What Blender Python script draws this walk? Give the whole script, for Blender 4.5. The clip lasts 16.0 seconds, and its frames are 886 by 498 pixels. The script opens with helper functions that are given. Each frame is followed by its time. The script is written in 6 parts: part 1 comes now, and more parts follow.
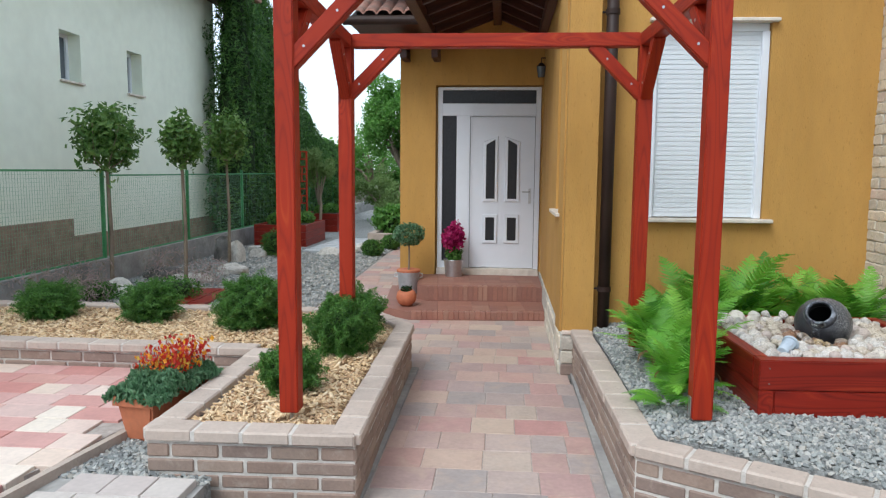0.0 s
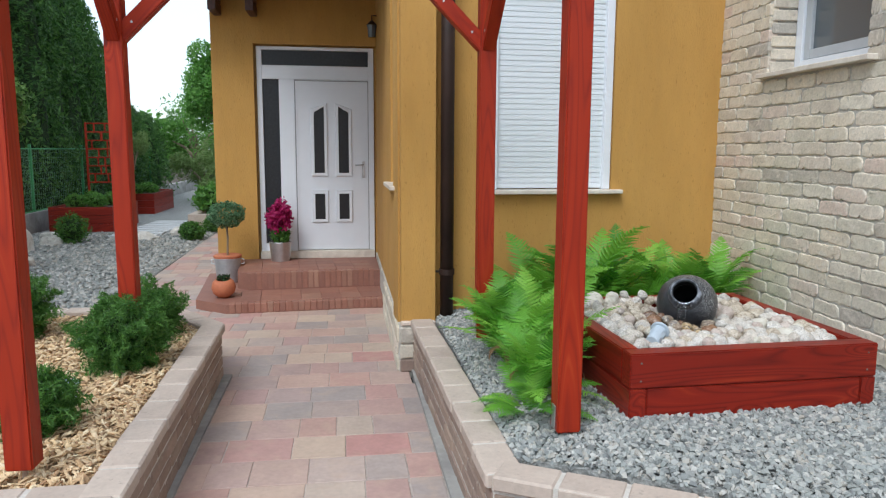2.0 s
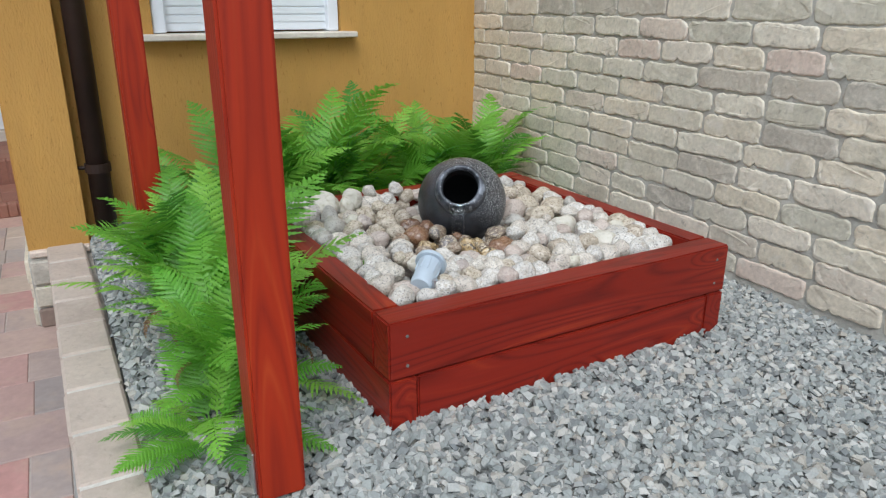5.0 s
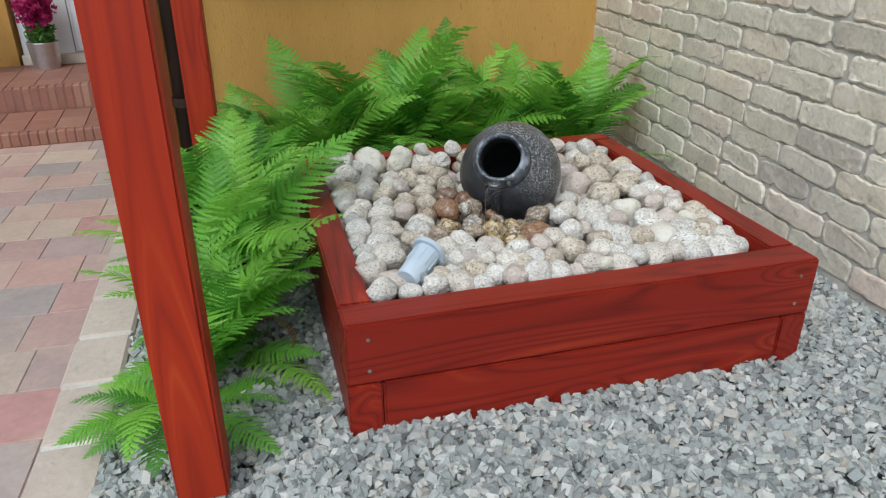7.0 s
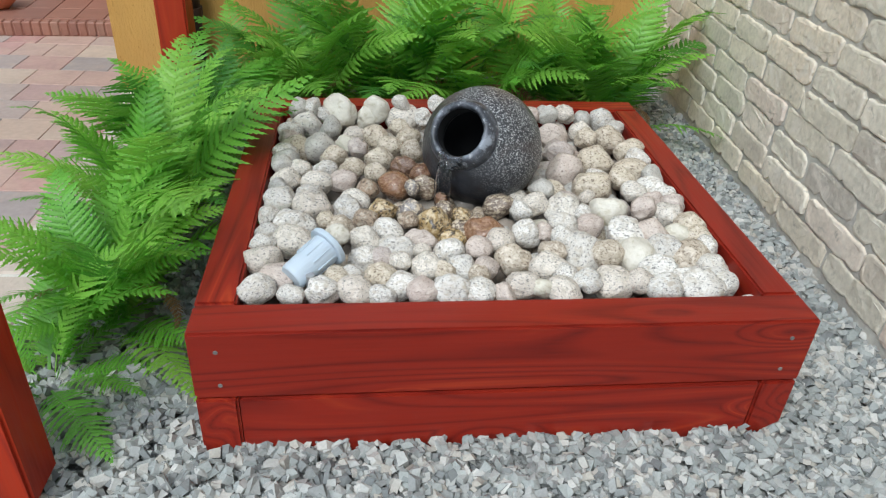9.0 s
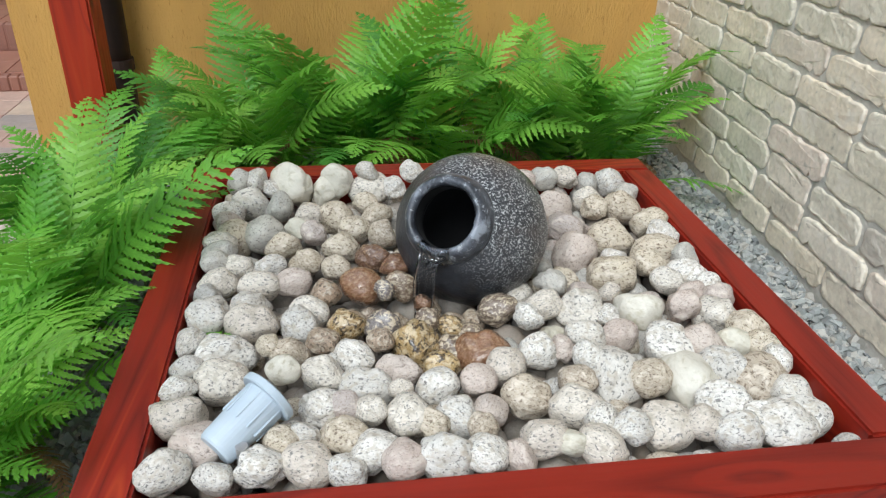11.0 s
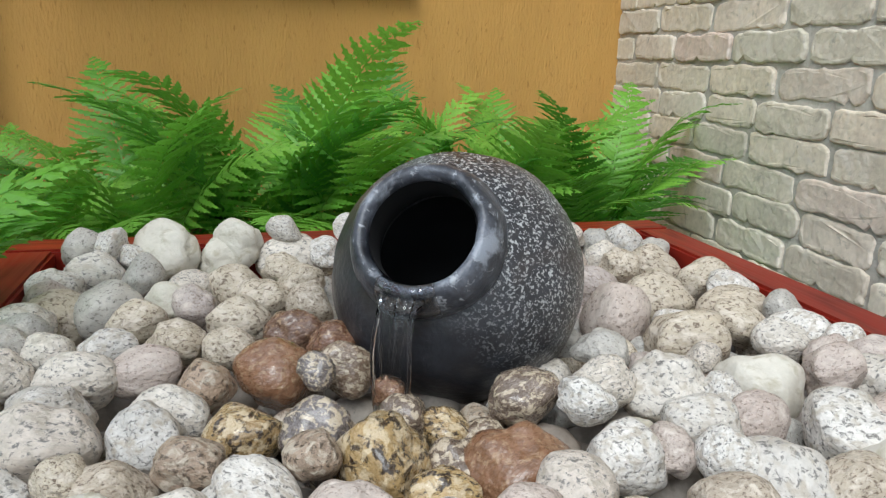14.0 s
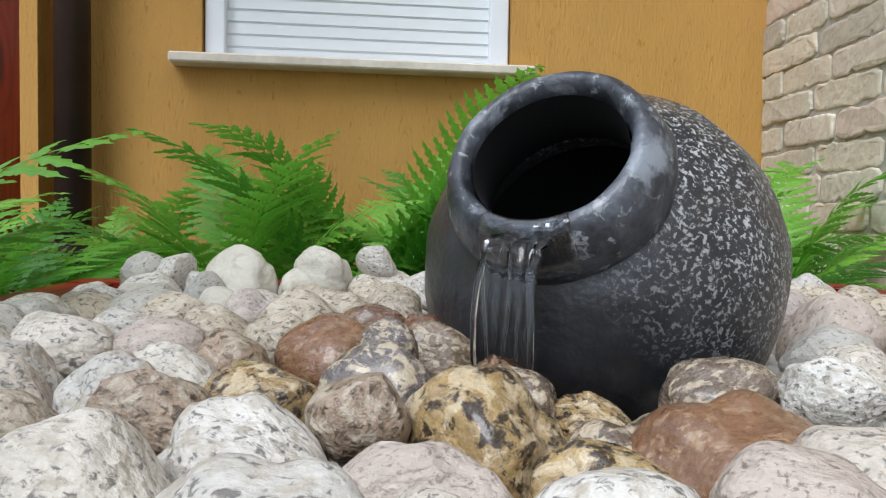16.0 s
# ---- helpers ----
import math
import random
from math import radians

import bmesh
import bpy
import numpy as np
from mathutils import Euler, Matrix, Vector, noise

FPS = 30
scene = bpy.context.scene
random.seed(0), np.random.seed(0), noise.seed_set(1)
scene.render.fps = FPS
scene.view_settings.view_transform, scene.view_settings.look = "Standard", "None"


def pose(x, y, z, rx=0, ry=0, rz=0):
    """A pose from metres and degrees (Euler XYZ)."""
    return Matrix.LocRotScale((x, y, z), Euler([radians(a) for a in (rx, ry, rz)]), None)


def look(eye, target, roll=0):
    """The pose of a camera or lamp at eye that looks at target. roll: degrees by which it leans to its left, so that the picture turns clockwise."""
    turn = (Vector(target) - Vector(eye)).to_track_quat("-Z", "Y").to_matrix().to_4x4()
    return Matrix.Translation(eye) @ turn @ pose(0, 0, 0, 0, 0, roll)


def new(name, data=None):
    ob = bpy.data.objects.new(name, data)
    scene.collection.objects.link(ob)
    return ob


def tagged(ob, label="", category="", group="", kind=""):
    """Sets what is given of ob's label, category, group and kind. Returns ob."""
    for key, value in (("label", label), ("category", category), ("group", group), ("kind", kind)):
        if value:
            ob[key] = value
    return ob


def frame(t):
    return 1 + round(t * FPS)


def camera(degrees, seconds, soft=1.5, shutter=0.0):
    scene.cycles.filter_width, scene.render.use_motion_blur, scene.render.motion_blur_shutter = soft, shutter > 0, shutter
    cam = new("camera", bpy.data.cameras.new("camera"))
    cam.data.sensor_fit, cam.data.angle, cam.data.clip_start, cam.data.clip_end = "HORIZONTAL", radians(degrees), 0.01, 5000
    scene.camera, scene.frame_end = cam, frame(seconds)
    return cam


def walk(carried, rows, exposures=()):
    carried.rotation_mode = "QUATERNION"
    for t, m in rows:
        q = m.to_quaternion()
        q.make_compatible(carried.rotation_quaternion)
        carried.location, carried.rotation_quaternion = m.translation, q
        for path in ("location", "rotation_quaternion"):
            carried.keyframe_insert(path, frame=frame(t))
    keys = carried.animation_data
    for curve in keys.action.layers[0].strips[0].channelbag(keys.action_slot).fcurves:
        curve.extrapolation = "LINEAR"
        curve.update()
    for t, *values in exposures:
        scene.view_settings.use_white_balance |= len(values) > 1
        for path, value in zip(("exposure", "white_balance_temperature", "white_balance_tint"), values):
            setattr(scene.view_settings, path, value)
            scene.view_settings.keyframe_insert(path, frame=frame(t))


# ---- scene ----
cam = camera(63.7, 16.0, 1.25)
PATH = [
    (0, (0.112, 0.043, 1.668), (-0.054, 2.024, 1.45), 0.5),
    (0.5, (0.046, 0.281, 1.629), (-0.07, 2.261, 1.374), 1.2),
    (1, (0.057, 0.447, 1.645), (0.026, 2.434, 1.421), 0.5),
    (1.5, (0.13, 0.674, 1.609), (0.259, 2.655, 1.363), 0.2),
    (2, (0.22, 0.888, 1.591), (0.493, 2.85, 1.314), 0.3),
    (2.5, (0.302, 1.142, 1.571), (0.741, 3.063, 1.23), 0.9),
    (3, (0.385, 1.425, 1.565), (1.048, 3.275, 1.194), 1.2),
    (3.5, (0.504, 1.694, 1.528), (1.323, 3.467, 1.097), 1.0),
    (4, (0.618, 1.907, 1.526), (1.514, 3.632, 1.057), 0.7),
    (4.5, (0.711, 2.057, 1.482), (1.63, 3.755, 0.96), 0.6),
    (5, (0.813, 2.3, 1.448), (1.711, 3.963, 0.793), 0.3),
    (5.2, (0.86, 2.384, 1.443), (1.74, 4.032, 0.73), 0.2),
    (7.3, (1.407, 2.432, 1.515), (1.782, 4.182, 0.622), 0.3),
    (7.5, (1.46, 2.477, 1.515), (1.809, 4.213, 0.584), 0.6),
    (8, (1.614, 2.56, 1.533), (1.86, 4.261, 0.511), 2.5),
    (8.2, (1.663, 2.577, 1.544), (1.885, 4.263, 0.491), 3.2),
    (10.3, (1.833, 2.986, 1.531), (1.955, 4.671, 0.46), 2.7),
    (10.5, (1.836, 3.016, 1.51), (1.989, 4.715, 0.466), 2.0),
    (11, (1.799, 3.141, 1.458), (2.043, 4.869, 0.482), 2.6),
    (11.5, (1.731, 3.292, 1.433), (2.089, 5.007, 0.468), 0.8),
    (12, (1.714, 3.352, 1.375), (2.17, 5.074, 0.465), -0.2),
    (12.5, (1.732, 3.406, 1.294), (2.249, 5.159, 0.483), -1.1),
    (13, (1.758, 3.454, 1.239), (2.292, 5.254, 0.551), -0.7),
    (13.5, (1.779, 3.518, 1.152), (2.291, 5.37, 0.595), 0.5),
    (14, (1.811, 3.6, 1.043), (2.278, 5.474, 0.523), 1.9),
    (14.5, (1.837, 3.674, 0.952), (2.256, 5.572, 0.479), 1.9),
    (15, (1.849, 3.729, 0.893), (2.238, 5.657, 0.532), 1.7),
    (15.5, (1.856, 3.768, 0.858), (2.13, 5.738, 0.647), 0.5),
    (16, (1.853, 3.8, 0.816), (1.994, 5.793, 0.737), 0.9),
]
walk(cam, [(t, look(eye, target, roll)) for t, eye, target, roll in PATH], [(0, 0.02, 5950, 6), (2.5, -0.01, 5950, 6), (5, -0.04, 5950, 6), (7.5, -0.03, 5950, 4), (8.2, 0.10, 5950, 4), (11, 0.20, 6000, 4), (13.5, 0.10, 6000, 5), (16, 0.08, 6000, 7)])

# ---- light ----
world = bpy.data.worlds.new("sky")
scene.world = world
world.use_nodes = True
wn = world.node_tree.nodes
sky = wn.new("ShaderNodeTexSky")
sky.sky_type = "NISHITA"
sky.sun_disc = False
sky.sun_elevation, sky.sun_rotation = radians(51), radians(211)
sky.air_density, sky.dust_density, sky.ozone_density = 1.0, 1.5, 1.0
wn["Background"].inputs["Strength"].default_value = 0.08
world.node_tree.links.new(sky.outputs["Color"], wn["Background"].inputs["Color"])
cloud = wn.new("ShaderNodeBackground")
cloud.inputs["Color"].default_value = (0.95, 0.98, 1.0, 1)
cloud.inputs["Strength"].default_value = 0.90
both = wn.new("ShaderNodeAddShader")
world.node_tree.links.new(wn["Background"].outputs[0], both.inputs[0])
world.node_tree.links.new(cloud.outputs[0], both.inputs[1])
world.node_tree.links.new(both.outputs[0], wn["World Output"].inputs["Surface"])

sun_data = bpy.data.lights.new("sun", "SUN")
sun_data.energy, sun_data.angle, sun_data.color = 2.1, radians(32), (1.0, 0.975, 0.94)
sun = new("sun", sun_data)
sun.matrix_world = look((-4.6, -4.4, 12.0), (0.5, 4.0, 0.0))


# ---- materials ----
def mat(name, cols, rnd="", scale=6.0, spread=0.3, rough=0.7, bump=0.3, bscale=60.0, bdist=0.004,
        stretch=(1, 1, 1), metal=0.0, spots=None, stain=None, coat=0.0, mask=None):
    """A painted, grained surface: a palette taken by piece or by noise, fine value noise, spots, and relief."""
    m = bpy.data.materials.new(name)
    m.use_nodes = True
    n, l = m.node_tree.nodes, m.node_tree.links
    b = n["Principled BSDF"]

    def node(kind, **put):
        x = n.new("ShaderNode" + kind)
        for k, v in put.items():
            x.inputs[k].default_value = v
        return x

    co = node("TexCoord")
    info = node("ObjectInfo")
    shift = node("VectorMath")
    shift.operation = "MULTIPLY_ADD"
    l.new(info.outputs["Random"], shift.inputs[0])
    shift.inputs[1].default_value = (17.0, 31.0, 23.0) if rnd == "object" else (0, 0, 0)
    l.new(co.outputs["Object"], shift.inputs[2])
    mp = node("Mapping", Scale=stretch)
    l.new(shift.outputs[0], mp.inputs["Vector"])

    def noise_of(s, detail=4.0, dist=0.0):
        x = node("TexNoise", Scale=s, Detail=detail, Distortion=dist)
        l.new(mp.outputs[0], x.inputs["Vector"])
        return x

    broad = noise_of(scale, 5.0, 0.4)
    ramp = n.new("ShaderNodeValToRGB")
    el = ramp.color_ramp.elements
    while len(el) < len(cols):
        el.new(0.5)
    for i, c in enumerate(cols):
        el[i].position = (0.0 if rnd else 0.3) + (1.0 if rnd else 0.4) * i / max(1, len(cols) - 1)
        el[i].color = (*c, 1)
    if len(cols) == 1:
        el[1].color = (*cols[0], 1)
    if rnd == "object":
        l.new(info.outputs["Random"], ramp.inputs[0])
    elif rnd == "island":
        l.new(n.new("ShaderNodeNewGeometry").outputs["Random Per Island"], ramp.inputs[0])
    else:
        l.new(broad.outputs["Fac"], ramp.inputs[0])
    fine = noise_of(scale * 7.3, 6.0)
    add = node("Math")
    add.operation = "ADD"
    l.new(fine.outputs["Fac"], add.inputs[0])
    l.new(broad.outputs["Fac"], add.inputs[1])
    val = node("MapRange")
    val.inputs["From Min"].default_value, val.inputs["From Max"].default_value = 0.6, 1.4
    val.inputs["To Min"].default_value, val.inputs["To Max"].default_value = 1 - spread, 1 + spread
    l.new(add.outputs[0], val.inputs["Value"])
    tint = node("VectorMath")
    tint.operation = "SCALE"
    l.new(ramp.outputs["Color"], tint.inputs[0])
    l.new(val.outputs[0], tint.inputs["Scale"])
    col = tint.outputs[0]
    for layer in (spots, stain):
        if layer:
            c, s, lo, hi = layer
            sn = noise_of(s, 6.0, 0.5)
            sn.inputs["Roughness"].default_value = 0.62
            mr = node("MapRange")
            mr.inputs["From Min"].default_value, mr.inputs["From Max"].default_value = lo, hi
            l.new(sn.outputs["Fac"], mr.inputs["Value"])
            mx = node("Mix")
            mx.data_type = "RGBA"
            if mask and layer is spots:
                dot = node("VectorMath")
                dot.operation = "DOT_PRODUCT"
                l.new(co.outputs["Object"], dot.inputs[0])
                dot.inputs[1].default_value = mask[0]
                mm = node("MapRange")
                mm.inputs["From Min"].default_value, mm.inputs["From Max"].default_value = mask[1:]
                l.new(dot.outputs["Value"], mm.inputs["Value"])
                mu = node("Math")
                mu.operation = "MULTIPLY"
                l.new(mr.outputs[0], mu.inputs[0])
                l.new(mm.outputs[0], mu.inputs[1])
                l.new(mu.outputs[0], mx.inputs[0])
            else:
                l.new(mr.outputs[0], mx.inputs[0])
            l.new(col, mx.inputs[6])
            mx.inputs[7].default_value = (*c, 1)
            col = mx.outputs[2]
    l.new(col, b.inputs["Base Color"])
    rr = node("MapRange")
    rr.inputs["To Min"].default_value, rr.inputs["To Max"].default_value = max(0.02, rough - 0.12), min(1, rough + 0.12)
    l.new(fine.outputs["Fac"], rr.inputs["Value"])
    l.new(rr.outputs[0], b.inputs["Roughness"])
    b.inputs["Metallic"].default_value = metal
    b.inputs["Coat Weight"].default_value = coat
    if bump:
        bn = noise_of(bscale, 5.0)
        bp = node("Bump", Strength=bump, Distance=bdist)
        l.new(bn.outputs["Fac"], bp.inputs["Height"])
        l.new(bp.outputs[0], b.inputs["Normal"])
    return m


OCHRE = mat("ochre_render", [(0.47, 0.255, 0.060), (0.52, 0.29, 0.075)], scale=1.4, spread=0.08, rough=0.85,
            bump=0.9, bscale=75, bdist=0.005, stretch=(1.7, 1.7, 0.45), spots=((0.37, 0.19, 0.042), 55, 0.61, 0.67))
PALE_GREEN = mat("pale_green_render", [(0.83, 0.88, 0.74), (0.86, 0.91, 0.78)], scale=0.6, spread=0.06, rough=0.9, bump=0.3, bscale=40)

def wood(name, base, dark, bright, lines=17.0, rough=0.5, vary=0.16):
    """Stained softwood, its length along the object's x: figured growth rings, fine fibres and a few knots."""
    m = bpy.data.materials.new(name)
    m.use_nodes = True
    n, l = m.node_tree.nodes, m.node_tree.links
    b = n["Principled BSDF"]
    co, info = n.new("ShaderNodeTexCoord"), n.new("ShaderNodeObjectInfo")
    shift = n.new("ShaderNodeVectorMath")
    shift.operation = "MULTIPLY_ADD"
    l.new(info.outputs["Random"], shift.inputs[0])
    shift.inputs[1].default_value = (13.0, 5.0, 7.0)
    l.new(co.outputs["Object"], shift.inputs[2])

    def mapped(scale):
        x = n.new("ShaderNodeMapping")
        x.inputs["Scale"].default_value = scale
        l.new(shift.outputs[0], x.inputs["Vector"])
        return x.outputs[0]

    def grain(scale, detail, distortion=0.0):
        x = n.new("ShaderNodeTexNoise")
        x.inputs["Scale"].default_value, x.inputs["Detail"].default_value, x.inputs["Distortion"].default_value = 1.0, detail, distortion
        l.new(mapped(scale), x.inputs["Vector"])
        return x.outputs["Fac"]

    def math_node(kind, a, second):
        x = n.new("ShaderNodeMath")
        x.operation = kind
        l.new(a, x.inputs[0])
        if isinstance(second, float):
            x.inputs[1].default_value = second
        else:
            l.new(second, x.inputs[1])
        return x.outputs[0]

    def ramp(fac, lo, hi):
        x = n.new("ShaderNodeMapRange")
        x.inputs["From Min"].default_value, x.inputs["From Max"].default_value = lo, hi
        l.new(fac, x.inputs["Value"])
        return x.outputs[0]

    def mixed(fac, a, colour):
        x = n.new("ShaderNodeMix")
        x.data_type = "RGBA"
        l.new(fac, x.inputs[0])
        if isinstance(a, tuple):
            x.inputs[6].default_value = (*a, 1)
        else:
            l.new(a, x.inputs[6])
        x.inputs[7].default_value = (*colour, 1)
        return x.outputs[2]

    knots = n.new("ShaderNodeTexVoronoi")
    knots.inputs["Scale"].default_value = 1.0
    l.new(mapped((1.7, 6.0, 6.0)), knots.inputs["Vector"])
    near = ramp(knots.outputs["Distance"], 0.26, 0.0)
    figure = grain((0.55, 6.0, 6.0), 1.2, 0.2)
    figure = math_node("ADD", figure, math_node("MULTIPLY", near, 0.22))
    rings = math_node("PINGPONG", math_node("MULTIPLY", figure, lines), 1.0)
    fibre = grain((5.0, 150.0, 150.0), 4.0)
    patch = grain((1.3, 3.0, 3.0), 3.0)
    col = mixed(math_node("MULTIPLY", ramp(rings, 0.45, 0.0), math_node("ADD", ramp(fibre, 0.2, 0.8), 0.25)), base, dark)
    col = mixed(math_node("MULTIPLY", ramp(rings, 0.72, 1.0), ramp(patch, 0.46, 0.66)), col, bright)
    col = mixed(ramp(knots.outputs["Distance"], 0.085, 0.045), col, tuple(0.55 * c for c in dark))
    val = n.new("ShaderNodeVectorMath")
    val.operation = "SCALE"
    l.new(col, val.inputs[0])
    tone = math_node("ADD", math_node("MULTIPLY", math_node("ADD", fibre, patch), vary * 2.2), 1.0 - vary * 2.2)
    l.new(math_node("ADD", tone, math_node("MULTIPLY", info.outputs["Random"], vary * 0.8)), val.inputs["Scale"])
    l.new(val.outputs[0], b.inputs["Base Color"])
    l.new(math_node("ADD", math_node("MULTIPLY", fibre, 0.25), rough - 0.12), b.inputs["Roughness"])
    b.inputs["Specular IOR Level"].default_value = 0.3
    bump = n.new("ShaderNodeBump")
    bump.inputs["Strength"].default_value, bump.inputs["Distance"].default_value = 0.35, 0.0012
    l.new(math_node("ADD", fibre, math_node("MULTIPLY", rings, 0.5)), bump.inputs["Height"])
    l.new(bump.outputs[0], b.inputs["Normal"])
    return m


RED_WOOD = wood("red_stained_wood", (0.31, 0.022, 0.004), (0.21, 0.013, 0.004), (0.37, 0.042, 0.008), 30.0, 0.55, 0.12)
BOX_WOOD = wood("dark_red_stained_planks", (0.215, 0.015, 0.007), (0.115, 0.008, 0.005), (0.32, 0.036, 0.011), 34.0, 0.42, 0.14)
DARK_WOOD = mat("dark_brown_rafters", [(0.055, 0.017, 0.011), (0.085, 0.027, 0.016)], scale=2, spread=0.3, rough=0.5, bump=0.3, bscale=8, stretch=(1.5, 20, 20))
WHITE = mat("white_plastic", [(0.75, 0.78, 0.83)], scale=1, spread=0.03, rough=0.35, bump=0)
GREY_SASH = mat("pale_grey_sash", [(0.42, 0.45, 0.48), (0.48, 0.51, 0.54)], scale=2, spread=0.06, rough=0.4, bump=0)
SHUTTER = mat("white_shutter_slats", [(0.74, 0.78, 0.81), (0.69, 0.73, 0.76)], scale=0.8, spread=0.05, rough=0.5, bump=0.05, bscale=20)
SILL = mat("pale_stone_sill", [(0.62, 0.55, 0.47), (0.7, 0.64, 0.56)], scale=8, spread=0.12, rough=0.7, bump=0.15)
PIPE = mat("dark_brown_pipe", [(0.026, 0.015, 0.012), (0.038, 0.022, 0.017)], scale=2, spread=0.2, rough=0.5, bump=0.05)
PIPE.node_tree.nodes["Principled BSDF"].inputs["Specular IOR Level"].default_value = 0.25
GREEN_PAINT = mat("green_painted_steel", [(0.05, 0.25, 0.085), (0.07, 0.29, 0.105)], scale=3, spread=0.15, rough=0.5, bump=0.05)
CONCRETE = mat("grey_concrete", [(0.27, 0.26, 0.25), (0.36, 0.35, 0.33)], scale=3, spread=0.2, rough=0.9, bump=0.5, bscale=45, stain=((0.16, 0.16, 0.13), 1.6, 0.55, 0.75))
MORTAR = mat("pale_mortar", [(0.50, 0.465, 0.42), (0.62, 0.58, 0.53)], scale=12, spread=0.15, rough=0.95, bump=0.6, bscale=120)
WALL_MORTAR = mat("grey_lime_mortar", [(0.43, 0.41, 0.365), (0.53, 0.505, 0.45)], scale=9, spread=0.2, rough=0.95, bump=0.7, bscale=90)
OLD_BRICK = mat("yellow_grey_old_brick", [(0.65, 0.575, 0.45), (0.69, 0.605, 0.48), (0.57, 0.53, 0.43), (0.73, 0.665, 0.55), (0.64, 0.515, 0.435), (0.61, 0.57, 0.47), (0.71, 0.62, 0.49), (0.42, 0.385, 0.335), (0.66, 0.60, 0.48), (0.63, 0.545, 0.455)],
                rnd="object", scale=9, spread=0.22, rough=0.95, bump=0.7, bscale=42, bdist=0.006,
                spots=((0.38, 0.35, 0.29), 30, 0.60, 0.72), stain=((0.70, 0.64, 0.55), 13, 0.54, 0.70))
BED_BRICK = mat("brown_grey_wall_brick", [(0.27, 0.19, 0.15), (0.33, 0.24, 0.19), (0.24, 0.175, 0.145), (0.36, 0.27, 0.21)], rnd="object",
                scale=8, spread=0.18, rough=0.9, bump=0.5, bscale=70, stain=((0.42, 0.35, 0.29), 12, 0.55, 0.8))
CAP = mat("sand_coloured_cap_block", [(0.47, 0.385, 0.325), (0.52, 0.43, 0.365), (0.43, 0.35, 0.295)], rnd="object", scale=7, spread=0.13,
          rough=0.92, bump=0.4, bscale=80, stain=((0.56, 0.48, 0.41), 9, 0.55, 0.8), spots=((0.33, 0.275, 0.235), 28, 0.60, 0.75))
PAVER = mat("mixed_red_buff_grey_paver", [(0.44, 0.26, 0.225), (0.48, 0.33, 0.275), (0.35, 0.305, 0.285), (0.44, 0.28, 0.245), (0.53, 0.41, 0.32), (0.38, 0.325, 0.30), (0.46, 0.25, 0.225), (0.46, 0.36, 0.315), (0.33, 0.285, 0.27)],
            rnd="object", scale=5, spread=0.16, rough=0.72, bump=0.3, bscale=110, bdist=0.002, stain=((0.50, 0.37, 0.29), 6, 0.5, 0.85))
PATIO = mat("cream_and_red_paver", [(0.74, 0.64, 0.53), (0.52, 0.22, 0.19), (0.62, 0.42, 0.38), (0.77, 0.68, 0.58), (0.57, 0.30, 0.27), (0.64, 0.48, 0.43)],
            rnd="object", scale=5, spread=0.12, rough=0.8, bump=0.3, bscale=110, bdist=0.002)
PALE_PAVER = mat("pale_grey_cream_paver", [(0.53, 0.48, 0.44), (0.58, 0.53, 0.49), (0.50, 0.44, 0.41), (0.56, 0.49, 0.45)], rnd="object", scale=5, spread=0.12, rough=0.8, bump=0.3, bscale=110, bdist=0.002)
JOINT = mat("sand_joint", [(0.36, 0.31, 0.275), (0.47, 0.41, 0.37)], scale=20, spread=0.2, rough=1, bump=0.4, bscale=150)
CLINKER = mat("red_brown_step_tile", [(0.28, 0.125, 0.088), (0.32, 0.15, 0.105), (0.25, 0.115, 0.085), (0.36, 0.20, 0.14)], rnd="object", scale=7, spread=0.16, rough=0.6, bump=0.2, bscale=80)
GRAVEL = mat("grey_green_crushed_stone", [(0.235, 0.25, 0.243), (0.33, 0.345, 0.33), (0.17, 0.18, 0.18), (0.40, 0.40, 0.38), (0.28, 0.298, 0.285), (0.50, 0.49, 0.46), (0.37, 0.345, 0.30)],
             rnd="island", scale=30, spread=0.18, rough=0.85, bump=0.25, bscale=180, bdist=0.002)
GRAVEL_BED = mat("gravel_bed", [(0.19, 0.195, 0.19), (0.34, 0.345, 0.33)], scale=38, spread=0.35, rough=1, bump=1.0, bscale=45, bdist=0.02)
MULCH = mat("pale_wood_chips", [(0.68, 0.48, 0.27), (0.78, 0.60, 0.37), (0.52, 0.33, 0.17), (0.82, 0.68, 0.46), (0.36, 0.21, 0.11), (0.72, 0.53, 0.31)], rnd="island",
            scale=14, spread=0.2, rough=0.85, bump=0.3, bscale=60, stretch=(1, 1, 1))
MULCH_BED = mat("mulch_bed", [(0.24, 0.15, 0.08), (0.42, 0.28, 0.15)], scale=30, spread=0.3, rough=1, bump=1, bscale=40, bdist=0.02)
SOIL = mat("dark_soil", [(0.045, 0.032, 0.022), (0.08, 0.06, 0.04)], scale=20, spread=0.4, rough=1, bump=1, bscale=60, bdist=0.02)
GLASS_DARK = mat("dark_patterned_glass", [(0.006, 0.006, 0.008), (0.014, 0.014, 0.017)], scale=40, spread=0.3, rough=0.42, bump=0.4, bscale=80)
STEEL = mat("brushed_steel", [(0.55, 0.55, 0.56)], scale=4, spread=0.15, rough=0.35, bump=0.05, metal=0.9)
ZINC = mat("zinc_tub", [(0.42, 0.44, 0.46), (0.52, 0.54, 0.56)], scale=6, spread=0.15, rough=0.45, bump=0.1, metal=0.6)
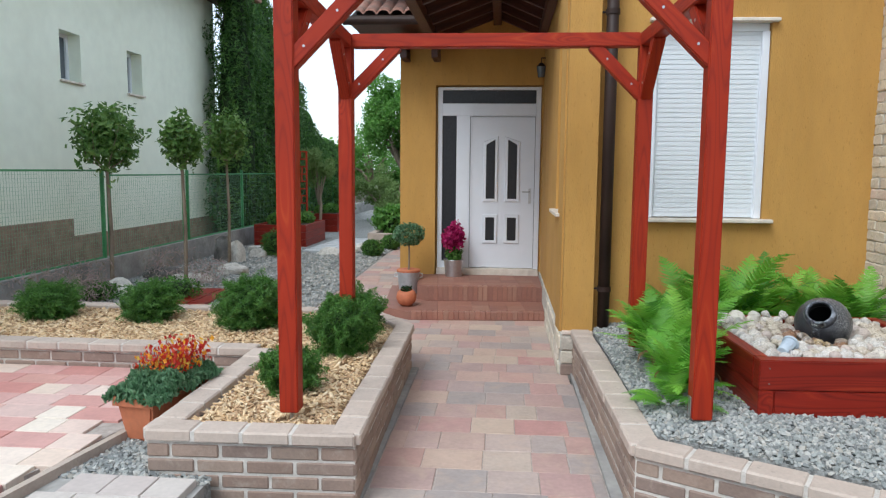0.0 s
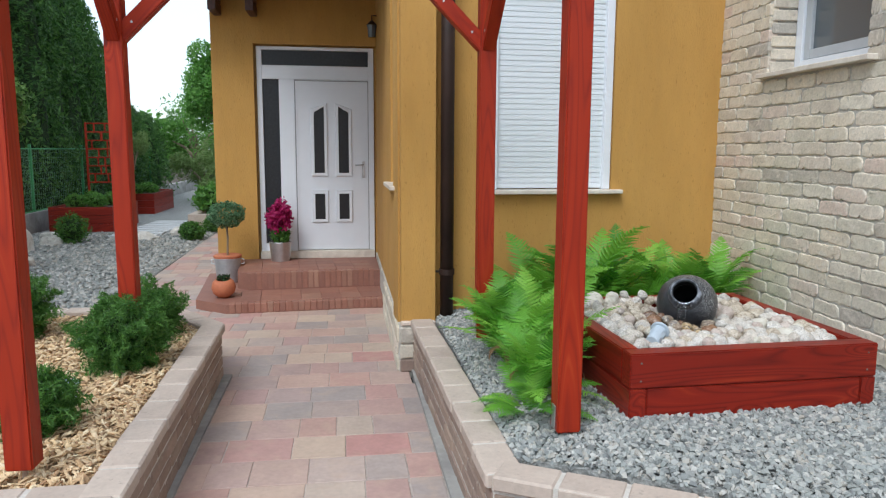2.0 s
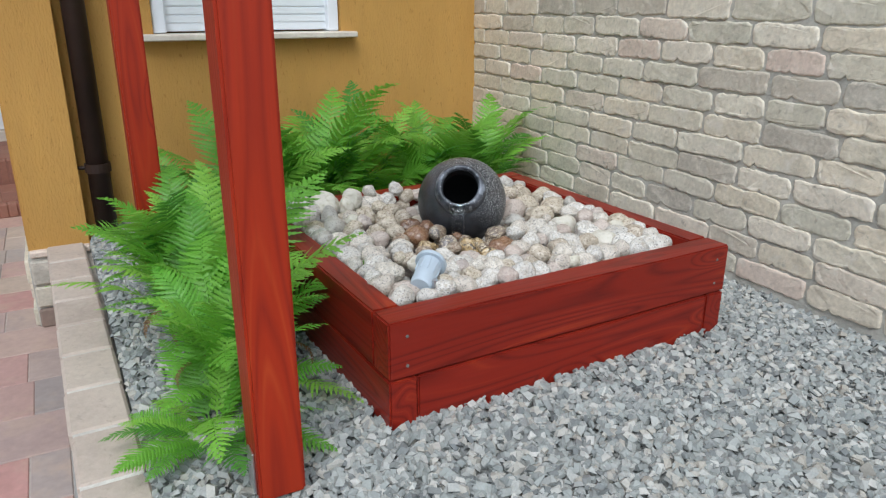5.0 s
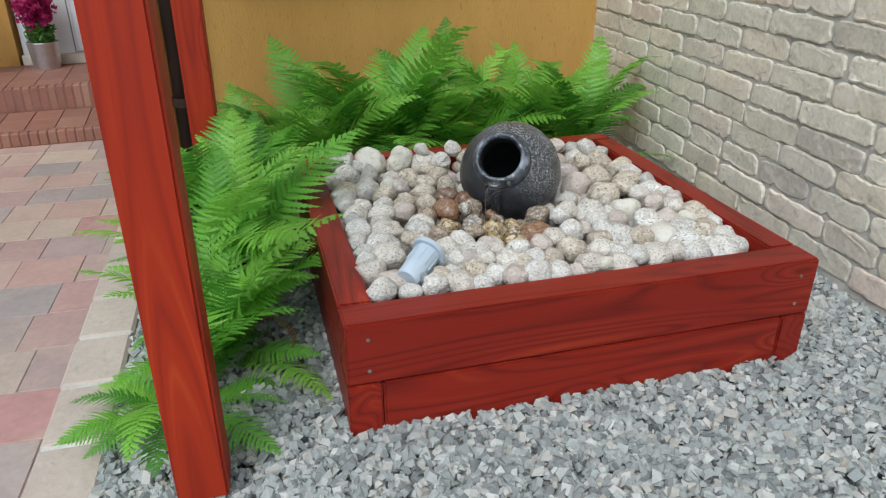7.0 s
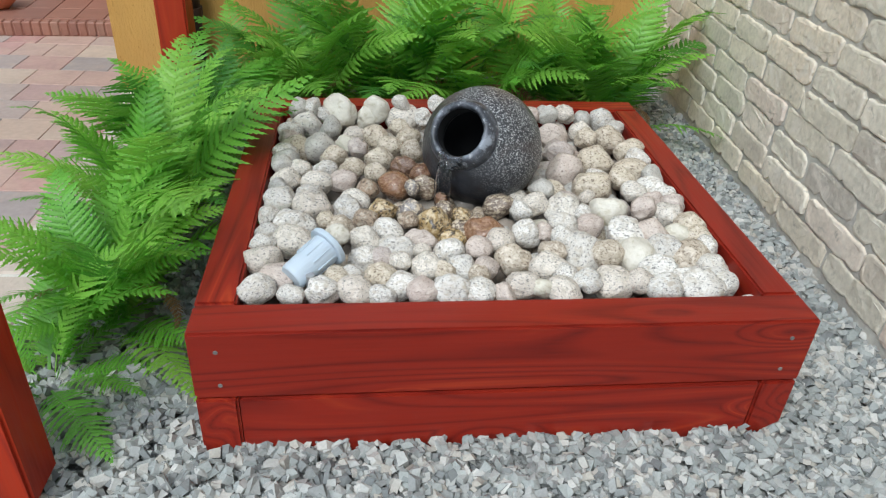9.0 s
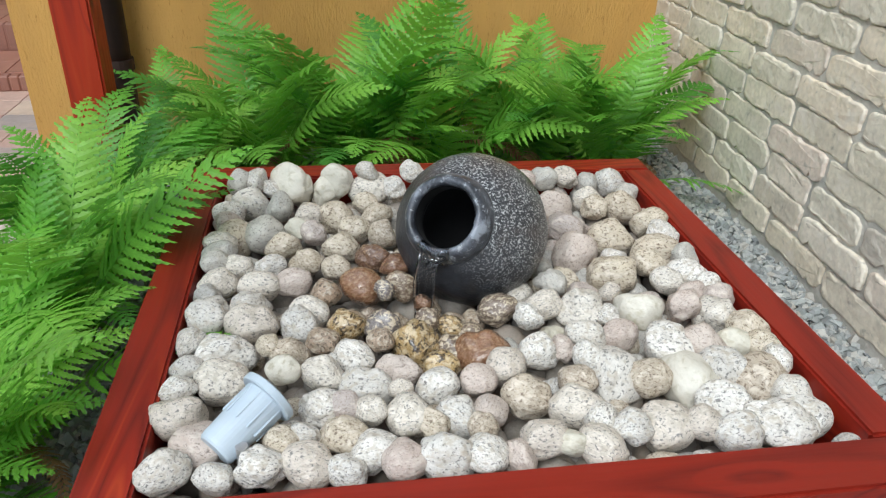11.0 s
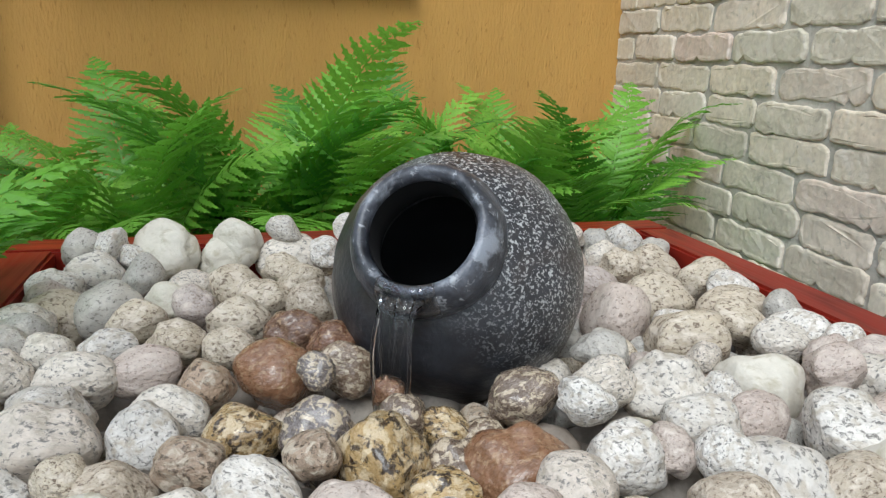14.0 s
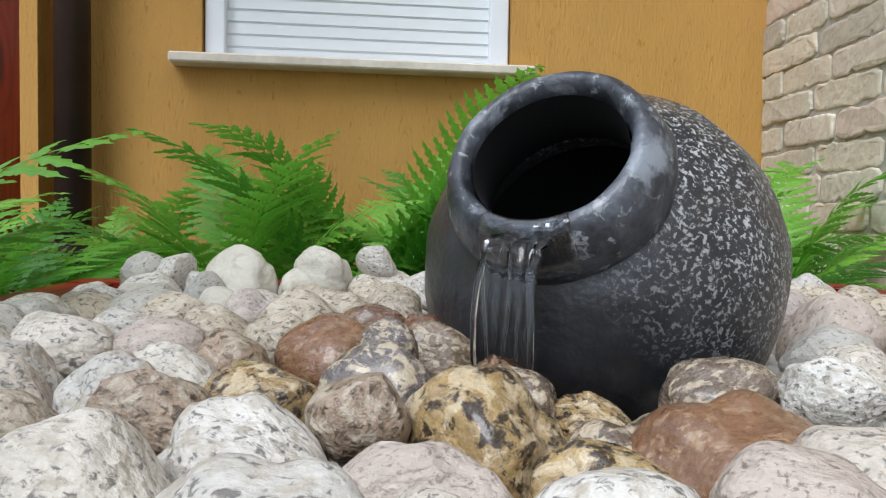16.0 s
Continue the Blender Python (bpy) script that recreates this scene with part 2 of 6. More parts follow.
GREY_PLASTIC = mat("light_blue_grey_plastic", [(0.42, 0.49, 0.56), (0.46, 0.53, 0.60)], scale=4, spread=0.06, rough=0.45, bump=0)
TERRACOTTA = mat("terracotta_pot", [(0.44, 0.13, 0.06), (0.52, 0.18, 0.085)], scale=6, spread=0.15, rough=0.7, bump=0.1)
ROOF_TILE = mat("old_roof_tile", [(0.30, 0.15, 0.11), (0.38, 0.21, 0.16)], scale=5, spread=0.25, rough=0.9, bump=0.3, stain=((0.16, 0.13, 0.11), 7, 0.5, 0.7))
URN_RIM = mat("dark_slate_rim", [(0.02, 0.023, 0.03), (0.11, 0.12, 0.145)], scale=26, spread=0.5, rough=0.36, bump=0.7, bscale=70, bdist=0.004,
              spots=((0.34, 0.36, 0.39), 90, 0.58, 0.66), stain=((0.26, 0.285, 0.33), 20, 0.54, 0.64))
URN_IN = mat("urn_hollow_shade", [(0.004, 0.004, 0.005)], scale=5, spread=0.2, rough=0.95, bump=0)
BARK = mat("grey_brown_bark", [(0.19, 0.145, 0.10), (0.29, 0.23, 0.17)], scale=6, spread=0.3, rough=0.95, bump=0.6, bscale=30, stretch=(1, 1, 0.3))
ROCK = mat("pale_rock", [(0.50, 0.47, 0.42), (0.64, 0.61, 0.56), (0.40, 0.37, 0.33)], scale=7, spread=0.25, rough=0.95, bump=0.8, bscale=20, bdist=0.02)
DARK_ROCK = mat("dark_standing_stone", [(0.10, 0.095, 0.09), (0.19, 0.18, 0.165)], scale=6, spread=0.3, rough=0.95, bump=0.8, bscale=18, bdist=0.02)


def leaf_mat(name, cols, rough=0.5, by="island"):
    m = mat(name, cols, rnd=by, scale=18, spread=0.2, rough=rough, bump=0.15, bscale=40)
    b = m.node_tree.nodes["Principled BSDF"]
    tr = m.node_tree.nodes.new("ShaderNodeBsdfTranslucent")
    ad = m.node_tree.nodes.new("ShaderNodeMixShader")
    ad.inputs[0].default_value = 0.42
    m.node_tree.links.new(b.inputs["Base Color"].links[0].from_socket, tr.inputs["Color"])
    m.node_tree.links.new(b.outputs[0], ad.inputs[1])
    m.node_tree.links.new(tr.outputs[0], ad.inputs[2])
    m.node_tree.links.new(ad.outputs[0], m.node_tree.nodes["Material Output"].inputs["Surface"])
    return m


FERN = leaf_mat("fern_green", [(0.14, 0.38, 0.035), (0.20, 0.48, 0.05), (0.32, 0.60, 0.085), (0.16, 0.43, 0.045), (0.26, 0.54, 0.065), (0.12, 0.34, 0.04), (0.10, 0.30, 0.045)], 0.42, "object")
YEW = leaf_mat("yew_green", [(0.040, 0.125, 0.022), (0.085, 0.21, 0.036), (0.16, 0.34, 0.06)])
LAUREL = leaf_mat("laurel_green", [(0.07, 0.16, 0.035), (0.13, 0.26, 0.055), (0.22, 0.36, 0.09), (0.10, 0.21, 0.05)], 0.35)
THUJA = leaf_mat("thuja_green", [(0.03, 0.09, 0.018), (0.065, 0.165, 0.032), (0.125, 0.26, 0.05)])
TREE = leaf_mat("tree_green", [(0.08, 0.22, 0.03), (0.13, 0.31, 0.05), (0.20, 0.40, 0.08), (0.06, 0.17, 0.03)])
BUSH = leaf_mat("light_bush_green", [(0.16, 0.26, 0.07), (0.23, 0.33, 0.11), (0.12, 0.21, 0.05)])
BLUE_GREEN = leaf_mat("blue_green_leaf", [(0.06, 0.15, 0.065), (0.12, 0.25, 0.12), (0.21, 0.36, 0.20)])
FLOWER_RED = leaf_mat("red_flower", [(0.50, 0.02, 0.015), (0.62, 0.06, 0.02), (0.42, 0.015, 0.02)])
FLOWER_YELLOW = leaf_mat("yellow_flower", [(0.78, 0.46, 0.03), (0.82, 0.30, 0.02), (0.80, 0.60, 0.10)])
FLOWER_PINK = leaf_mat("magenta_flower", [(0.42, 0.01, 0.12), (0.55, 0.03, 0.2), (0.34, 0.01, 0.09)])
HEATHER = leaf_mat("dusty_pink_heather", [(0.36, 0.26, 0.24), (0.48, 0.37, 0.36), (0.22, 0.20, 0.13)])

GRANITE = mat("white_granite_pebble", [(0.62, 0.585, 0.54), (0.72, 0.69, 0.645), (0.56, 0.535, 0.50), (0.66, 0.605, 0.53), (0.57, 0.505, 0.44)], rnd="object", scale=1.57, spread=0.2, rough=0.62, bump=0.6, bscale=5.0, bdist=0.007, stretch=(0.85, 1.0, 1.1),
              spots=((0.19, 0.18, 0.168), 8.0, 0.53, 0.62), stain=((0.47, 0.42, 0.35), 3.4, 0.50, 0.64))
TAN = mat("tan_speckled_pebble", [(0.473, 0.407, 0.312), (0.533, 0.466, 0.361), (0.430, 0.364, 0.287)], rnd="object", scale=1.57, spread=0.22, rough=0.6, bump=0.6, bscale=5.0, bdist=0.007, stretch=(0.85, 1.0, 1.1),
          spots=((0.17, 0.125, 0.09), 8.0, 0.52, 0.61), stain=((0.62, 0.55, 0.46), 3.2, 0.50, 0.62))
PINK = mat("pinkish_grey_pebble", [(0.473, 0.390, 0.345), (0.525, 0.449, 0.394), (0.430, 0.373, 0.345)], rnd="object", scale=1.43, spread=0.16, rough=0.6, bump=0.6, bscale=5.0, bdist=0.007, stretch=(0.85, 1.0, 1.1),
           spots=((0.25, 0.20, 0.17), 9.5, 0.54, 0.63), stain=((0.60, 0.53, 0.47), 2.0, 0.52, 0.66))
CREAM = mat("smooth_cream_pebble", [(0.568, 0.534, 0.444), (0.619, 0.584, 0.509), (0.516, 0.483, 0.386)], rnd="object", scale=1.00, spread=0.1, rough=0.5, bump=0.5, bscale=5.0, bdist=0.005, stretch=(0.85, 1.0, 1.1),
            stain=((0.447, 0.407, 0.312), 2.4, 0.52, 0.66))
GREY = mat("smooth_grey_pebble", [(0.430, 0.407, 0.370), (0.482, 0.457, 0.411), (0.378, 0.364, 0.337)], rnd="object", scale=1.29, spread=0.16, rough=0.55, bump=0.5, bscale=5.0, bdist=0.005, stretch=(0.85, 1.0, 1.1),
           spots=((0.20, 0.185, 0.165), 9.5, 0.54, 0.63), stain=((0.54, 0.51, 0.46), 2.2, 0.52, 0.66))
WET_BROWN = mat("wet_brown_pebble", [(0.170, 0.084, 0.048), (0.230, 0.118, 0.062), (0.140, 0.079, 0.053)], rnd="object", scale=1.14, spread=0.3, rough=0.28, bump=0.6, bscale=5.0, bdist=0.007, stretch=(0.85, 1.0, 1.1),
                spots=((0.360, 0.236, 0.143), 5.6, 0.53, 0.63), coat=0.5)
WET_DARK = mat("wet_dark_speckled_pebble", [(0.120, 0.088, 0.066), (0.200, 0.140, 0.095), (0.150, 0.130, 0.125)], rnd="object", scale=2.14, spread=0.4, rough=0.28, bump=0.6, bscale=5.0, bdist=0.007, stretch=(0.85, 1.0, 1.1),
               spots=((0.50, 0.42, 0.31), 4.2, 0.50, 0.56), coat=0.5)
WET_YELLOW = mat("wet_yellow_brown_pebble", [(0.340, 0.227, 0.096), (0.420, 0.295, 0.134), (0.280, 0.187, 0.086)], rnd="object", scale=1.86, spread=0.35, rough=0.28, bump=0.6, bscale=5.0, bdist=0.007, stretch=(0.85, 1.0, 1.1),
                 spots=((0.050, 0.034, 0.022), 4.4, 0.50, 0.56), stain=((0.56, 0.45, 0.29), 3.0, 0.50, 0.57), coat=0.5)

DAMP = mat("damp_tan_pebble", [(0.34, 0.26, 0.18), (0.42, 0.33, 0.24), (0.29, 0.23, 0.18), (0.38, 0.28, 0.20)], rnd="object", scale=1.6, spread=0.35, rough=0.42, bump=0.6, bscale=5.0, bdist=0.007,
           spots=((0.10, 0.072, 0.05), 5.0, 0.52, 0.60), stain=((0.52, 0.45, 0.36), 2.2, 0.50, 0.60))

WATER = bpy.data.materials.new("falling_water")
WATER.use_nodes = True
wb = WATER.node_tree.nodes["Principled BSDF"]
wb.inputs["Base Color"].default_value = (0.95, 0.97, 1, 1)
wb.inputs["Roughness"].default_value = 0.08
wb.inputs["Transmission Weight"].default_value = 1.0
wb.inputs["IOR"].default_value = 1.33
PANE = bpy.data.materials.new("window_glass")
PANE.use_nodes = True
pb = PANE.node_tree.nodes["Principled BSDF"]
pb.inputs["Base Color"].default_value = (0.10, 0.12, 0.14, 1)
pb.inputs["Roughness"].default_value = 0.05
pb.inputs["Specular IOR Level"].default_value = 0.8


# ---- building helpers ----
def obj(name, me, material, parent=None, at=None, label=""):
    if material and not me.materials:
        me.materials.append(material)
    ob = new(name, me)
    if parent:
        ob.parent = parent
    if at is not None:
        ob.matrix_basis = at if isinstance(at, Matrix) else Matrix.Translation(at)
    return tagged(ob, label)


def part(name, bm, material, parent=None, label="", at=None, smooth=False):
    """Links a bmesh as one mesh object, under a thing where one is given."""
    me = bpy.data.meshes.new(name)
    bmesh.ops.recalc_face_normals(bm, faces=bm.faces)
    bm.to_mesh(me)
    bm.free()
    if smooth:
        me.shade_smooth()
    return obj(name, me, material, parent, at, label)


def thing(name, at, label, category, group="", kind=""):
    ob = new(name)
    ob.empty_display_size = 0.1
    ob.matrix_basis = at if isinstance(at, Matrix) else Matrix.Translation(at)
    return tagged(ob, label, category, group, kind)


def block(sx, sy, sz, bevel=0.004, seg=1, wear=0.0, rng=None):
    """A bevelled box about its centre; wear moves its corners a little."""
    bm = bmesh.new()
    bmesh.ops.create_cube(bm, size=1)
    for v in bm.verts:
        v.co = Vector((v.co.x * sx, v.co.y * sy, v.co.z * sz))
        if wear:
            v.co += Vector([rng.uniform(-wear, wear) for _ in range(3)])
    if bevel:
        bmesh.ops.bevel(bm, geom=bm.edges[:], offset=bevel, segments=seg, affect="EDGES", clamp_overlap=True)
    return bm


def box(name, x0, x1, y0, y1, z0, z1, material, parent=None, bevel=0.004, label="", seg=1):
    """A bevelled box between two corners, as an object at its middle."""
    return part(name, block(x1 - x0, y1 - y0, z1 - z0, bevel, seg), material, parent, label, ((x0 + x1) / 2, (y0 + y1) / 2, (z0 + z1) / 2))


def boxes(name, spans, material, parent=None, label=""):
    """Several plain boxes joined into one mesh, for walls with openings."""
    bm = bmesh.new()
    for x0, x1, y0, y1, z0, z1 in spans:
        bmesh.ops.create_cube(bm, size=1, matrix=Matrix.Translation(((x0 + x1) / 2, (y0 + y1) / 2, (z0 + z1) / 2)) @ Matrix.Diagonal((x1 - x0, y1 - y0, z1 - z0, 1)))
    return part(name, bm, material, parent, label)


def prism(name, pts, z0, z1, material, parent=None, label="", bevel=0.0):
    """A flat polygon raised from z0 to z1."""
    bm = bmesh.new()
    f = bm.faces.new([bm.verts.new((x, y, z0)) for x, y in pts])
    r = bmesh.ops.extrude_face_region(bm, geom=[f])
    for v in r["geom"]:
        if isinstance(v, bmesh.types.BMVert):
            v.co.z = z1
    if bevel:
        bmesh.ops.bevel(bm, geom=bm.edges[:], offset=bevel, segments=1, affect="EDGES")
    return part(name, bm, material, parent, label)


def lathe(profile, steps=40):
    """A solid of revolution about z from (radius, height) pairs."""
    bm = bmesh.new()
    rings = []
    for r, z in profile:
        rings.append([bm.verts.new((r * math.cos(2 * math.pi * k / steps), r * math.sin(2 * math.pi * k / steps), z)) for k in range(steps)])
    for a, b in zip(rings, rings[1:]):
        for k in range(steps):
            bm.faces.new((a[k], a[(k + 1) % steps], b[(k + 1) % steps], b[k]))
    for ring in (rings[0], rings[-1]):
        bm.faces.new(ring)
    return bm


def tube(path, radii, sides=8):
    """A round bar along a path of points, with a radius at each."""
    bm = bmesh.new()
    path = [Vector(p) for p in path]
    if not isinstance(radii, (list, tuple)):
        radii = [radii] * len(path)
    rings = []
    for i, p in enumerate(path):
        d = (path[min(i + 1, len(path) - 1)] - path[max(i - 1, 0)]).normalized()
        u = d.orthogonal().normalized()
        if abs(d.z) < 0.9:
            u = d.cross(Vector((0, 0, 1))).normalized()
        else:
            u = d.cross(Vector((0, 1, 0))).normalized()
        w = d.cross(u)
        rings.append([bm.verts.new(p + radii[i] * (math.cos(2 * math.pi * k / sides) * u + math.sin(2 * math.pi * k / sides) * w)) for k in range(sides)])
    for a, b in zip(rings, rings[1:]):
        for k in range(sides):
            bm.faces.new((a[k], a[(k + 1) % sides], b[(k + 1) % sides], b[k]))
    bm.faces.new(rings[0])
    bm.faces.new(rings[-1][::-1])
    return bm


def inside(pts, x, y):
    """Which of the points lie in the polygon."""
    hit = np.zeros(len(x), bool)
    for (ax, ay), (bx, by) in zip(pts, pts[1:] + pts[:1]):
        cross = (ay > y) != (by > y)
        with np.errstate(divide="ignore", invalid="ignore"):
            hit ^= cross & (x < (bx - ax) * (y - ay) / (by - ay) + ax)
    return hit


def scatter(pts, count, rng):
    """Points spread at random over a polygon."""
    pts = list(pts)
    lo, hi = np.min(pts, 0), np.max(pts, 0)
    got = np.zeros((0, 2))
    while len(got) < count:
        q = rng.uniform(lo, hi, (count * 2, 2))
        got = np.vstack([got, q[inside(pts, q[:, 0], q[:, 1])]])
    return got[:count]


def turns(n, rng, tilt=math.pi):
    """Random rotation matrices: any heading, and a lean up to tilt."""
    a, b, c = rng.uniform(0, 2 * np.pi, n), rng.uniform(-tilt, tilt, n), rng.uniform(-tilt, tilt, n)
    ca, sa, cb, sb, cc, sc = np.cos(a), np.sin(a), np.cos(b), np.sin(b), np.cos(c), np.sin(c)
    z = np.zeros(n)
    o = np.ones(n)
    rz = np.stack([ca, -sa, z, sa, ca, z, z, z, o], 1).reshape(n, 3, 3)
    rx = np.stack([o, z, z, z, cb, -sb, z, sb, cb], 1).reshape(n, 3, 3)
    ry = np.stack([cc, z, sc, z, o, z, -sc, z, cc], 1).reshape(n, 3, 3)
    return rz @ rx @ ry


CUBE = np.array([(x, y, z) for z in (-1, 1) for y in (-1, 1) for x in (-1, 1)], float)
CUBE_FACES = np.array([(0, 2, 3, 1), (4, 5, 7, 6), (0, 1, 5, 4), (2, 6, 7, 3), (0, 4, 6, 2), (1, 3, 7, 5)])


def chips(name, centres, sizes, material, rng, tilt=math.pi, rough=0.35):
    """Many small angular chips as one object."""
    n = len(centres)
    v = CUBE[None] * (1 + rng.uniform(-rough, rough, (n, 8, 3)))
    v[:, 4:, :2] *= rng.uniform(0.45, 0.95, (n, 1, 1))
    v = np.einsum("nij,nkj->nki", turns(n, rng, tilt), v * sizes[:, None, :]) + centres[:, None, :]
    f = CUBE_FACES[None] + 8 * np.arange(n)[:, None, None]
    me = bpy.data.meshes.new(name)
    me.from_pydata(v.reshape(-1, 3).tolist(), [], f.reshape(-1, 4).tolist())
    return obj(name, me, material)


def leaves(name, centres, normals, length, width, material, rng, parent=None, fold=0.25, at=None, label="", lean=0.9):
    """Many small folded leaves as one mesh: each is two faces bent along the midrib."""
    n = len(centres)
    nr = normals + rng.normal(0, lean, (n, 3))
    nr /= np.linalg.norm(nr, axis=1)[:, None] + 1e-9
    u = np.cross(nr, rng.normal(0, 1, (n, 3)))
    u /= np.linalg.norm(u, axis=1)[:, None] + 1e-9
    w = np.cross(nr, u)
    ln = (length * rng.uniform(0.6, 1.3, n))[:, None]
    wd = (width * rng.uniform(0.7, 1.25, n))[:, None]
    base = centres - u * ln * 0.5
    mid = centres - nr * wd * fold
    tip = centres + u * ln * 0.5
    left, right = centres + w * wd * 0.5, centres - w * wd * 0.5
    v = np.stack([base, left, tip, right, mid], 1)
    f = np.array([(0, 4, 1), (4, 2, 1), (0, 3, 4), (3, 2, 4)])[None] + 5 * np.arange(n)[:, None, None]
    me = bpy.data.meshes.new(name)
    me.from_pydata(v.reshape(-1, 3).tolist(), [], f.reshape(-1, 3).tolist())
    return obj(name, me, material, parent, at, label)


def run(name, p0, p1, z0, z1, depth, length, material, parent, gap=0.012, offset=0.0, bevel=0.006, lift=0.0):
    """A row of blocks end to end from p0 to p1; depth is to the left of the way."""
    p0, p1 = Vector(p0), Vector(p1)
    way = p1 - p0
    total = way.length
    way.normalize()
    side = Vector((-way.y, way.x))
    turn = math.degrees(math.atan2(way.y, way.x))
    cuts = [0.0]
    s = offset if offset > 0 else length
    while s < total - length * 0.35:
        cuts.append(s)
        s += length
    cuts.append(total)
    for a, b in zip(cuts, cuts[1:]):
        key = (name, round(b - a - gap, 3), round(depth, 3), round(z1 - z0, 3))
        if key not in MESHES:
            bm = block(b - a - gap, depth, z1 - z0, bevel, 1)
            me = bpy.data.meshes.new(name)
            bm.to_mesh(me)
            bm.free()
            MESHES[key] = me
        c = p0 + way * (a + b) / 2 + side * depth / 2
        jog = RNG.uniform(-0.003, 0.003)
        obj(name, MESHES[key], material, parent, pose(c.x + side.x * jog, c.y + side.y * jog, (z0 + z1) / 2 + RNG.uniform(-lift, lift), 0, 0, turn))


MESHES = {}
RNG = random.Random(5)
NR = np.random.default_rng(11)


def piece(name, sx, sy, sz, material, parent, at, bevel=0.005, q=0.01):
    """One block of paving or walling, sharing its mesh with others of its size."""
    key = (name, round(sx / q), round(sy / q), round(sz / q))
    if key not in MESHES:
        bm = block(sx, sy, sz, bevel, 1)
        me = bpy.data.meshes.new(name)
        bm.to_mesh(me)
        bm.free()
        MESHES[key] = me
    return obj(name, MESHES[key], material, parent, at)

# ---- the setting ----
ground = boxes("ground", [(-400, 400, -400, 400, -0.30, -0.115)], SOIL)
tagged(ground, "dark earth under the garden and beyond", "ground", kind="structure")

CAP_Z = 0.387

# front wall of the house with the shuttered window
wall_front = boxes("wall_front", [
    (0.60, 1.27, 6.04, 6.34, 0.30, 4.2), (2.22, 3.40, 6.04, 6.34, 0.30, 4.2),
    (1.27, 2.22, 6.04, 6.34, 0.30, 1.27), (1.27, 2.22, 6.04, 6.34, 2.90, 4.2), (1.27, 2.22, 6.24, 6.34, 1.27, 2.90)], OCHRE)
tagged(wall_front, "ochre scratch-rendered house wall with a shuttered window", "wall", kind="structure")
pilaster = boxes("wall_corner_pier", [(0.615, 0.86, 5.88, 6.04, 0.34, 4.2), (0.615, 0.66, 6.04, 6.20, 0.34, 4.2)], OCHRE)
tagged(pilaster, "ochre rendered corner pier of the house", "wall", kind="structure")
wall_side = boxes("wall_side", [
    (0.615, 0.90, 6.20, 6.25, 0.34, 4.2), (0.615, 0.90, 6.95, 9.90, 0.34, 4.2), (0.615, 0.90, 6.25, 6.95, 0.34, 1.30),
    (0.615, 0.90, 6.25, 6.95, 2.86, 4.2), (0.74, 0.90, 6.25, 6.95, 1.30, 2.86)], OCHRE)
tagged(wall_side, "ochre rendered side wall with a window recess", "wall", kind="structure")
box("window_sill", 0.555, 0.73, 6.19, 7.01, 1.285, 1.315, SILL, tagged(new("window_side"), "pale stone sill in the side window recess", "window", kind="structure"), 0.004)

# plinth of the side wall, stone faced
plinth_side = boxes("plinth", [(0.60, 0.86, 5.86, 9.60, -0.05, 0.335)], WALL_MORTAR)
tagged(plinth_side, "low plinth of pale stone under the side wall", "wall", kind="structure")

for name, span in (("wall_porch_left", (-1.27, -0.80, 9.58, 9.90, 0.0, 3.75)), ("wall_porch_right", (0.60, 0.90, 9.58, 9.90, 0.2, 3.75)), ("wall_porch_lintel", (-0.80, 0.60, 9.58, 9.90, 2.79, 4.3)),
                   ("wall_west", (-1.27, -0.98, 9.90, 15.5, 0.0, 3.6)), ("wall_north", (-1.27, 4.0, 15.5, 15.8, 0.0, 3.6))):
    tagged(boxes(name, [span], OCHRE), "ochre rendered house wall round the entrance porch", "wall", kind="structure")

wall_brick = boxes("wall_brick", [(3.0525, 3.40, -0.5, 6.30, 0.20, 2.09), (3.0525, 3.40, -0.5, 4.48, 2.09, 4.2), (3.0525, 3.40, 5.47, 6.30, 2.09, 4.2),
                                  (3.0525, 3.40, 4.48, 5.47, 3.0, 4.2), (3.32, 3.40, 4.48, 5.47, 2.09, 3.0)], WALL_MORTAR)
wall_brick.matrix_basis = Matrix.Translation((3.015, 4.3, 0)) @ pose(0, 0, 0, 0, 0, -1.7) @ Matrix.Translation((-3.045, -4.3, 0))
tagged(wall_brick, "wall of old yellow-grey bricks with recessed mortar", "wall", kind="structure")
back = boxes("wall_behind", [(-7.0, 3.4, -3.4, -3.1, -0.1, 1.2)], CONCRETE)
tagged(back, "plain low wall closing the yard", "wall", kind="structure")

# porch roof and upper storey edge
roof = boxes("ceiling_roof", [(0.35, 3.6, 5.55, 16.0, 4.2, 4.32), (-1.75, 0.62, 8.55, 16.0, 4.25, 4.3)], DARK_WOOD)
tagged(roof, "dark boarded underside of the roof", "roof", kind="structure")

# window with roller shutter
win = tagged(new("window_1"), "white window with a closed white roller shutter", "window", kind="structure")
for k in range(39):
    z = 1.325 + k * 0.0385
    key = ("slat",)
    if key not in MESHES:
        bm = block(0.83, 0.012, 0.0379, 0.0045, 2)
        me = bpy.data.meshes.new("slat")
        bm.to_mesh(me)
        bm.free()
        MESHES[key] = me
    obj("slat", MESHES[key], SHUTTER, win, (1.745, 6.10, z))
box("guide_rail", 1.275, 1.335, 6.06, 6.13, 1.30, 2.80, WHITE, win)
box("guide_rail", 2.155, 2.215, 6.06, 6.13, 1.30, 2.80, WHITE, win)
box("shutter_case", 1.275, 2.215, 6.075, 6.16, 2.80, 2.897, SHUTTER, win, 0.006)
box("top_ledge", 1.25, 2.265, 5.985, 6.07, 2.862, 2.892, SILL, win, 0.006)
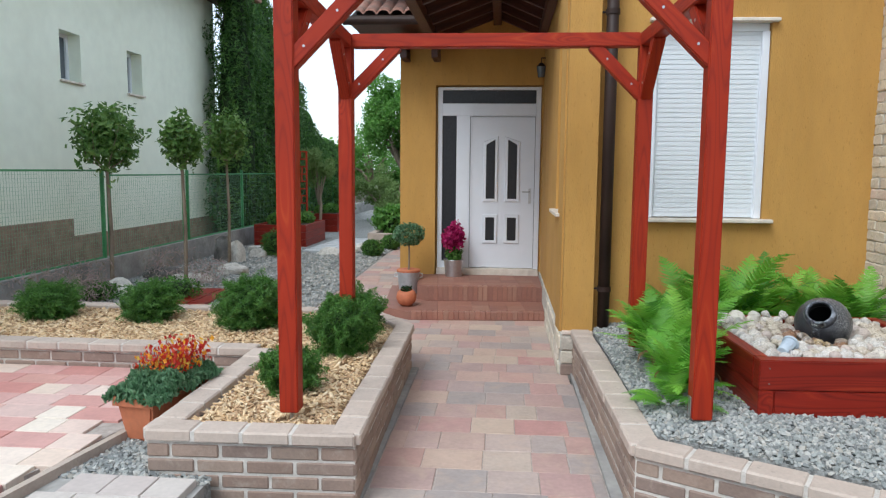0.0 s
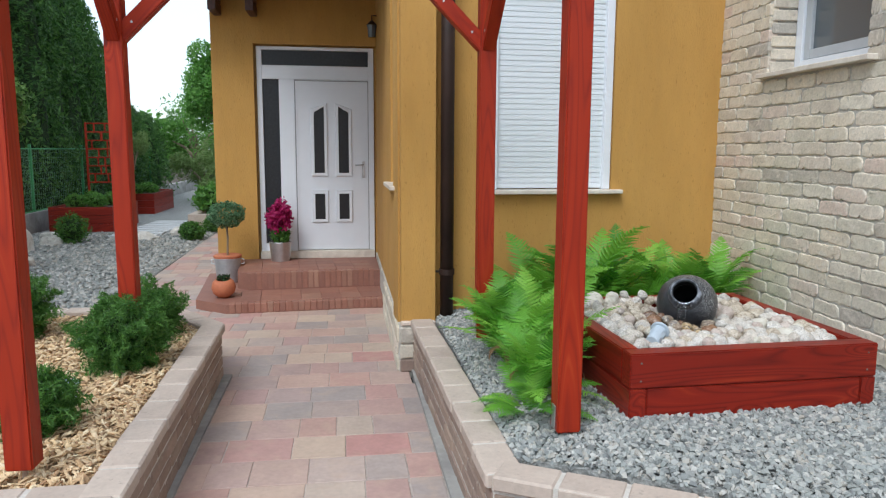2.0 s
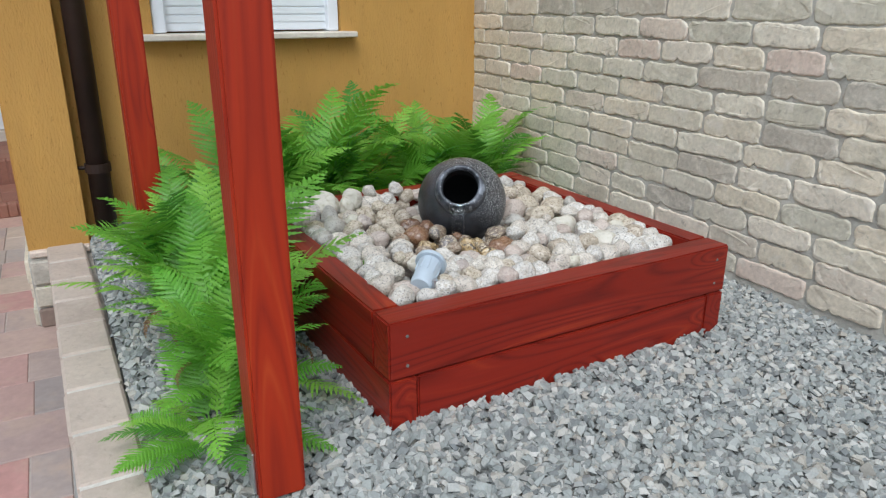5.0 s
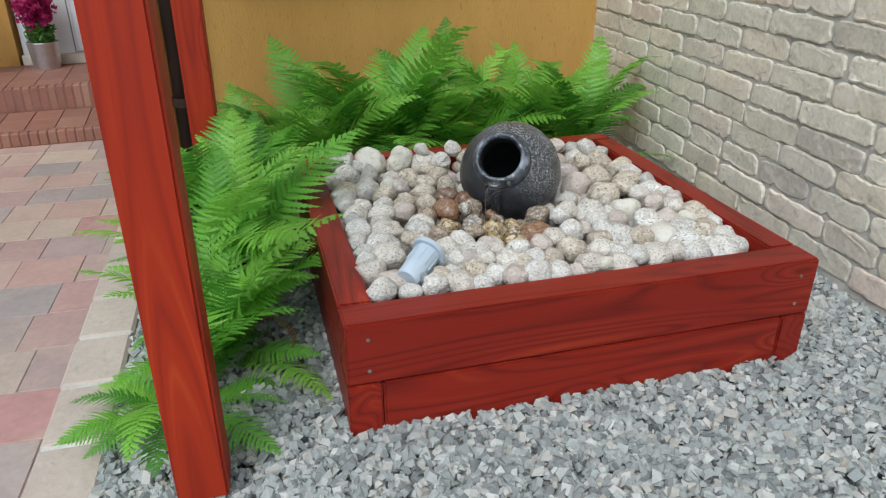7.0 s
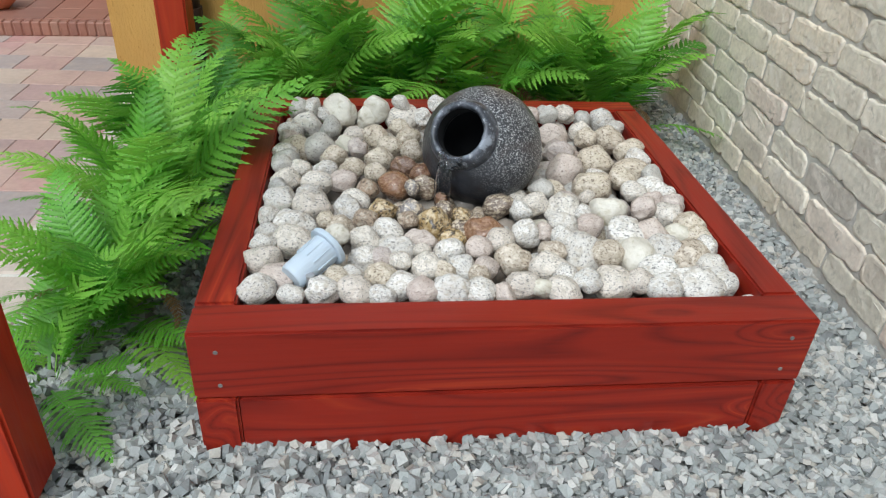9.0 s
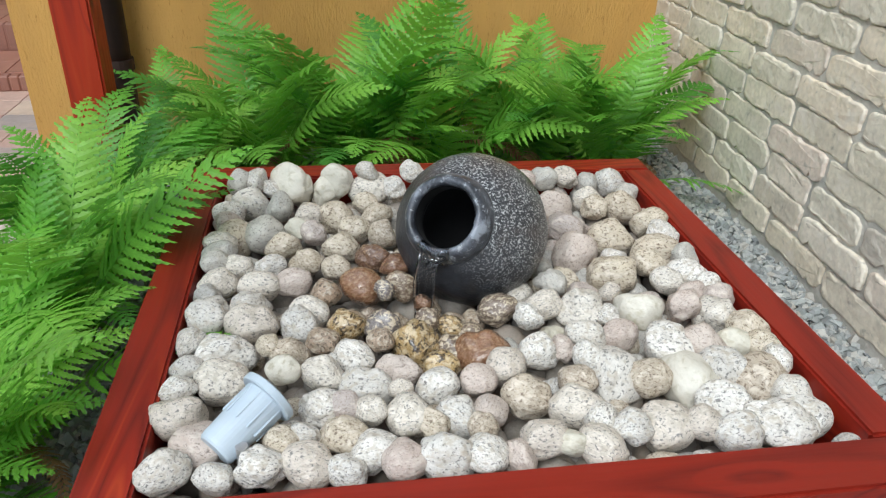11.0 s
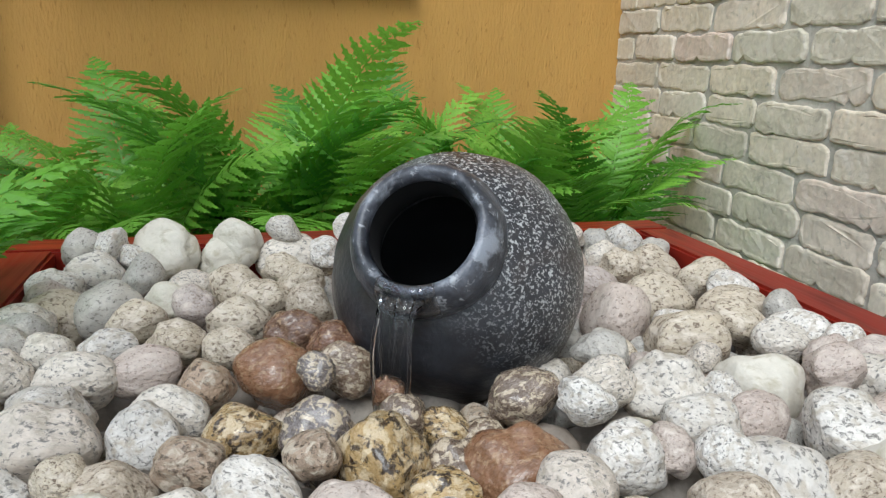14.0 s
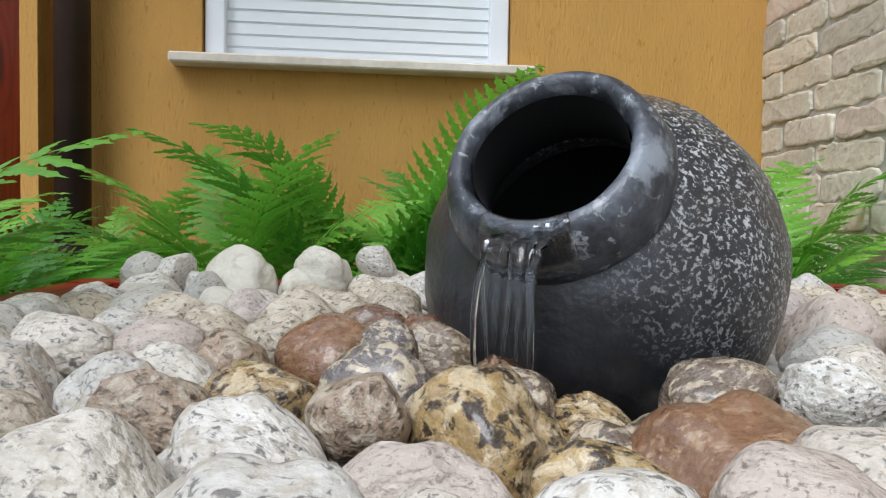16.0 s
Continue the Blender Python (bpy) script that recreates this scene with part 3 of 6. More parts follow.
box("window_sill", 1.19, 2.285, 5.965, 6.16, 1.268, 1.298, SILL, win, 0.005)

HOUSE_TURN = Matrix.Translation((1.74, 6.04, 0)) @ pose(0, 0, 0, 0, 0, 2.6) @ Matrix.Translation((-1.74, -6.04, 0))
wall_front.matrix_basis = HOUSE_TURN
win.matrix_basis = HOUSE_TURN

# window in the brick wall
win2 = tagged(new("window_2"), "white framed window in the brick wall", "window", kind="structure")
win2.matrix_basis = wall_brick.matrix_basis
box("window_sill", 2.985, 3.28, 4.40, 5.50, 2.072, 2.104, SILL, win2, 0.004)
box("window_frame", 3.235, 3.31, 5.39, 5.462, 2.106, 2.995, WHITE, win2)
box("window_frame", 3.235, 3.31, 4.488, 4.56, 2.106, 2.995, WHITE, win2)
box("window_frame", 3.235, 3.31, 4.56, 5.39, 2.106, 2.185, WHITE, win2)
box("window_frame", 3.235, 3.31, 4.56, 5.39, 2.92, 2.995, WHITE, win2)
for a, b, c, d in ((5.32, 5.385, 2.19, 2.915), (4.565, 4.63, 2.19, 2.915), (4.63, 5.32, 2.19, 2.25), (4.63, 5.32, 2.855, 2.915)):
    box("sash", 3.25, 3.315, a, b, c, d, GREY_SASH, win2)
box("pane", 3.275, 3.285, 4.63, 5.32, 2.25, 2.855, PANE, win2, 0)

# entrance door
door = tagged(new("door_1"), "white panelled entrance door with dark glass strips and a side light", "door", kind="structure")
box("side_post", -0.775, -0.715, 9.66, 9.74, 0.355, 2.775, WHITE, door)
box("side_post", 0.525, 0.59, 9.66, 9.74, 0.355, 2.775, WHITE, door)
box("mullion", -0.525, -0.345, 9.665, 9.74, 0.355, 2.55, WHITE, door)
box("head", -0.715, 0.525, 9.66, 9.74, 2.735, 2.775, WHITE, door)
box("transom_bar", -0.715, 0.525, 9.662, 9.74, 2.40, 2.56, WHITE, door)
box("transom_pane", -0.715, 0.525, 9.69, 9.70, 2.56, 2.735, GLASS_DARK, door, 0)
box("side_pane", -0.715, -0.525, 9.69, 9.70, 0.45, 2.40, GLASS_DARK, door, 0)
box("side_foot", -0.715, -0.525, 9.665, 9.74, 0.355, 0.45, WHITE, door)
leaf = box("door_leaf", -0.345, 0.525, 9.675, 9.735, 0.365, 2.40, WHITE, door, 0.006)
boxes("leaf_edge", [(-0.335, -0.315, 9.667, 9.675, 0.40, 2.38), (0.495, 0.515, 9.667, 9.675, 0.40, 2.38), (-0.315, 0.495, 9.667, 9.675, 2.36, 2.38)], WHITE, door)

# Grey strips laid on for the dark gap lines round the door leaf.
LEAF_GAP = mat("grey_leaf_gap", [(0.22, 0.23, 0.25), (0.28, 0.29, 0.31)], scale=3, spread=0.1, rough=0.7, bump=0)
for a, b, c, d in ((-0.344, -0.337, 0.37, 2.39), (0.517, 0.524, 0.37, 2.39), (-0.337, 0.517, 2.383, 2.39)):
    box("gasket", a, b, 9.664, 9.676, c, d, LEAF_GAP, door, 0)


def door_glass(x0, x1, z0, z1, arch):
    """A raised white moulding round a dark pane; the upper ones rise to the middle of the door."""
    lo = (x0, x1)
    rise = {0: (0, 0), 1: (0, 0.07), -1: (0.07, 0)}[arch]
    outer = [(lo[0] - 0.04, z0 - 0.04), (lo[1] + 0.04, z0 - 0.04), (lo[1] + 0.04, z1 + rise[1] + 0.03), (lo[0] - 0.04, z1 + rise[0] + 0.03)]
    inner = [(lo[0], z0), (lo[1], z0), (lo[1], z1 + rise[1] - 0.01), (lo[0], z1 + rise[0] - 0.01)]
    bm = bmesh.new()
    a = [bm.verts.new((x - 0.09, 9.675, z - 1.3)) for x, z in outer]
    b = [bm.verts.new((x - 0.09 + (0.008 if i in (0, 3) else -0.008), 9.655, z - 1.3 + (0.008 if i < 2 else -0.008))) for i, (x, z) in enumerate(outer)]
    c = [bm.verts.new((x - 0.09, 9.655, z - 1.3)) for x, z in inner]
    d = [bm.verts.new((x - 0.09, 9.672, z - 1.3)) for x, z in inner]
    for p, q in ((a, b), (b, c), (c, d)):
        for i in range(4):
            bm.faces.new((p[i], p[(i + 1) % 4], q[(i + 1) % 4], q[i]))
    part("moulding", bm, WHITE, door, at=(0.09, 0, 1.3))
    bm = bmesh.new()
    v = [bm.verts.new((x - 0.09, 9.670, z - 1.3)) for x, z in inner]
    w = [bm.verts.new((x - 0.09, 9.674, z - 1.3)) for x, z in inner]
    bm.faces.new(v)
    bm.faces.new(w[::-1])
    for i in range(4):
        bm.faces.new((v[i], v[(i + 1) % 4], w[(i + 1) % 4], w[i]))
    part("glass_strip", bm, GLASS_DARK, door, at=(0.09, 0, 1.3))


door_glass(-0.125, -0.005, 1.30, 2.03, 1)
door_glass(0.165, 0.285, 1.30, 2.03, -1)
door_glass(-0.125, -0.005, 0.74, 1.06, 0)
door_glass(0.165, 0.285, 0.74, 1.06, 0)
plate = box("handle_plate", 0.445, 0.48, 9.664, 9.675, 1.24, 1.44, STEEL, door, 0.004)
part("door_handle", tube([(0.462, 9.665, 1.40), (0.462, 9.63, 1.40), (0.44, 9.622, 1.40), (0.36, 9.622, 1.395)], 0.009), STEEL, door, smooth=True)
box("threshold", -0.78, 0.59, 9.60, 9.74, 0.27, 0.358, SILL, door, 0.004)

# entrance steps: a lower step with a slanted corner and a landing
step_core = tagged(new("entrance_steps"), "entrance steps of red-brown clinker tiles", "steps", kind="structure")
step_core.matrix_basis = Matrix.Translation((0.6, 7.98, 0)) @ pose(0, 0, 0, 0, 0, 5.0) @ Matrix.Translation((-0.6, -7.98, 0))
prism("lower_step", [(0.70, 7.99), (-0.93, 7.99), (-1.24, 8.30), (-1.24, 9.85), (0.80, 9.75)], -0.05, 0.091, CLINKER, step_core)
prism("landing", [(0.70, 8.66), (-0.72, 8.66), (-0.86, 8.82), (-0.86, 9.85), (0.80, 9.75)], 0.085, 0.272, CLINKER, step_core)


def tiles(poly, z, sx, sy, material, parent):
    """Square tiles over a polygon, left out where they would overhang it."""
    lo, hi = np.min(poly, 0), np.max(poly, 0)
    y = lo[1] + 0.004
    while y < hi[1] - 0.02:
        x = hi[0] - 0.004
        while x > lo[0]:
            w = sx
            c = np.array([(x - w * f, y + sy * g) for f, g in ((0, 0.02), (1, 0.02), (0, 0.98), (1, 0.98))])
            if inside(list(poly), c[:, 0] - 0.001, c[:, 1]).all():
                piece("tile", sx - 0.006, sy - 0.006, 0.012, material, parent, (x - sx / 2, y + sy / 2, z), 0.002)
            x -= sx
        y += sy


tiles([(0.60, 8.075), (-0.93, 8.075), (-1.20, 8.36), (-1.20, 8.65), (0.60, 8.65)], 0.093, 0.2, 0.28, CLINKER, step_core)
tiles([(0.60, 8.75), (-0.84, 8.75), (-0.84, 9.64), (0.60, 9.64)], 0.274, 0.2, 0.2, CLINKER, step_core)
for n in range(25):
    piece("nosing_tile", 0.056, 0.085, 0.098, CLINKER, step_core, (0.57 - n * 0.06, 8.025, 0.050), 0.008)
for n in range(22):
    piece("nosing_tile", 0.056, 0.085, 0.184, CLINKER, step_core, (0.57 - n * 0.06, 8.70, 0.190), 0.008)

# drain pipe in the corner
pipe = thing("drain_pipe", (0.945, 5.90, 0.30), "dark brown round drainpipe on the house corner", "drainpipe")
part("pipe", tube([(0, 0, 0), (0, 0, 3.7)], 0.048, 20), PIPE, pipe, smooth=True)
for z in (0.42, 2.62):
    part("bracket", tube([(0, 0, z - 0.02), (0, 0, z + 0.02)], 0.056, 20), PIPE, pipe)
    part("bracket_pin", tube([(0, 0.0, z), (-0.10, 0.02, z)], 0.009), PIPE, pipe)

# ---- raised beds ----
bed_left = prism("bed_wall_left", [(-0.592, 3.367), (-1.634, 3.332), (-1.638, 4.966), (-5.6, 4.992), (-5.6, 6.443), (-1.094, 6.494), (-0.642, 5.888)], -0.05, 0.326, MORTAR)
tagged(bed_left, "low garden wall of brown-grey bricks with sand-coloured caps", "garden wall", kind="structure")
bed_right = prism("bed_wall_right", [(0.762, 3.374), (0.708, 5.85), (1.0, 6.03), (3.06, 6.03), (3.06, 2.06)], -0.05, 0.326, MORTAR)
tagged(bed_right, "raised bed wall of brown-grey bricks with sand-coloured caps", "garden wall", kind="structure")
mulch_base = prism("mulch_bed", [(-0.75, 3.5), (-1.49, 3.49), (-1.49, 5.12), (-5.6, 5.14), (-5.6, 6.34), (-1.12, 6.36), (-0.79, 5.86)], 0.28, 0.335, MULCH_BED)
tagged(mulch_base, "bed of pale wood chips", "mulch", kind="structure")
gravel_base = prism("gravel_bed", [(0.88, 3.50), (0.86, 5.86), (1.0, 6.03), (3.06, 6.03), (3.06, 2.26)], 0.28, 0.383, GRAVEL_BED)
tagged(gravel_base, "bed of grey crushed stone in front of the house", "gravel", kind="structure")

LEFT_RUNS = [((-1.64, 3.325), (-0.585, 3.36)), ((-0.585, 3.36), (-0.635, 5.89)), ((-0.635, 5.89), (-1.09, 6.50)), ((-1.645, 4.96), (-1.64, 3.33)), ((-5.6, 4.985), (-1.65, 4.955)), ((-1.12, 6.50), (-5.6, 6.45))]
RIGHT_RUNS = [((0.70, 5.86), (0.755, 3.37)), ((0.755, 3.37), (3.06, 2.05))]


def courses(runs, wall, left=True):
    for i, (a, b) in enumerate(runs):
        for c in range(4):
            z0 = 0.012 + c * 0.077
            run("brick", a, b, z0, z0 + 0.065, 0.10, 0.25, BED_BRICK, wall, 0.014, (c % 2) * 0.125, 0.007)
        a2, b2 = Vector(a), Vector(b)
        side = Vector((-(b2 - a2).y, (b2 - a2).x)).normalized()
        run("mortar_bed", a2 - side * 0.015, b2 - side * 0.015, CAP_Z - 0.058, CAP_Z - 0.006, 0.140, 50.0, MORTAR, wall, 0.012, 0.0, 0.0)
        run("cap_block", a2 - side * 0.022, b2 - side * 0.022, CAP_Z - 0.062, CAP_Z, 0.155, 0.245, CAP, wall, 0.010, 0.0, 0.009, 0.002)


courses(LEFT_RUNS, bed_left)
courses(RIGHT_RUNS, bed_right)

# concrete strips along the foot of the beds
kerb_l = prism("kerb_left", [(-0.577, 2.6), (-0.577, 5.90), (-0.66, 5.90), (-0.62, 3.4), (-0.62, 2.6)], -0.05, 0.014, CONCRETE)
tagged(kerb_l, "grey concrete strip along the path edge", "kerb", kind="structure")
kerb_r = prism("kerb_right", [(0.687, 2.6), (0.80, 2.6), (0.80, 3.35), (0.70, 5.86), (0.687, 5.86)], -0.05, 0.018, CONCRETE)
tagged(kerb_r, "grey concrete strip along the path edge", "kerb", kind="structure")

# ---- paving ----
path = prism("path", [(-0.62, -3.1), (0.76, -3.1), (0.76, 3.2), (0.66, 5.9), (0.61, 8.0), (-1.2, 8.1), (-1.28, 15.2), (-2.22, 15.2), (-2.1, 7.2), (-1.6, 6.5), (-1.08, 6.5), (-0.60, 5.85)], -0.12, -0.005, JOINT)
tagged(path, "garden path of red, buff and grey pavers", "path", kind="structure")
patio = prism("patio", [(-5.6, 0.4), (-2.75, 0.4), (-1.78, 4.98), (-5.6, 4.99)], -0.12, 0.188, JOINT)
tagged(patio, "patio of cream, pink and red pavers", "patio", kind="structure")


def pave(x0, x1, y0, y1, z, deep, widths, material, parent, keep, seed, first=0.0):
    rng = random.Random(seed)
    y = y0 + first
    while y < y1:
        x = x0 - rng.uniform(0, 0.2)
        while x < x1:
            w = rng.choice(widths)
            a, b = max(x, x0), min(x + w, x1)
            if b - a > 0.05 and keep((a + b) / 2, y + deep / 2):
                piece("paver", b - a - 0.004, deep - 0.004, 0.06, material, parent, pose((a + b) / 2, y + deep / 2, z - 0.03 + rng.uniform(-0.0015, 0.0015), rng.uniform(-0.2, 0.2), rng.uniform(-0.2, 0.2), 0), 0.003, 0.012)
            x += w
        y += deep


pave(-0.575, 0.685, -3.18, 5.85, 0.0, 0.283, (0.21, 0.283, 0.283, 0.35), PAVER, path, lambda x, y: True, 3)
pave(-2.1, 0.60, 5.875, 7.72, 0.0, 0.263, (0.21, 0.283, 0.283, 0.35), PAVER, path, lambda x, y: x > -0.56 - max(0, (y - 5.8)) * 0.70 and not (y < 6.5 and x < -1.05), 4)
pave(-2.15, -1.21, 7.72, 15.0, 0.0, 0.283, (0.21, 0.283, 0.283, 0.35), PAVER, path, lambda x, y: True, 6)

# ---- pergola ----
pergola = thing("pergola", (0.05, 4.35, 0.35), "red-stained timber garden arch with four braced posts", "pergola")


def beam(name, a, b, w, h, parent, material=RED_WOOD, spin=0.0, bevel=0.006):
    """A squared timber from a to b, its length along its own x axis, placed from the parent's base."""
    a, b = Vector(a), Vector(b)
    d = b - a
    q = d.to_track_quat("X", "Z")
    m = Matrix.Translation((a + b) / 2 - parent.matrix_basis.translation) @ q.to_matrix().to_4x4() @ pose(0, 0, 0, spin, 0, 0)
    return part(name, block(d.length, w, h, bevel, 2), material, parent, at=m)


POSTS = {"fl": (-0.987, 3.63), "fr": (1.120, 3.632), "bl": (-1.025, 5.18), "br": (1.080, 5.20)}
for px, py in POSTS.values():
    foot = (0.40 if px < 0 else 0.44) if py < 4 else 0.42
    beam("post", (px, py, foot), (px, py, 2.625), 0.10, 0.10, pergola)
    bx, by = px - pergola.location.x, py - pergola.location.y
    part("post_shoe", tube([(bx, by, -0.05), (bx, by, foot - 0.345)], 0.011), STEEL, pergola)
    part("shoe_plate", block(0.006, 0.045, 0.10, 0.002), STEEL, pergola, at=(bx - 0.053, by - 0.005, foot + 0.06 - 0.35))
FL, FR, BL, BR = POSTS["fl"], POSTS["fr"], POSTS["bl"], POSTS["br"]
for (ax, ay), (bx, by) in ((FL, FR), (BL, BR), (FL, BL), (FR, BR)):
    a, b = Vector((ax, ay, 2.577)), Vector((bx, by, 2.577))
    d = (b - a).normalized()
    beam("beam", a + d * 0.05, b - d * 0.05, 0.095, 0.095, pergola)
    for p, s in ((a, d), (b, -d)):
        beam("brace", p + s * 0.02 + Vector((0, 0, -0.38)), p + s * 0.37 + Vector((0, 0, -0.03)), 0.075, 0.085, pergola)
        for k in (0.10, 0.27):
            q = p + s * (k + 0.0) + Vector((0, 0, -0.40 + k)) - pergola.location
            n = Vector((-s.y, s.x, 0))
            for e in (1, -1):
                part("bolt", tube([q + n * e * 0.036, q + n * e * 0.0405], 0.007), STEEL, pergola)

# ---- pebble fountain box ----
BOX = pose(1.432, 3.718, 0.40, 0, 0, 2.0)
planter = thing("fountain_box", BOX, "dark red-stained plank box filled with pale pebbles, on grey gravel", "planter")
BW, BD, TH, TF = 1.208, 1.182, 0.078, 0.090


def plank(x0, x1, y0, y1, z0, z1):
    """A plank with its length along its own x axis."""
    sx, sy, sz = x1 - x0, y1 - y0, z1 - z0
    c = ((x0 + x1) / 2, (y0 + y1) / 2, (z0 + z1) / 2)
    if sx >= sy:
        part("plank", block(sx, sy, sz, 0.005, 2), BOX_WOOD, planter, at=Matrix.Translation(c))
    else:
        part("plank", block(sy, sx, sz, 0.005, 2), BOX_WOOD, planter, at=Matrix.Translation(c) @ pose(0, 0, 0, 0, 0, 90))


for z0, z1, lap in ((0.0, 0.163, False), (0.166, 0.322, True)):
    if lap:
        plank(0, BW, 0, TF, z0, z1)
        plank(0, BW, BD - TH, BD, z0, z1)
        plank(0, TH, TF + 0.002, BD - TH - 0.002, z0, z1)
        plank(BW - TH, BW, TF + 0.002, BD - TH - 0.002, z0, z1)
    else:
        plank(TH + 0.002, BW - TH - 0.002, 0, TF, z0, z1)
        plank(TH + 0.002, BW - TH - 0.002, BD - TH, BD, z0, z1)
        plank(0, TH, 0, BD, z0, z1)
        plank(BW - TH, BW, 0, BD, z0, z1)
for x, z in ((0.05, 0.28), (0.05, 0.20), (BW - 0.05, 0.28), (BW - 0.05, 0.20)):
    part("screw", tube([(x, -0.0015, z), (x, 0.001, z)], 0.0045), DARK_ROCK, planter)

# ---- tilted urn ----
AX = Vector((-0.45, -0.707, 0.546)).normalized()
MOUTH = Vector((1.966, 4.316, 0.863))
UT = Matrix.Translation(MOUTH) @ AX.to_track_quat("Z", "Y").to_matrix().to_4x4()
urn = thing("urn", UT, "dark glazed tilted urn with pale flecks, water running from its lip", "urn")
body_profile = [(0.001, -0.318), (0.055, -0.316), (0.075, -0.308), (0.110, -0.28), (0.137, -0.24), (0.153, -0.195), (0.157, -0.158), (0.152, -0.118),
                (0.134, -0.078), (0.105, -0.050), (0.086, -0.036), (0.076, -0.034), (0.069, -0.038), (0.072, -0.07), (0.09, -0.10), (0.105, -0.15), (0.10, -0.22), (0.06, -0.27), (0.001, -0.28)]
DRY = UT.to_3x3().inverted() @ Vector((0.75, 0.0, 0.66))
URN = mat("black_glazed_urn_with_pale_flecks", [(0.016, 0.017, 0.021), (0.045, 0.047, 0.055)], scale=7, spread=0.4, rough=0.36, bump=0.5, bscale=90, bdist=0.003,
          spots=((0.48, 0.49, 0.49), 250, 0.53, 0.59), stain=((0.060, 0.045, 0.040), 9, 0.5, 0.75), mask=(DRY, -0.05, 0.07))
bm = lathe(body_profile, 64)
for v in bm.verts:
    v.co += v.co.normalized() * 0.0022 * noise.noise(v.co * 22)
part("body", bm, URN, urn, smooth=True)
rim_profile = [(0.0605, -0.012), (0.0600, 0.003), (0.0625, 0.0105), (0.0670, 0.0140), (0.0725, 0.0125), (0.0790, 0.0050), (0.0850, -0.0090), (0.0876, -0.0220), (0.0862, -0.0340), (0.0805, -0.0440), (0.0720, -0.0500), (0.064, -0.030)]
bm = bmesh.new()
STEPS = 64
rings = []
for r, z in rim_profile:
    rings.append([bm.verts.new(((r + 0.0018 * noise.noise(Vector((k * 0.3, z * 40, 1.7)))) * math.cos(2 * math.pi * k / STEPS), (r + 0.0018 * noise.noise(Vector((k * 0.3, z * 40, 1.7)))) * math.sin(2 * math.pi * k / STEPS), z)) for k in range(STEPS)])
for a, b in zip(rings, rings[1:] + rings[:1]):
    for k in range(STEPS):
        bm.faces.new((a[k], a[(k + 1) % STEPS], b[(k + 1) % STEPS], b[k]))
part("rim", bm, URN_RIM, urn, "worn slate-grey rim", smooth=True)
# Liner blacker than the glaze: the hollow's shade is put into its colour.
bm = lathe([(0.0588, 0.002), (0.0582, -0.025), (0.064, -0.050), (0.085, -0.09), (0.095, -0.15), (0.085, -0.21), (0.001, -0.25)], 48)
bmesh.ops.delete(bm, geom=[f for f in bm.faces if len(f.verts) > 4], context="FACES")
part("inside", bm, URN_IN, urn, "inside, coloured black for the hollow's shade", smooth=True)

# thin streams from the lip down to the pebbles
lip = UT @ Vector((0, 0, 0))
down = Vector((0, 0, -1))
low = (down - AX * down.dot(AX)).normalized()
side_way = AX.cross(low).normalized()
stream = thing("water_stream", MOUTH + low * 0.075 + AX * 0.008, "thin clear water running from the urn lip", "water")
outward = Vector((AX.x, AX.y, 0)).normalized()


def fall(f, s):
    return side_way * s * (1 - 0.25 * f) + outward * 0.028 * math.sqrt(f) + Vector((0, 0, -0.118 * f * f - 0.012 * f))


bm = bmesh.new()
sheet = []
for i in range(15):
    f = i / 14
    row = []
    for k in range(17):
        s = -0.024 + 0.044 * k / 16
        row.append(fall(f, s) + outward * 0.0022 * (noise.noise(Vector((k * 0.9, i * 0.25, 2.0))) + 0.6 * math.sin(k * 2.1)) )
    sheet.append(row)
front = [[bm.verts.new(p + outward * 0.0009) for p in row] for row in sheet]
rear = [[bm.verts.new(p - outward * 0.0009) for p in row] for row in sheet]
for i in range(14):
    for k in range(16):
        bm.faces.new((front[i][k], front[i][k + 1], front[i + 1][k + 1], front[i + 1][k]))
        bm.faces.new((rear[i][k], rear[i + 1][k], rear[i + 1][k + 1], rear[i][k + 1]))
part("sheet", bm, WATER, stream, smooth=True)
for k, (s, r) in enumerate(((-0.025, 0.0026), (-0.019, 0.0013), (-0.002, 0.0017), (0.012, 0.0012), (0.019, 0.0028))):
    pts = [fall(i / 8, s) + outward * 0.003 + side_way * 0.0028 * math.sin(i * 0.9 + 2.1 * k) for i in range(9)]
    part("strand", tube(pts, [r * (1 - 0.3 * i / 8) for i in range(9)], 8), WATER, stream, smooth=True)

# the film that slides over the lip
bm = bmesh.new()
flow = UT.to_3x3().inverted() @ low
mid = math.atan2(flow.y, flow.x)
lip_line = [(0.0592, -0.010), (0.0590, 0.003), (0.0620, 0.0122), (0.0672, 0.0158), (0.0735, 0.0142), (0.0802, 0.0064), (0.0864, -0.0080), (0.0892, -0.0200)]
inv_stream = Matrix.Translation(stream.matrix_basis.translation).inverted()
grid = []
for i, (r, z) in enumerate(lip_line):
    row = []
    for k in range(25):
        a = mid + (k / 24 - 0.5) * (1.05 - 0.03 * i)
        ripple = 0.0013 * noise.noise(Vector((k * 0.75, i * 0.45, 3.0)))
        row.append(bm.verts.new(inv_stream @ (UT @ Vector(((r + ripple) * math.cos(a), (r + ripple) * math.sin(a), z + ripple)))))
    grid.append(row)
for a, b in zip(grid, grid[1:]):
    for k in range(24):
        bm.faces.new((a[k], a[k + 1], b[k + 1], b[k]))
bmesh.ops.solidify(bm, geom=bm.faces[:], thickness=0.0008)
part("film", bm, WATER, stream, smooth=True)

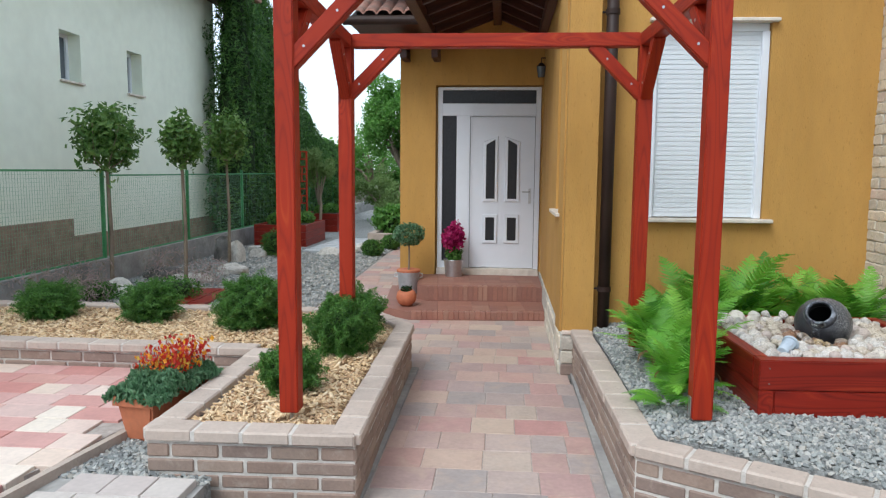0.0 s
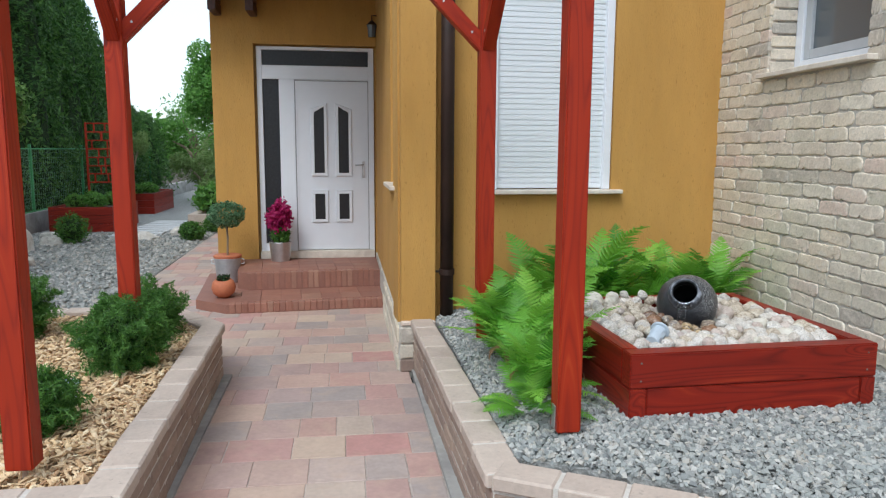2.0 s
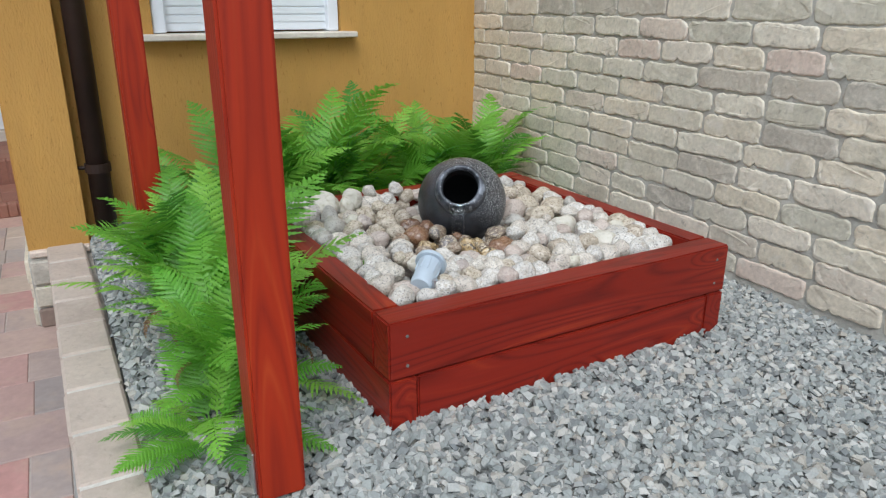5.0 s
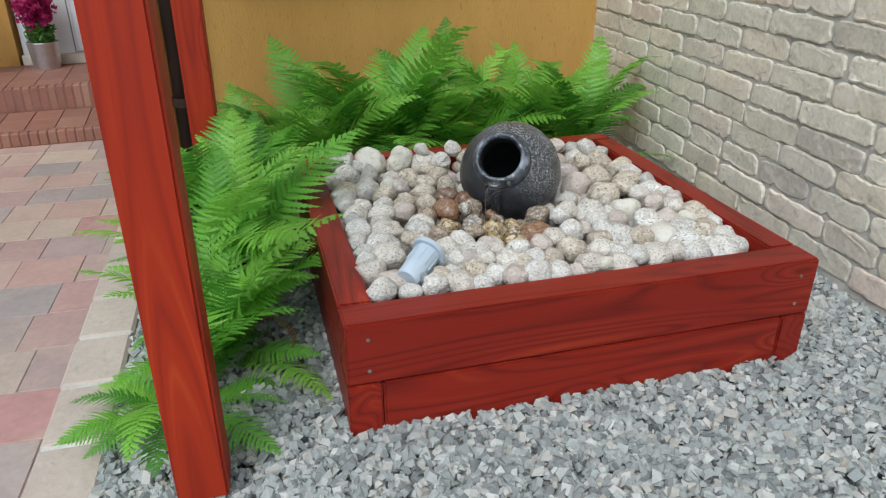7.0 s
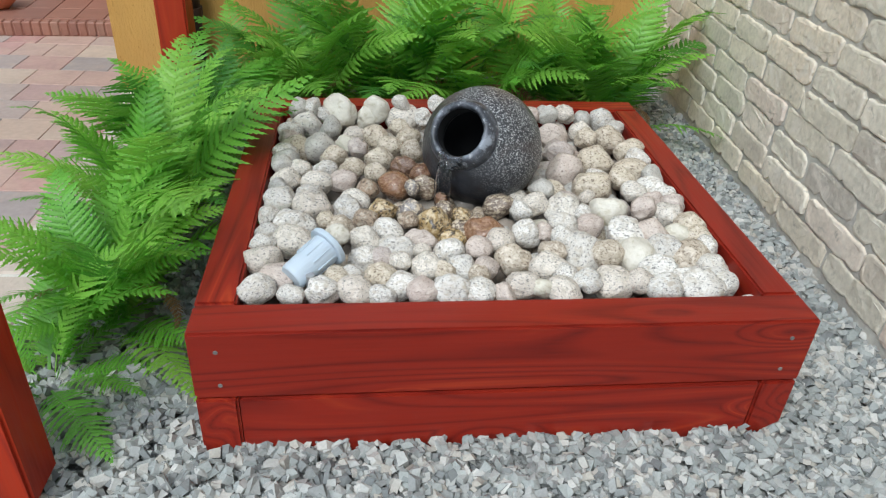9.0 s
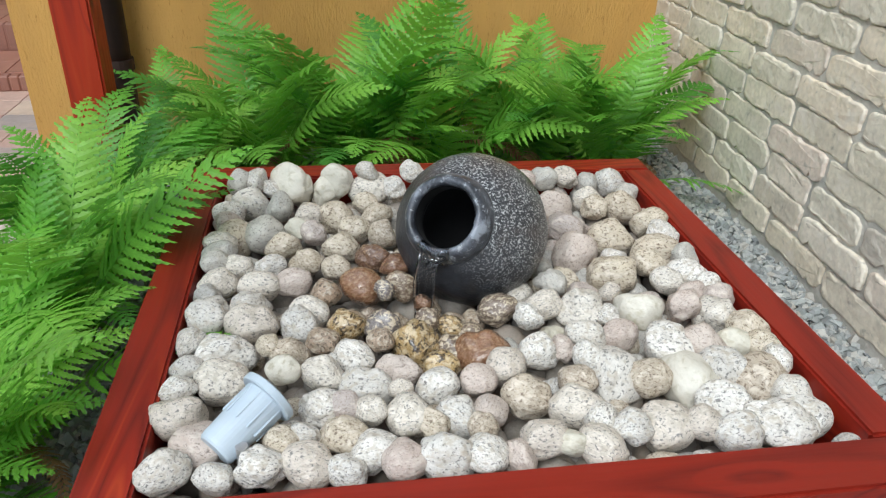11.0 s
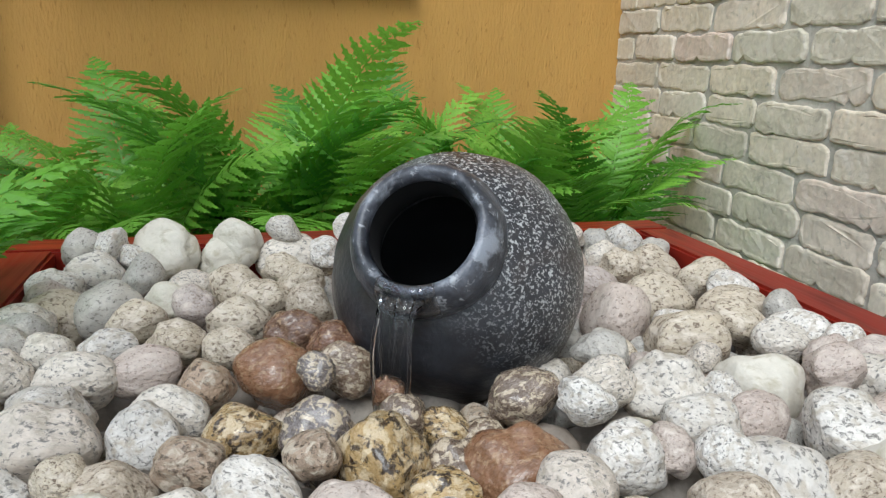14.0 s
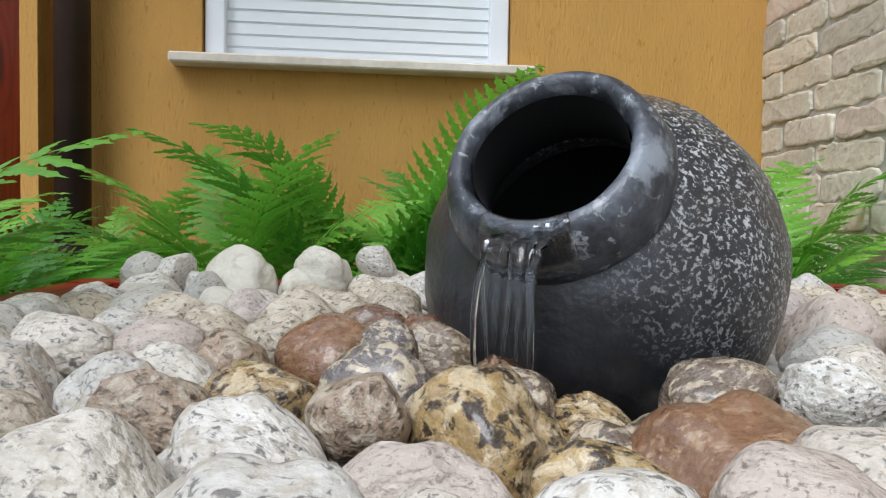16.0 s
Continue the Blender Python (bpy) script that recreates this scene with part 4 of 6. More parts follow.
# ---- pebbles ----
SHAPES = []
for s in range(14):
    bm = bmesh.new()
    bmesh.ops.create_icosphere(bm, subdivisions=4, radius=1)
    off = Vector((s * 7.1, s * 3.3, s * 5.7))
    lump = 0.24 if s < 8 else 0.42
    for v in bm.verts:
        d = noise.noise(v.co * 0.9 + off) * lump + noise.noise(v.co * 2.1 + off) * lump * 0.4 + noise.noise(v.co * 5 + off) * 0.03
        v.co *= 1 + d
    flat = random.Random(s + 40)
    for _ in range(6):
        way = Vector([flat.gauss(0, 1) for _ in range(3)]).normalized()
        reach = flat.uniform(0.70, 0.92)
        for v in bm.verts:
            over = v.co.dot(way) - reach
            if over > 0:
                v.co -= way * over * 0.5
    me = bpy.data.meshes.new("pebble")
    bm.to_mesh(me)
    bm.free()
    me.shade_smooth()
    SHAPES.append(me)
BY_MATERIAL = {}
LABELS = {"white_granite_pebble": "white granite pebble with dark specks", "tan_speckled_pebble": "tan speckled river pebble", "pinkish_grey_pebble": "pinkish grey river pebble",
          "smooth_cream_pebble": "smooth cream river pebble", "smooth_grey_pebble": "smooth grey river pebble", "damp_tan_pebble": "damp tan mottled pebble near the urn", "wet_brown_pebble": "wet brown pebble under the urn",
          "wet_dark_speckled_pebble": "wet dark speckled pebble under the urn", "wet_yellow_brown_pebble": "wet yellow-brown pebble under the urn"}
PLACED = []
SRNG = random.Random(21)


def stone(x, y, z, a, b, c, yaw, material):
    """One pebble: its middle, half axes and heading."""
    wet_way = math.hypot((x - 1.875) / 1.25, y - 4.24)
    if wet_way < 0.155 and material in (TAN, PINK, GREY) or wet_way < 0.12 and material is GRANITE:
        material = DAMP
    key = (SRNG.randrange(len(SHAPES)), material.name)
    if key not in BY_MATERIAL:
        me = SHAPES[key[0]].copy()
        me.materials.append(material)
        BY_MATERIAL[key] = me
    ob = new("pebble", BY_MATERIAL[key])
    back = (BOX.inverted() @ Vector((x, y, 0))).y - (BD - 0.128)
    if back > 0:
        y, z = y - back, z + 0.30 * back + 0.004
    ob.matrix_basis = pose(x, y, z - 0.008 + SRNG.uniform(-0.006, 0.006), SRNG.uniform(-28, 28), SRNG.uniform(-24, 24), yaw + SRNG.uniform(-25, 25)) @ Matrix.Diagonal((a * 0.98, b * 0.97, c * 1.09, 1))
    tagged(ob, LABELS[material.name], "pebble", "pebbles round the urn")
    PLACED.append((x, y, max(a, b)))


stone(1.526, 4.848, 0.715, 0.035, 0.038, 0.032, -8, GREY)
stone(1.564, 4.854, 0.720, 0.037, 0.029, 0.027, 80, GRANITE)
stone(1.651, 4.883, 0.704, 0.058, 0.046, 0.043, -8, CREAM)
stone(1.762, 4.873, 0.712, 0.041, 0.038, 0.035, -8, CREAM)
stone(1.735, 4.777, 0.713, 0.045, 0.036, 0.034, 7, CREAM)
stone(1.604, 4.766, 0.725, 0.030, 0.024, 0.022, -8, GRANITE)
stone(1.650, 4.768, 0.723, 0.032, 0.025, 0.024, 80, GRANITE)
stone(1.554, 4.714, 0.707, 0.049, 0.043, 0.040, -8, GRANITE)
stone(1.837, 4.795, 0.704, 0.058, 0.046, 0.043, 7, GRANITE)
stone(1.944, 4.883, 0.722, 0.032, 0.027, 0.025, -8, GRANITE)
stone(1.898, 4.762, 0.723, 0.032, 0.026, 0.024, 140, GRANITE)
stone(1.833, 4.912, 0.725, 0.029, 0.023, 0.022, -8, GRANITE)
stone(1.627, 4.677, 0.717, 0.041, 0.033, 0.030, 80, GREY)
stone(1.694, 4.641, 0.718, 0.035, 0.031, 0.029, -8, GRANITE)
stone(1.759, 4.650, 0.708, 0.042, 0.042, 0.039, 12, TAN)
stone(1.827, 4.688, 0.720, 0.036, 0.029, 0.027, -8, TAN)
stone(1.850, 4.626, 0.718, 0.039, 0.031, 0.029, 12, TAN)
stone(1.536, 4.561, 0.704, 0.046, 0.049, 0.043, 37, TAN)
stone(1.606, 4.567, 0.707, 0.054, 0.043, 0.040, 27, GREY)
stone(1.710, 4.544, 0.721, 0.031, 0.028, 0.026, -8, PINK)
stone(1.676, 4.560, 0.724, 0.031, 0.025, 0.023, 150, CREAM)
stone(1.645, 4.488, 0.718, 0.039, 0.031, 0.029, 2, TAN)
stone(1.797, 4.562, 0.714, 0.038, 0.035, 0.033, 22, TAN)
stone(1.860, 4.542, 0.717, 0.032, 0.032, 0.030, -8, TAN)
stone(1.768, 4.475, 0.715, 0.043, 0.035, 0.032, -8, TAN)
stone(1.836, 4.433, 0.720, 0.036, 0.029, 0.027, 7, WET_BROWN)
stone(1.879, 4.394, 0.724, 0.030, 0.024, 0.023, -8, WET_BROWN)
stone(1.523, 4.420, 0.721, 0.030, 0.028, 0.026, -8, GREY)
stone(1.564, 4.415, 0.719, 0.037, 0.030, 0.028, -8, GRANITE)
stone(1.628, 4.405, 0.719, 0.037, 0.030, 0.028, 22, GRANITE)
stone(1.699, 4.424, 0.719, 0.037, 0.030, 0.028, 2, TAN)
stone(1.760, 4.395, 0.722, 0.034, 0.027, 0.025, -8, TAN)
stone(1.813, 4.331, 0.711, 0.044, 0.039, 0.036, -8, WET_BROWN)
stone(1.677, 4.345, 0.719, 0.038, 0.030, 0.028, 17, PINK)
stone(1.739, 4.304, 0.719, 0.030, 0.032, 0.028, -8, PINK)
stone(1.888, 4.329, 0.721, 0.035, 0.028, 0.026, -8, WET_DARK)
stone(1.853, 4.283, 0.730, 0.021, 0.018, 0.017, -8, WET_DARK)
stone(1.925, 4.265, 0.720, 0.020, 0.020, 0.019, -8, WET_BROWN)
stone(1.536, 4.336, 0.719, 0.038, 0.031, 0.028, 2, GRANITE)
stone(1.613, 4.337, 0.715, 0.043, 0.034, 0.032, -8, GRANITE)
stone(1.605, 4.271, 0.719, 0.038, 0.030, 0.028, 2, GRANITE)
stone(1.714, 4.251, 0.717, 0.040, 0.032, 0.030, -8, GRANITE)
stone(1.534, 4.243, 0.710, 0.045, 0.040, 0.037, -8, GRANITE)
stone(1.783, 4.199, 0.717, 0.035, 0.032, 0.030, -8, WET_YELLOW)
stone(1.846, 4.178, 0.712, 0.034, 0.036, 0.033, -8, WET_DARK)
stone(1.928, 4.212, 0.708, 0.028, 0.026, 0.025, -8, WET_DARK)
stone(2.291, 4.853, 0.717, 0.041, 0.033, 0.030, -8, GREY)
stone(2.346, 4.829, 0.718, 0.039, 0.031, 0.029, -23, GRANITE)
stone(2.403, 4.794, 0.719, 0.037, 0.030, 0.028, 80, GREY)
stone(2.470, 4.811, 0.710, 0.046, 0.039, 0.037, -8, GRANITE)
stone(2.288, 4.677, 0.709, 0.051, 0.041, 0.038, -8, PINK)
stone(2.379, 4.653, 0.716, 0.033, 0.036, 0.031, -8, TAN)
stone(2.381, 4.702, 0.717, 0.040, 0.032, 0.030, -8, GRANITE)
stone(2.462, 4.677, 0.707, 0.054, 0.043, 0.040, -18, TAN)
stone(2.492, 4.580, 0.713, 0.046, 0.037, 0.034, -18, TAN)
stone(2.280, 4.557, 0.710, 0.048, 0.039, 0.037, 2, PINK)
stone(2.380, 4.519, 0.705, 0.056, 0.045, 0.042, -8, TAN)
stone(2.461, 4.457, 0.706, 0.056, 0.044, 0.041, -33, TAN)
stone(2.274, 4.450, 0.700, 0.053, 0.050, 0.047, 12, PINK)
stone(2.329, 4.360, 0.703, 0.059, 0.047, 0.044, -8, TAN)
stone(2.413, 4.387, 0.715, 0.042, 0.034, 0.032, -28, TAN)
stone(2.480, 4.344, 0.712, 0.048, 0.038, 0.035, -8, GRANITE)
stone(2.184, 4.309, 0.722, 0.034, 0.027, 0.025, -8, GREY)
stone(2.223, 4.234, 0.707, 0.054, 0.043, 0.040, 80, GRANITE)
stone(2.290, 4.267, 0.729, 0.024, 0.019, 0.018, -8, GRANITE)
stone(2.337, 4.222, 0.707, 0.050, 0.043, 0.040, -8, CREAM)
stone(2.263, 4.192, 0.726, 0.023, 0.023, 0.021, -8, GRANITE)
stone(2.427, 4.305, 0.720, 0.036, 0.029, 0.027, -18, GRANITE)
stone(2.463, 4.269, 0.723, 0.032, 0.025, 0.024, -8, PINK)
stone(2.420, 4.213, 0.718, 0.036, 0.032, 0.029, -8, PINK)
stone(2.484, 4.206, 0.708, 0.044, 0.042, 0.039, 2, GRANITE)
stone(2.154, 4.241, 0.720, 0.037, 0.029, 0.027, -8, GRANITE)
stone(2.063, 4.241, 0.706, 0.041, 0.033, 0.030, 7, WET_DARK)
stone(2.112, 4.199, 0.719, 0.033, 0.026, 0.024, 140, GRANITE)
stone(1.968, 4.205, 0.700, 0.030, 0.024, 0.023, -8, WET_YELLOW)
stone(2.001, 4.189, 0.697, 0.030, 0.024, 0.023, 2, WET_DARK)
stone(2.016, 4.120, 0.698, 0.052, 0.045, 0.042, -8, WET_BROWN)
stone(1.614, 4.218, 0.711, 0.049, 0.039, 0.036, 2, GRANITE)
stone(1.701, 4.208, 0.714, 0.036, 0.036, 0.033, -8, GRANITE)
stone(1.520, 4.155, 0.725, 0.029, 0.023, 0.022, 80, GRANITE)
stone(1.582, 4.126, 0.708, 0.052, 0.042, 0.039, -3, GRANITE)
stone(1.527, 4.089, 0.720, 0.029, 0.029, 0.027, -8, GRANITE)
stone(1.583, 4.056, 0.711, 0.048, 0.038, 0.036, 2, GRANITE)
stone(1.654, 4.125, 0.728, 0.023, 0.021, 0.019, -8, TAN)
stone(1.686, 4.122, 0.722, 0.033, 0.026, 0.025, -8, TAN)
stone(1.740, 4.139, 0.724, 0.031, 0.025, 0.023, 12, PINK)
stone(1.790, 4.110, 0.715, 0.043, 0.034, 0.032, -8, GRANITE)
stone(1.838, 4.128, 0.726, 0.025, 0.023, 0.021, -8, GRANITE)
stone(1.866, 4.075, 0.704, 0.038, 0.030, 0.028, -8, PINK)
stone(1.680, 4.065, 0.724, 0.030, 0.025, 0.023, -8, CREAM)
stone(1.745, 4.058, 0.719, 0.037, 0.030, 0.028, -8, GRANITE)
stone(1.814, 4.030, 0.711, 0.048, 0.039, 0.036, -3, GRANITE)
stone(1.924, 4.031, 0.713, 0.039, 0.037, 0.034, -8, GRANITE)
stone(1.532, 3.982, 0.713, 0.043, 0.036, 0.034, 2, GRANITE)
stone(1.522, 4.031, 0.725, 0.030, 0.024, 0.022, -8, GRANITE)
stone(1.570, 3.921, 0.713, 0.046, 0.037, 0.034, -13, PINK)
stone(1.741, 3.974, 0.719, 0.037, 0.030, 0.028, -8, GRANITE)
stone(1.776, 3.970, 0.725, 0.028, 0.023, 0.022, -8, PINK)
stone(1.773, 3.919, 0.717, 0.040, 0.032, 0.030, 2, TAN)
stone(1.722, 3.919, 0.728, 0.025, 0.020, 0.019, -8, GRANITE)
stone(1.815, 3.960, 0.723, 0.026, 0.028, 0.024, -8, GRANITE)
stone(1.872, 3.959, 0.711, 0.039, 0.041, 0.036, -8, GRANITE)
stone(1.865, 4.011, 0.729, 0.021, 0.019, 0.018, -8, GRANITE)
stone(1.818, 3.887, 0.716, 0.042, 0.033, 0.031, -8, GRANITE)
stone(1.535, 3.865, 0.718, 0.039, 0.031, 0.029, -8, GRANITE)
stone(1.604, 3.854, 0.724, 0.031, 0.025, 0.023, -8, GRANITE)
stone(1.662, 3.865, 0.719, 0.038, 0.031, 0.028, 2, GRANITE)
stone(1.731, 3.868, 0.717, 0.040, 0.032, 0.030, -8, GRANITE)
stone(1.688, 3.907, 0.722, 0.027, 0.027, 0.025, -8, TAN)
stone(1.902, 4.148, 0.704, 0.052, 0.046, 0.043, 80, WET_YELLOW)
stone(1.968, 4.140, 0.700, 0.030, 0.033, 0.030, 30, WET_DARK)
stone(1.938, 4.088, 0.698, 0.036, 0.030, 0.029, 15, WET_YELLOW)
stone(1.990, 4.023, 0.720, 0.032, 0.029, 0.027, -8, PINK)
stone(2.045, 4.067, 0.714, 0.034, 0.038, 0.032, -8, GRANITE)
stone(2.108, 4.106, 0.714, 0.036, 0.040, 0.033, -8, GRANITE)
stone(1.951, 3.950, 0.716, 0.037, 0.033, 0.031, -8, GRANITE)
stone(1.999, 3.957, 0.721, 0.035, 0.028, 0.026, 80, PINK)
stone(2.067, 3.988, 0.713, 0.046, 0.037, 0.034, -3, TAN)
stone(2.151, 4.101, 0.725, 0.023, 0.025, 0.022, -8, PINK)
stone(2.199, 4.129, 0.719, 0.038, 0.030, 0.028, -8, GRANITE)
stone(2.191, 4.073, 0.720, 0.029, 0.031, 0.027, -8, GRANITE)
stone(2.152, 4.012, 0.720, 0.036, 0.029, 0.027, -8, TAN)
stone(2.230, 4.046, 0.698, 0.066, 0.053, 0.049, 55, GRANITE)
stone(2.137, 3.954, 0.714, 0.044, 0.035, 0.033, -8, GRANITE)
stone(2.163, 3.926, 0.720, 0.035, 0.029, 0.027, 80, GRANITE)
stone(2.264, 4.138, 0.718, 0.039, 0.031, 0.029, -8, PINK)
stone(2.277, 4.019, 0.716, 0.042, 0.033, 0.031, -8, TAN)
stone(2.349, 4.104, 0.707, 0.053, 0.043, 0.040, -8, GRANITE)
stone(2.357, 4.025, 0.701, 0.062, 0.050, 0.046, 105, CREAM)
stone(2.264, 3.914, 0.707, 0.047, 0.043, 0.040, -8, GRANITE)
stone(2.204, 3.897, 0.721, 0.033, 0.028, 0.026, -8, GRANITE)
stone(2.151, 3.869, 0.716, 0.041, 0.033, 0.031, -8, GRANITE)
stone(2.067, 3.890, 0.717, 0.040, 0.032, 0.030, 2, GRANITE)
stone(2.103, 3.875, 0.727, 0.027, 0.022, 0.020, -8, CREAM)
stone(1.922, 3.869, 0.711, 0.048, 0.039, 0.036, -3, GRANITE)
stone(1.981, 3.912, 0.725, 0.023, 0.025, 0.022, -8, TAN)
stone(1.910, 3.931, 0.726, 0.027, 0.023, 0.021, -8, TAN)
stone(2.471, 4.108, 0.717, 0.037, 0.033, 0.030, -8, CREAM)
stone(2.416, 4.033, 0.706, 0.050, 0.044, 0.041, -8, GRANITE)
stone(2.475, 4.004, 0.700, 0.050, 0.056, 0.047, -8, TAN)
stone(2.500, 3.963, 0.718, 0.039, 0.031, 0.029, -8, GRANITE)
stone(2.492, 3.922, 0.707, 0.048, 0.044, 0.040, -8, GRANITE)
stone(2.379, 3.945, 0.712, 0.047, 0.037, 0.035, -8, GRANITE)
stone(2.414, 3.909, 0.712, 0.047, 0.037, 0.035, -8, GRANITE)
stone(2.408, 4.098, 0.715, 0.040, 0.034, 0.032, -8, PINK)
stone(2.320, 3.902, 0.719, 0.030, 0.030, 0.028, -8, GRANITE)
stone(2.361, 3.879, 0.717, 0.040, 0.032, 0.030, -8, GRANITE)
stone(2.450, 3.893, 0.708, 0.052, 0.042, 0.039, -8, GRANITE)
# smaller pebbles in the gaps, and the lower layers that show between them
frng = random.Random(8)
EDGES = [((BW - TH - 0.038, TF + 0.04), (BW - TH - 0.038, BD - 0.13)), ((0.13, TF + 0.036), (BW - TH - 0.05, TF + 0.036)), ((TH + 0.036, 0.17), (TH + 0.036, BD - 0.13)), ((0.13, BD - TH - 0.036), (BW - 0.13, BD - TH - 0.036))]
for (u0, v0), (u1, v1) in EDGES:
    for k in range(60):
        f = k / 59
        r = frng.uniform(0.026, 0.038)
        p = BOX @ Vector((u0 + (u1 - u0) * f, v0 + (v1 - v0) * f, 0))
        if all(math.hypot(p.x - x, p.y - y) > 0.60 * (q + r) for x, y, q in PLACED):
            stone(p.x, p.y, 0.718, r * 1.15, r, r * 0.88, frng.uniform(0, 180), frng.choice((GRANITE, GRANITE, TAN, GREY, PINK)))
for _ in range(900):
    u, v = frng.uniform(0.09, BW - 0.09), frng.uniform(0.09, BD - 0.09)
    p = BOX @ Vector((u, v, 0))
    r = frng.uniform(0.024, 0.040)
    if (p - (MOUTH - AX * 0.15)).xy.length < 0.13:
        continue
    if all(math.hypot(p.x - x, p.y - y) > 0.78 * q + 0.8 * r for x, y, q in PLACED):
        wet = (p.xy - Vector((1.93, 4.18))).length < 0.13
        stone(p.x, p.y, 0.694 - r * 0.4, r * 1.15, r, r * 0.85, frng.uniform(0, 180), frng.choice((WET_YELLOW, WET_DARK, WET_BROWN)) if wet else DAMP if (p.xy - Vector((1.87, 4.24))).length < 0.15 else frng.choice((GRANITE, GRANITE, TAN, PINK, GREY, CREAM)))

for _ in range(1500):
    u, v = frng.uniform(0.085, BW - 0.085), frng.uniform(0.085, BD - 0.085)
    p = BOX @ Vector((u, v, 0))
    r = frng.uniform(0.020, 0.028)
    if (p - (MOUTH - AX * 0.15)).xy.length < 0.13:
        continue
    if all(math.hypot(p.x - x, p.y - y) > 0.72 * q + 0.55 * r for x, y, q in PLACED):
        stone(p.x, p.y, 0.672, r * 1.15, r, r * 0.9, frng.uniform(0, 180), DAMP if (p.xy - Vector((1.88, 4.23))).length < 0.16 else frng.choice((GRANITE, TAN, PINK, GREY)))

# Darker than the upper pebbles: shade in the gaps put into the colour.
LOW_PEBBLE = mat("gap_shade_pebble", [(0.30, 0.265, 0.225), (0.36, 0.32, 0.28), (0.24, 0.21, 0.18), (0.31, 0.25, 0.20)], rnd="island", scale=30, spread=0.25, rough=0.7, bump=0.3, bscale=80,
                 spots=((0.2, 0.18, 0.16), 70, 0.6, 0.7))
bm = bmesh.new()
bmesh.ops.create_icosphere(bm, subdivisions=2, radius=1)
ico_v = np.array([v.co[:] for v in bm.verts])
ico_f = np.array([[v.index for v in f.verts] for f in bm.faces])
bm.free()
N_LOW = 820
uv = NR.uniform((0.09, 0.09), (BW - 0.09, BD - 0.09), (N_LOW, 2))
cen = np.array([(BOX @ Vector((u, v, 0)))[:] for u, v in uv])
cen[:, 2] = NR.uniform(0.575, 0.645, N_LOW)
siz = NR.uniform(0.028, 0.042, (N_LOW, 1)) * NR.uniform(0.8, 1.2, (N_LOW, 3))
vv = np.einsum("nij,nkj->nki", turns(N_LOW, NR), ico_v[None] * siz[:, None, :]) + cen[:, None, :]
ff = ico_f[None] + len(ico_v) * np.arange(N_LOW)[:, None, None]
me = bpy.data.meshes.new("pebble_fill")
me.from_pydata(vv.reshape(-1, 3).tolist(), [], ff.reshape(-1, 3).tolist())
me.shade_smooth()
tagged(obj("pebble_fill", me, LOW_PEBBLE), "lower layers of pebbles in the box, darkened for gap shade", "pebbles", kind="stuff")

# ---- garden spotlight among the pebbles ----
spot_axis = Vector((0.62, 0.62, 0.30)).normalized()
SPOT = Matrix.Translation((1.645, 3.932, 0.748)) @ spot_axis.to_track_quat("Z", "Y").to_matrix().to_4x4()
spot = thing("garden_spotlight", SPOT, "light blue-grey plastic garden spotlight among the pebbles", "lamp")
part("housing", lathe([(0.001, -0.066), (0.026, -0.066), (0.0285, -0.063), (0.0295, -0.058), (0.032, 0.0), (0.0335, 0.032), (0.001, 0.032)], 36), GREY_PLASTIC, spot, smooth=False)
part("flange", lathe([(0.001, 0.030), (0.043, 0.030), (0.0445, 0.032), (0.0445, 0.041), (0.042, 0.043), (0.037, 0.043), (0.035, 0.037), (0.001, 0.037)], 36), GREY_PLASTIC, spot)
for k in range(10):
    a = 2 * math.pi * k / 10
    part("rib", block(0.003, 0.003, 0.05, 0.001), GREY_PLASTIC, spot, at=(0.0325 * math.cos(a), 0.0325 * math.sin(a), 0.005))
inv = SPOT.inverted()
low_side = SPOT.to_3x3().inverted() @ Vector((0.65, -0.65, 0.0))
hinge = Vector((low_side.x, low_side.y, 0)).normalized() * 0.031 + Vector((0, 0, -0.045))
strap = SPOT @ hinge
arm = [inv @ (strap + Vector((0.003, -0.003, z))) for z in (0.010, -0.01, -0.04, -0.075)]
bm = tube(arm, [0.009, 0.009, 0.008, 0.008], 8)
part("bracket", bm, STEEL, spot, "steel bracket")
part("screw", tube([inv @ strap, inv @ (strap + Vector((0.009, -0.009, 0)))], 0.005), STEEL, spot)

# ---- crushed stone ----
def gravel_z(x, y):
    inward = (x - 0.88) * 0.494 + (y - 3.50) * 0.869
    return 0.390 + 0.040 * np.minimum(np.clip((x - 0.9) / 0.35, 0, 1), np.clip(inward / 0.22, 0, 1))


def gravel(name, poly, count, z, size, label, holes=()):
    p = scatter(poly, count, NR)
    for h in holes:
        p = p[~inside(list(h), p[:, 0], p[:, 1])]
    n = len(p)
    zz = z(p[:, 0], p[:, 1]) if callable(z) else np.full(n, z)
    c = np.column_stack([p, zz + NR.uniform(-0.012, 0.008, n)])
    s = size * NR.uniform(0.55, 1.25, (n, 1)) * np.array([[1.0, 0.76, 0.48]]) * NR.uniform(0.75, 1.25, (n, 3))
    return tagged(chips(name, c, s, GRAVEL, NR, 1.0), label, "gravel", kind="stuff")


bc = [(BOX @ Vector((u, v, 0))).xy[:] for u, v in ((0.03, 0.03), (BW - 0.03, 0.03), (BW - 0.03, BD - 0.03), (0.03, BD - 0.03))]
prism("gravel_mound", [(1.25, 3.55), (1.20, 5.9), (3.06, 6.03), (3.06, 2.53)], 0.36, 0.412, GRAVEL_BED, gravel_base)
gravel("crushed_stone", [(0.885, 3.50), (0.87, 5.86), (1.0, 6.03), (3.06, 6.03), (3.06, 2.26)], 46000, gravel_z, 0.0126, "grey crushed stone round the fountain box", [bc])

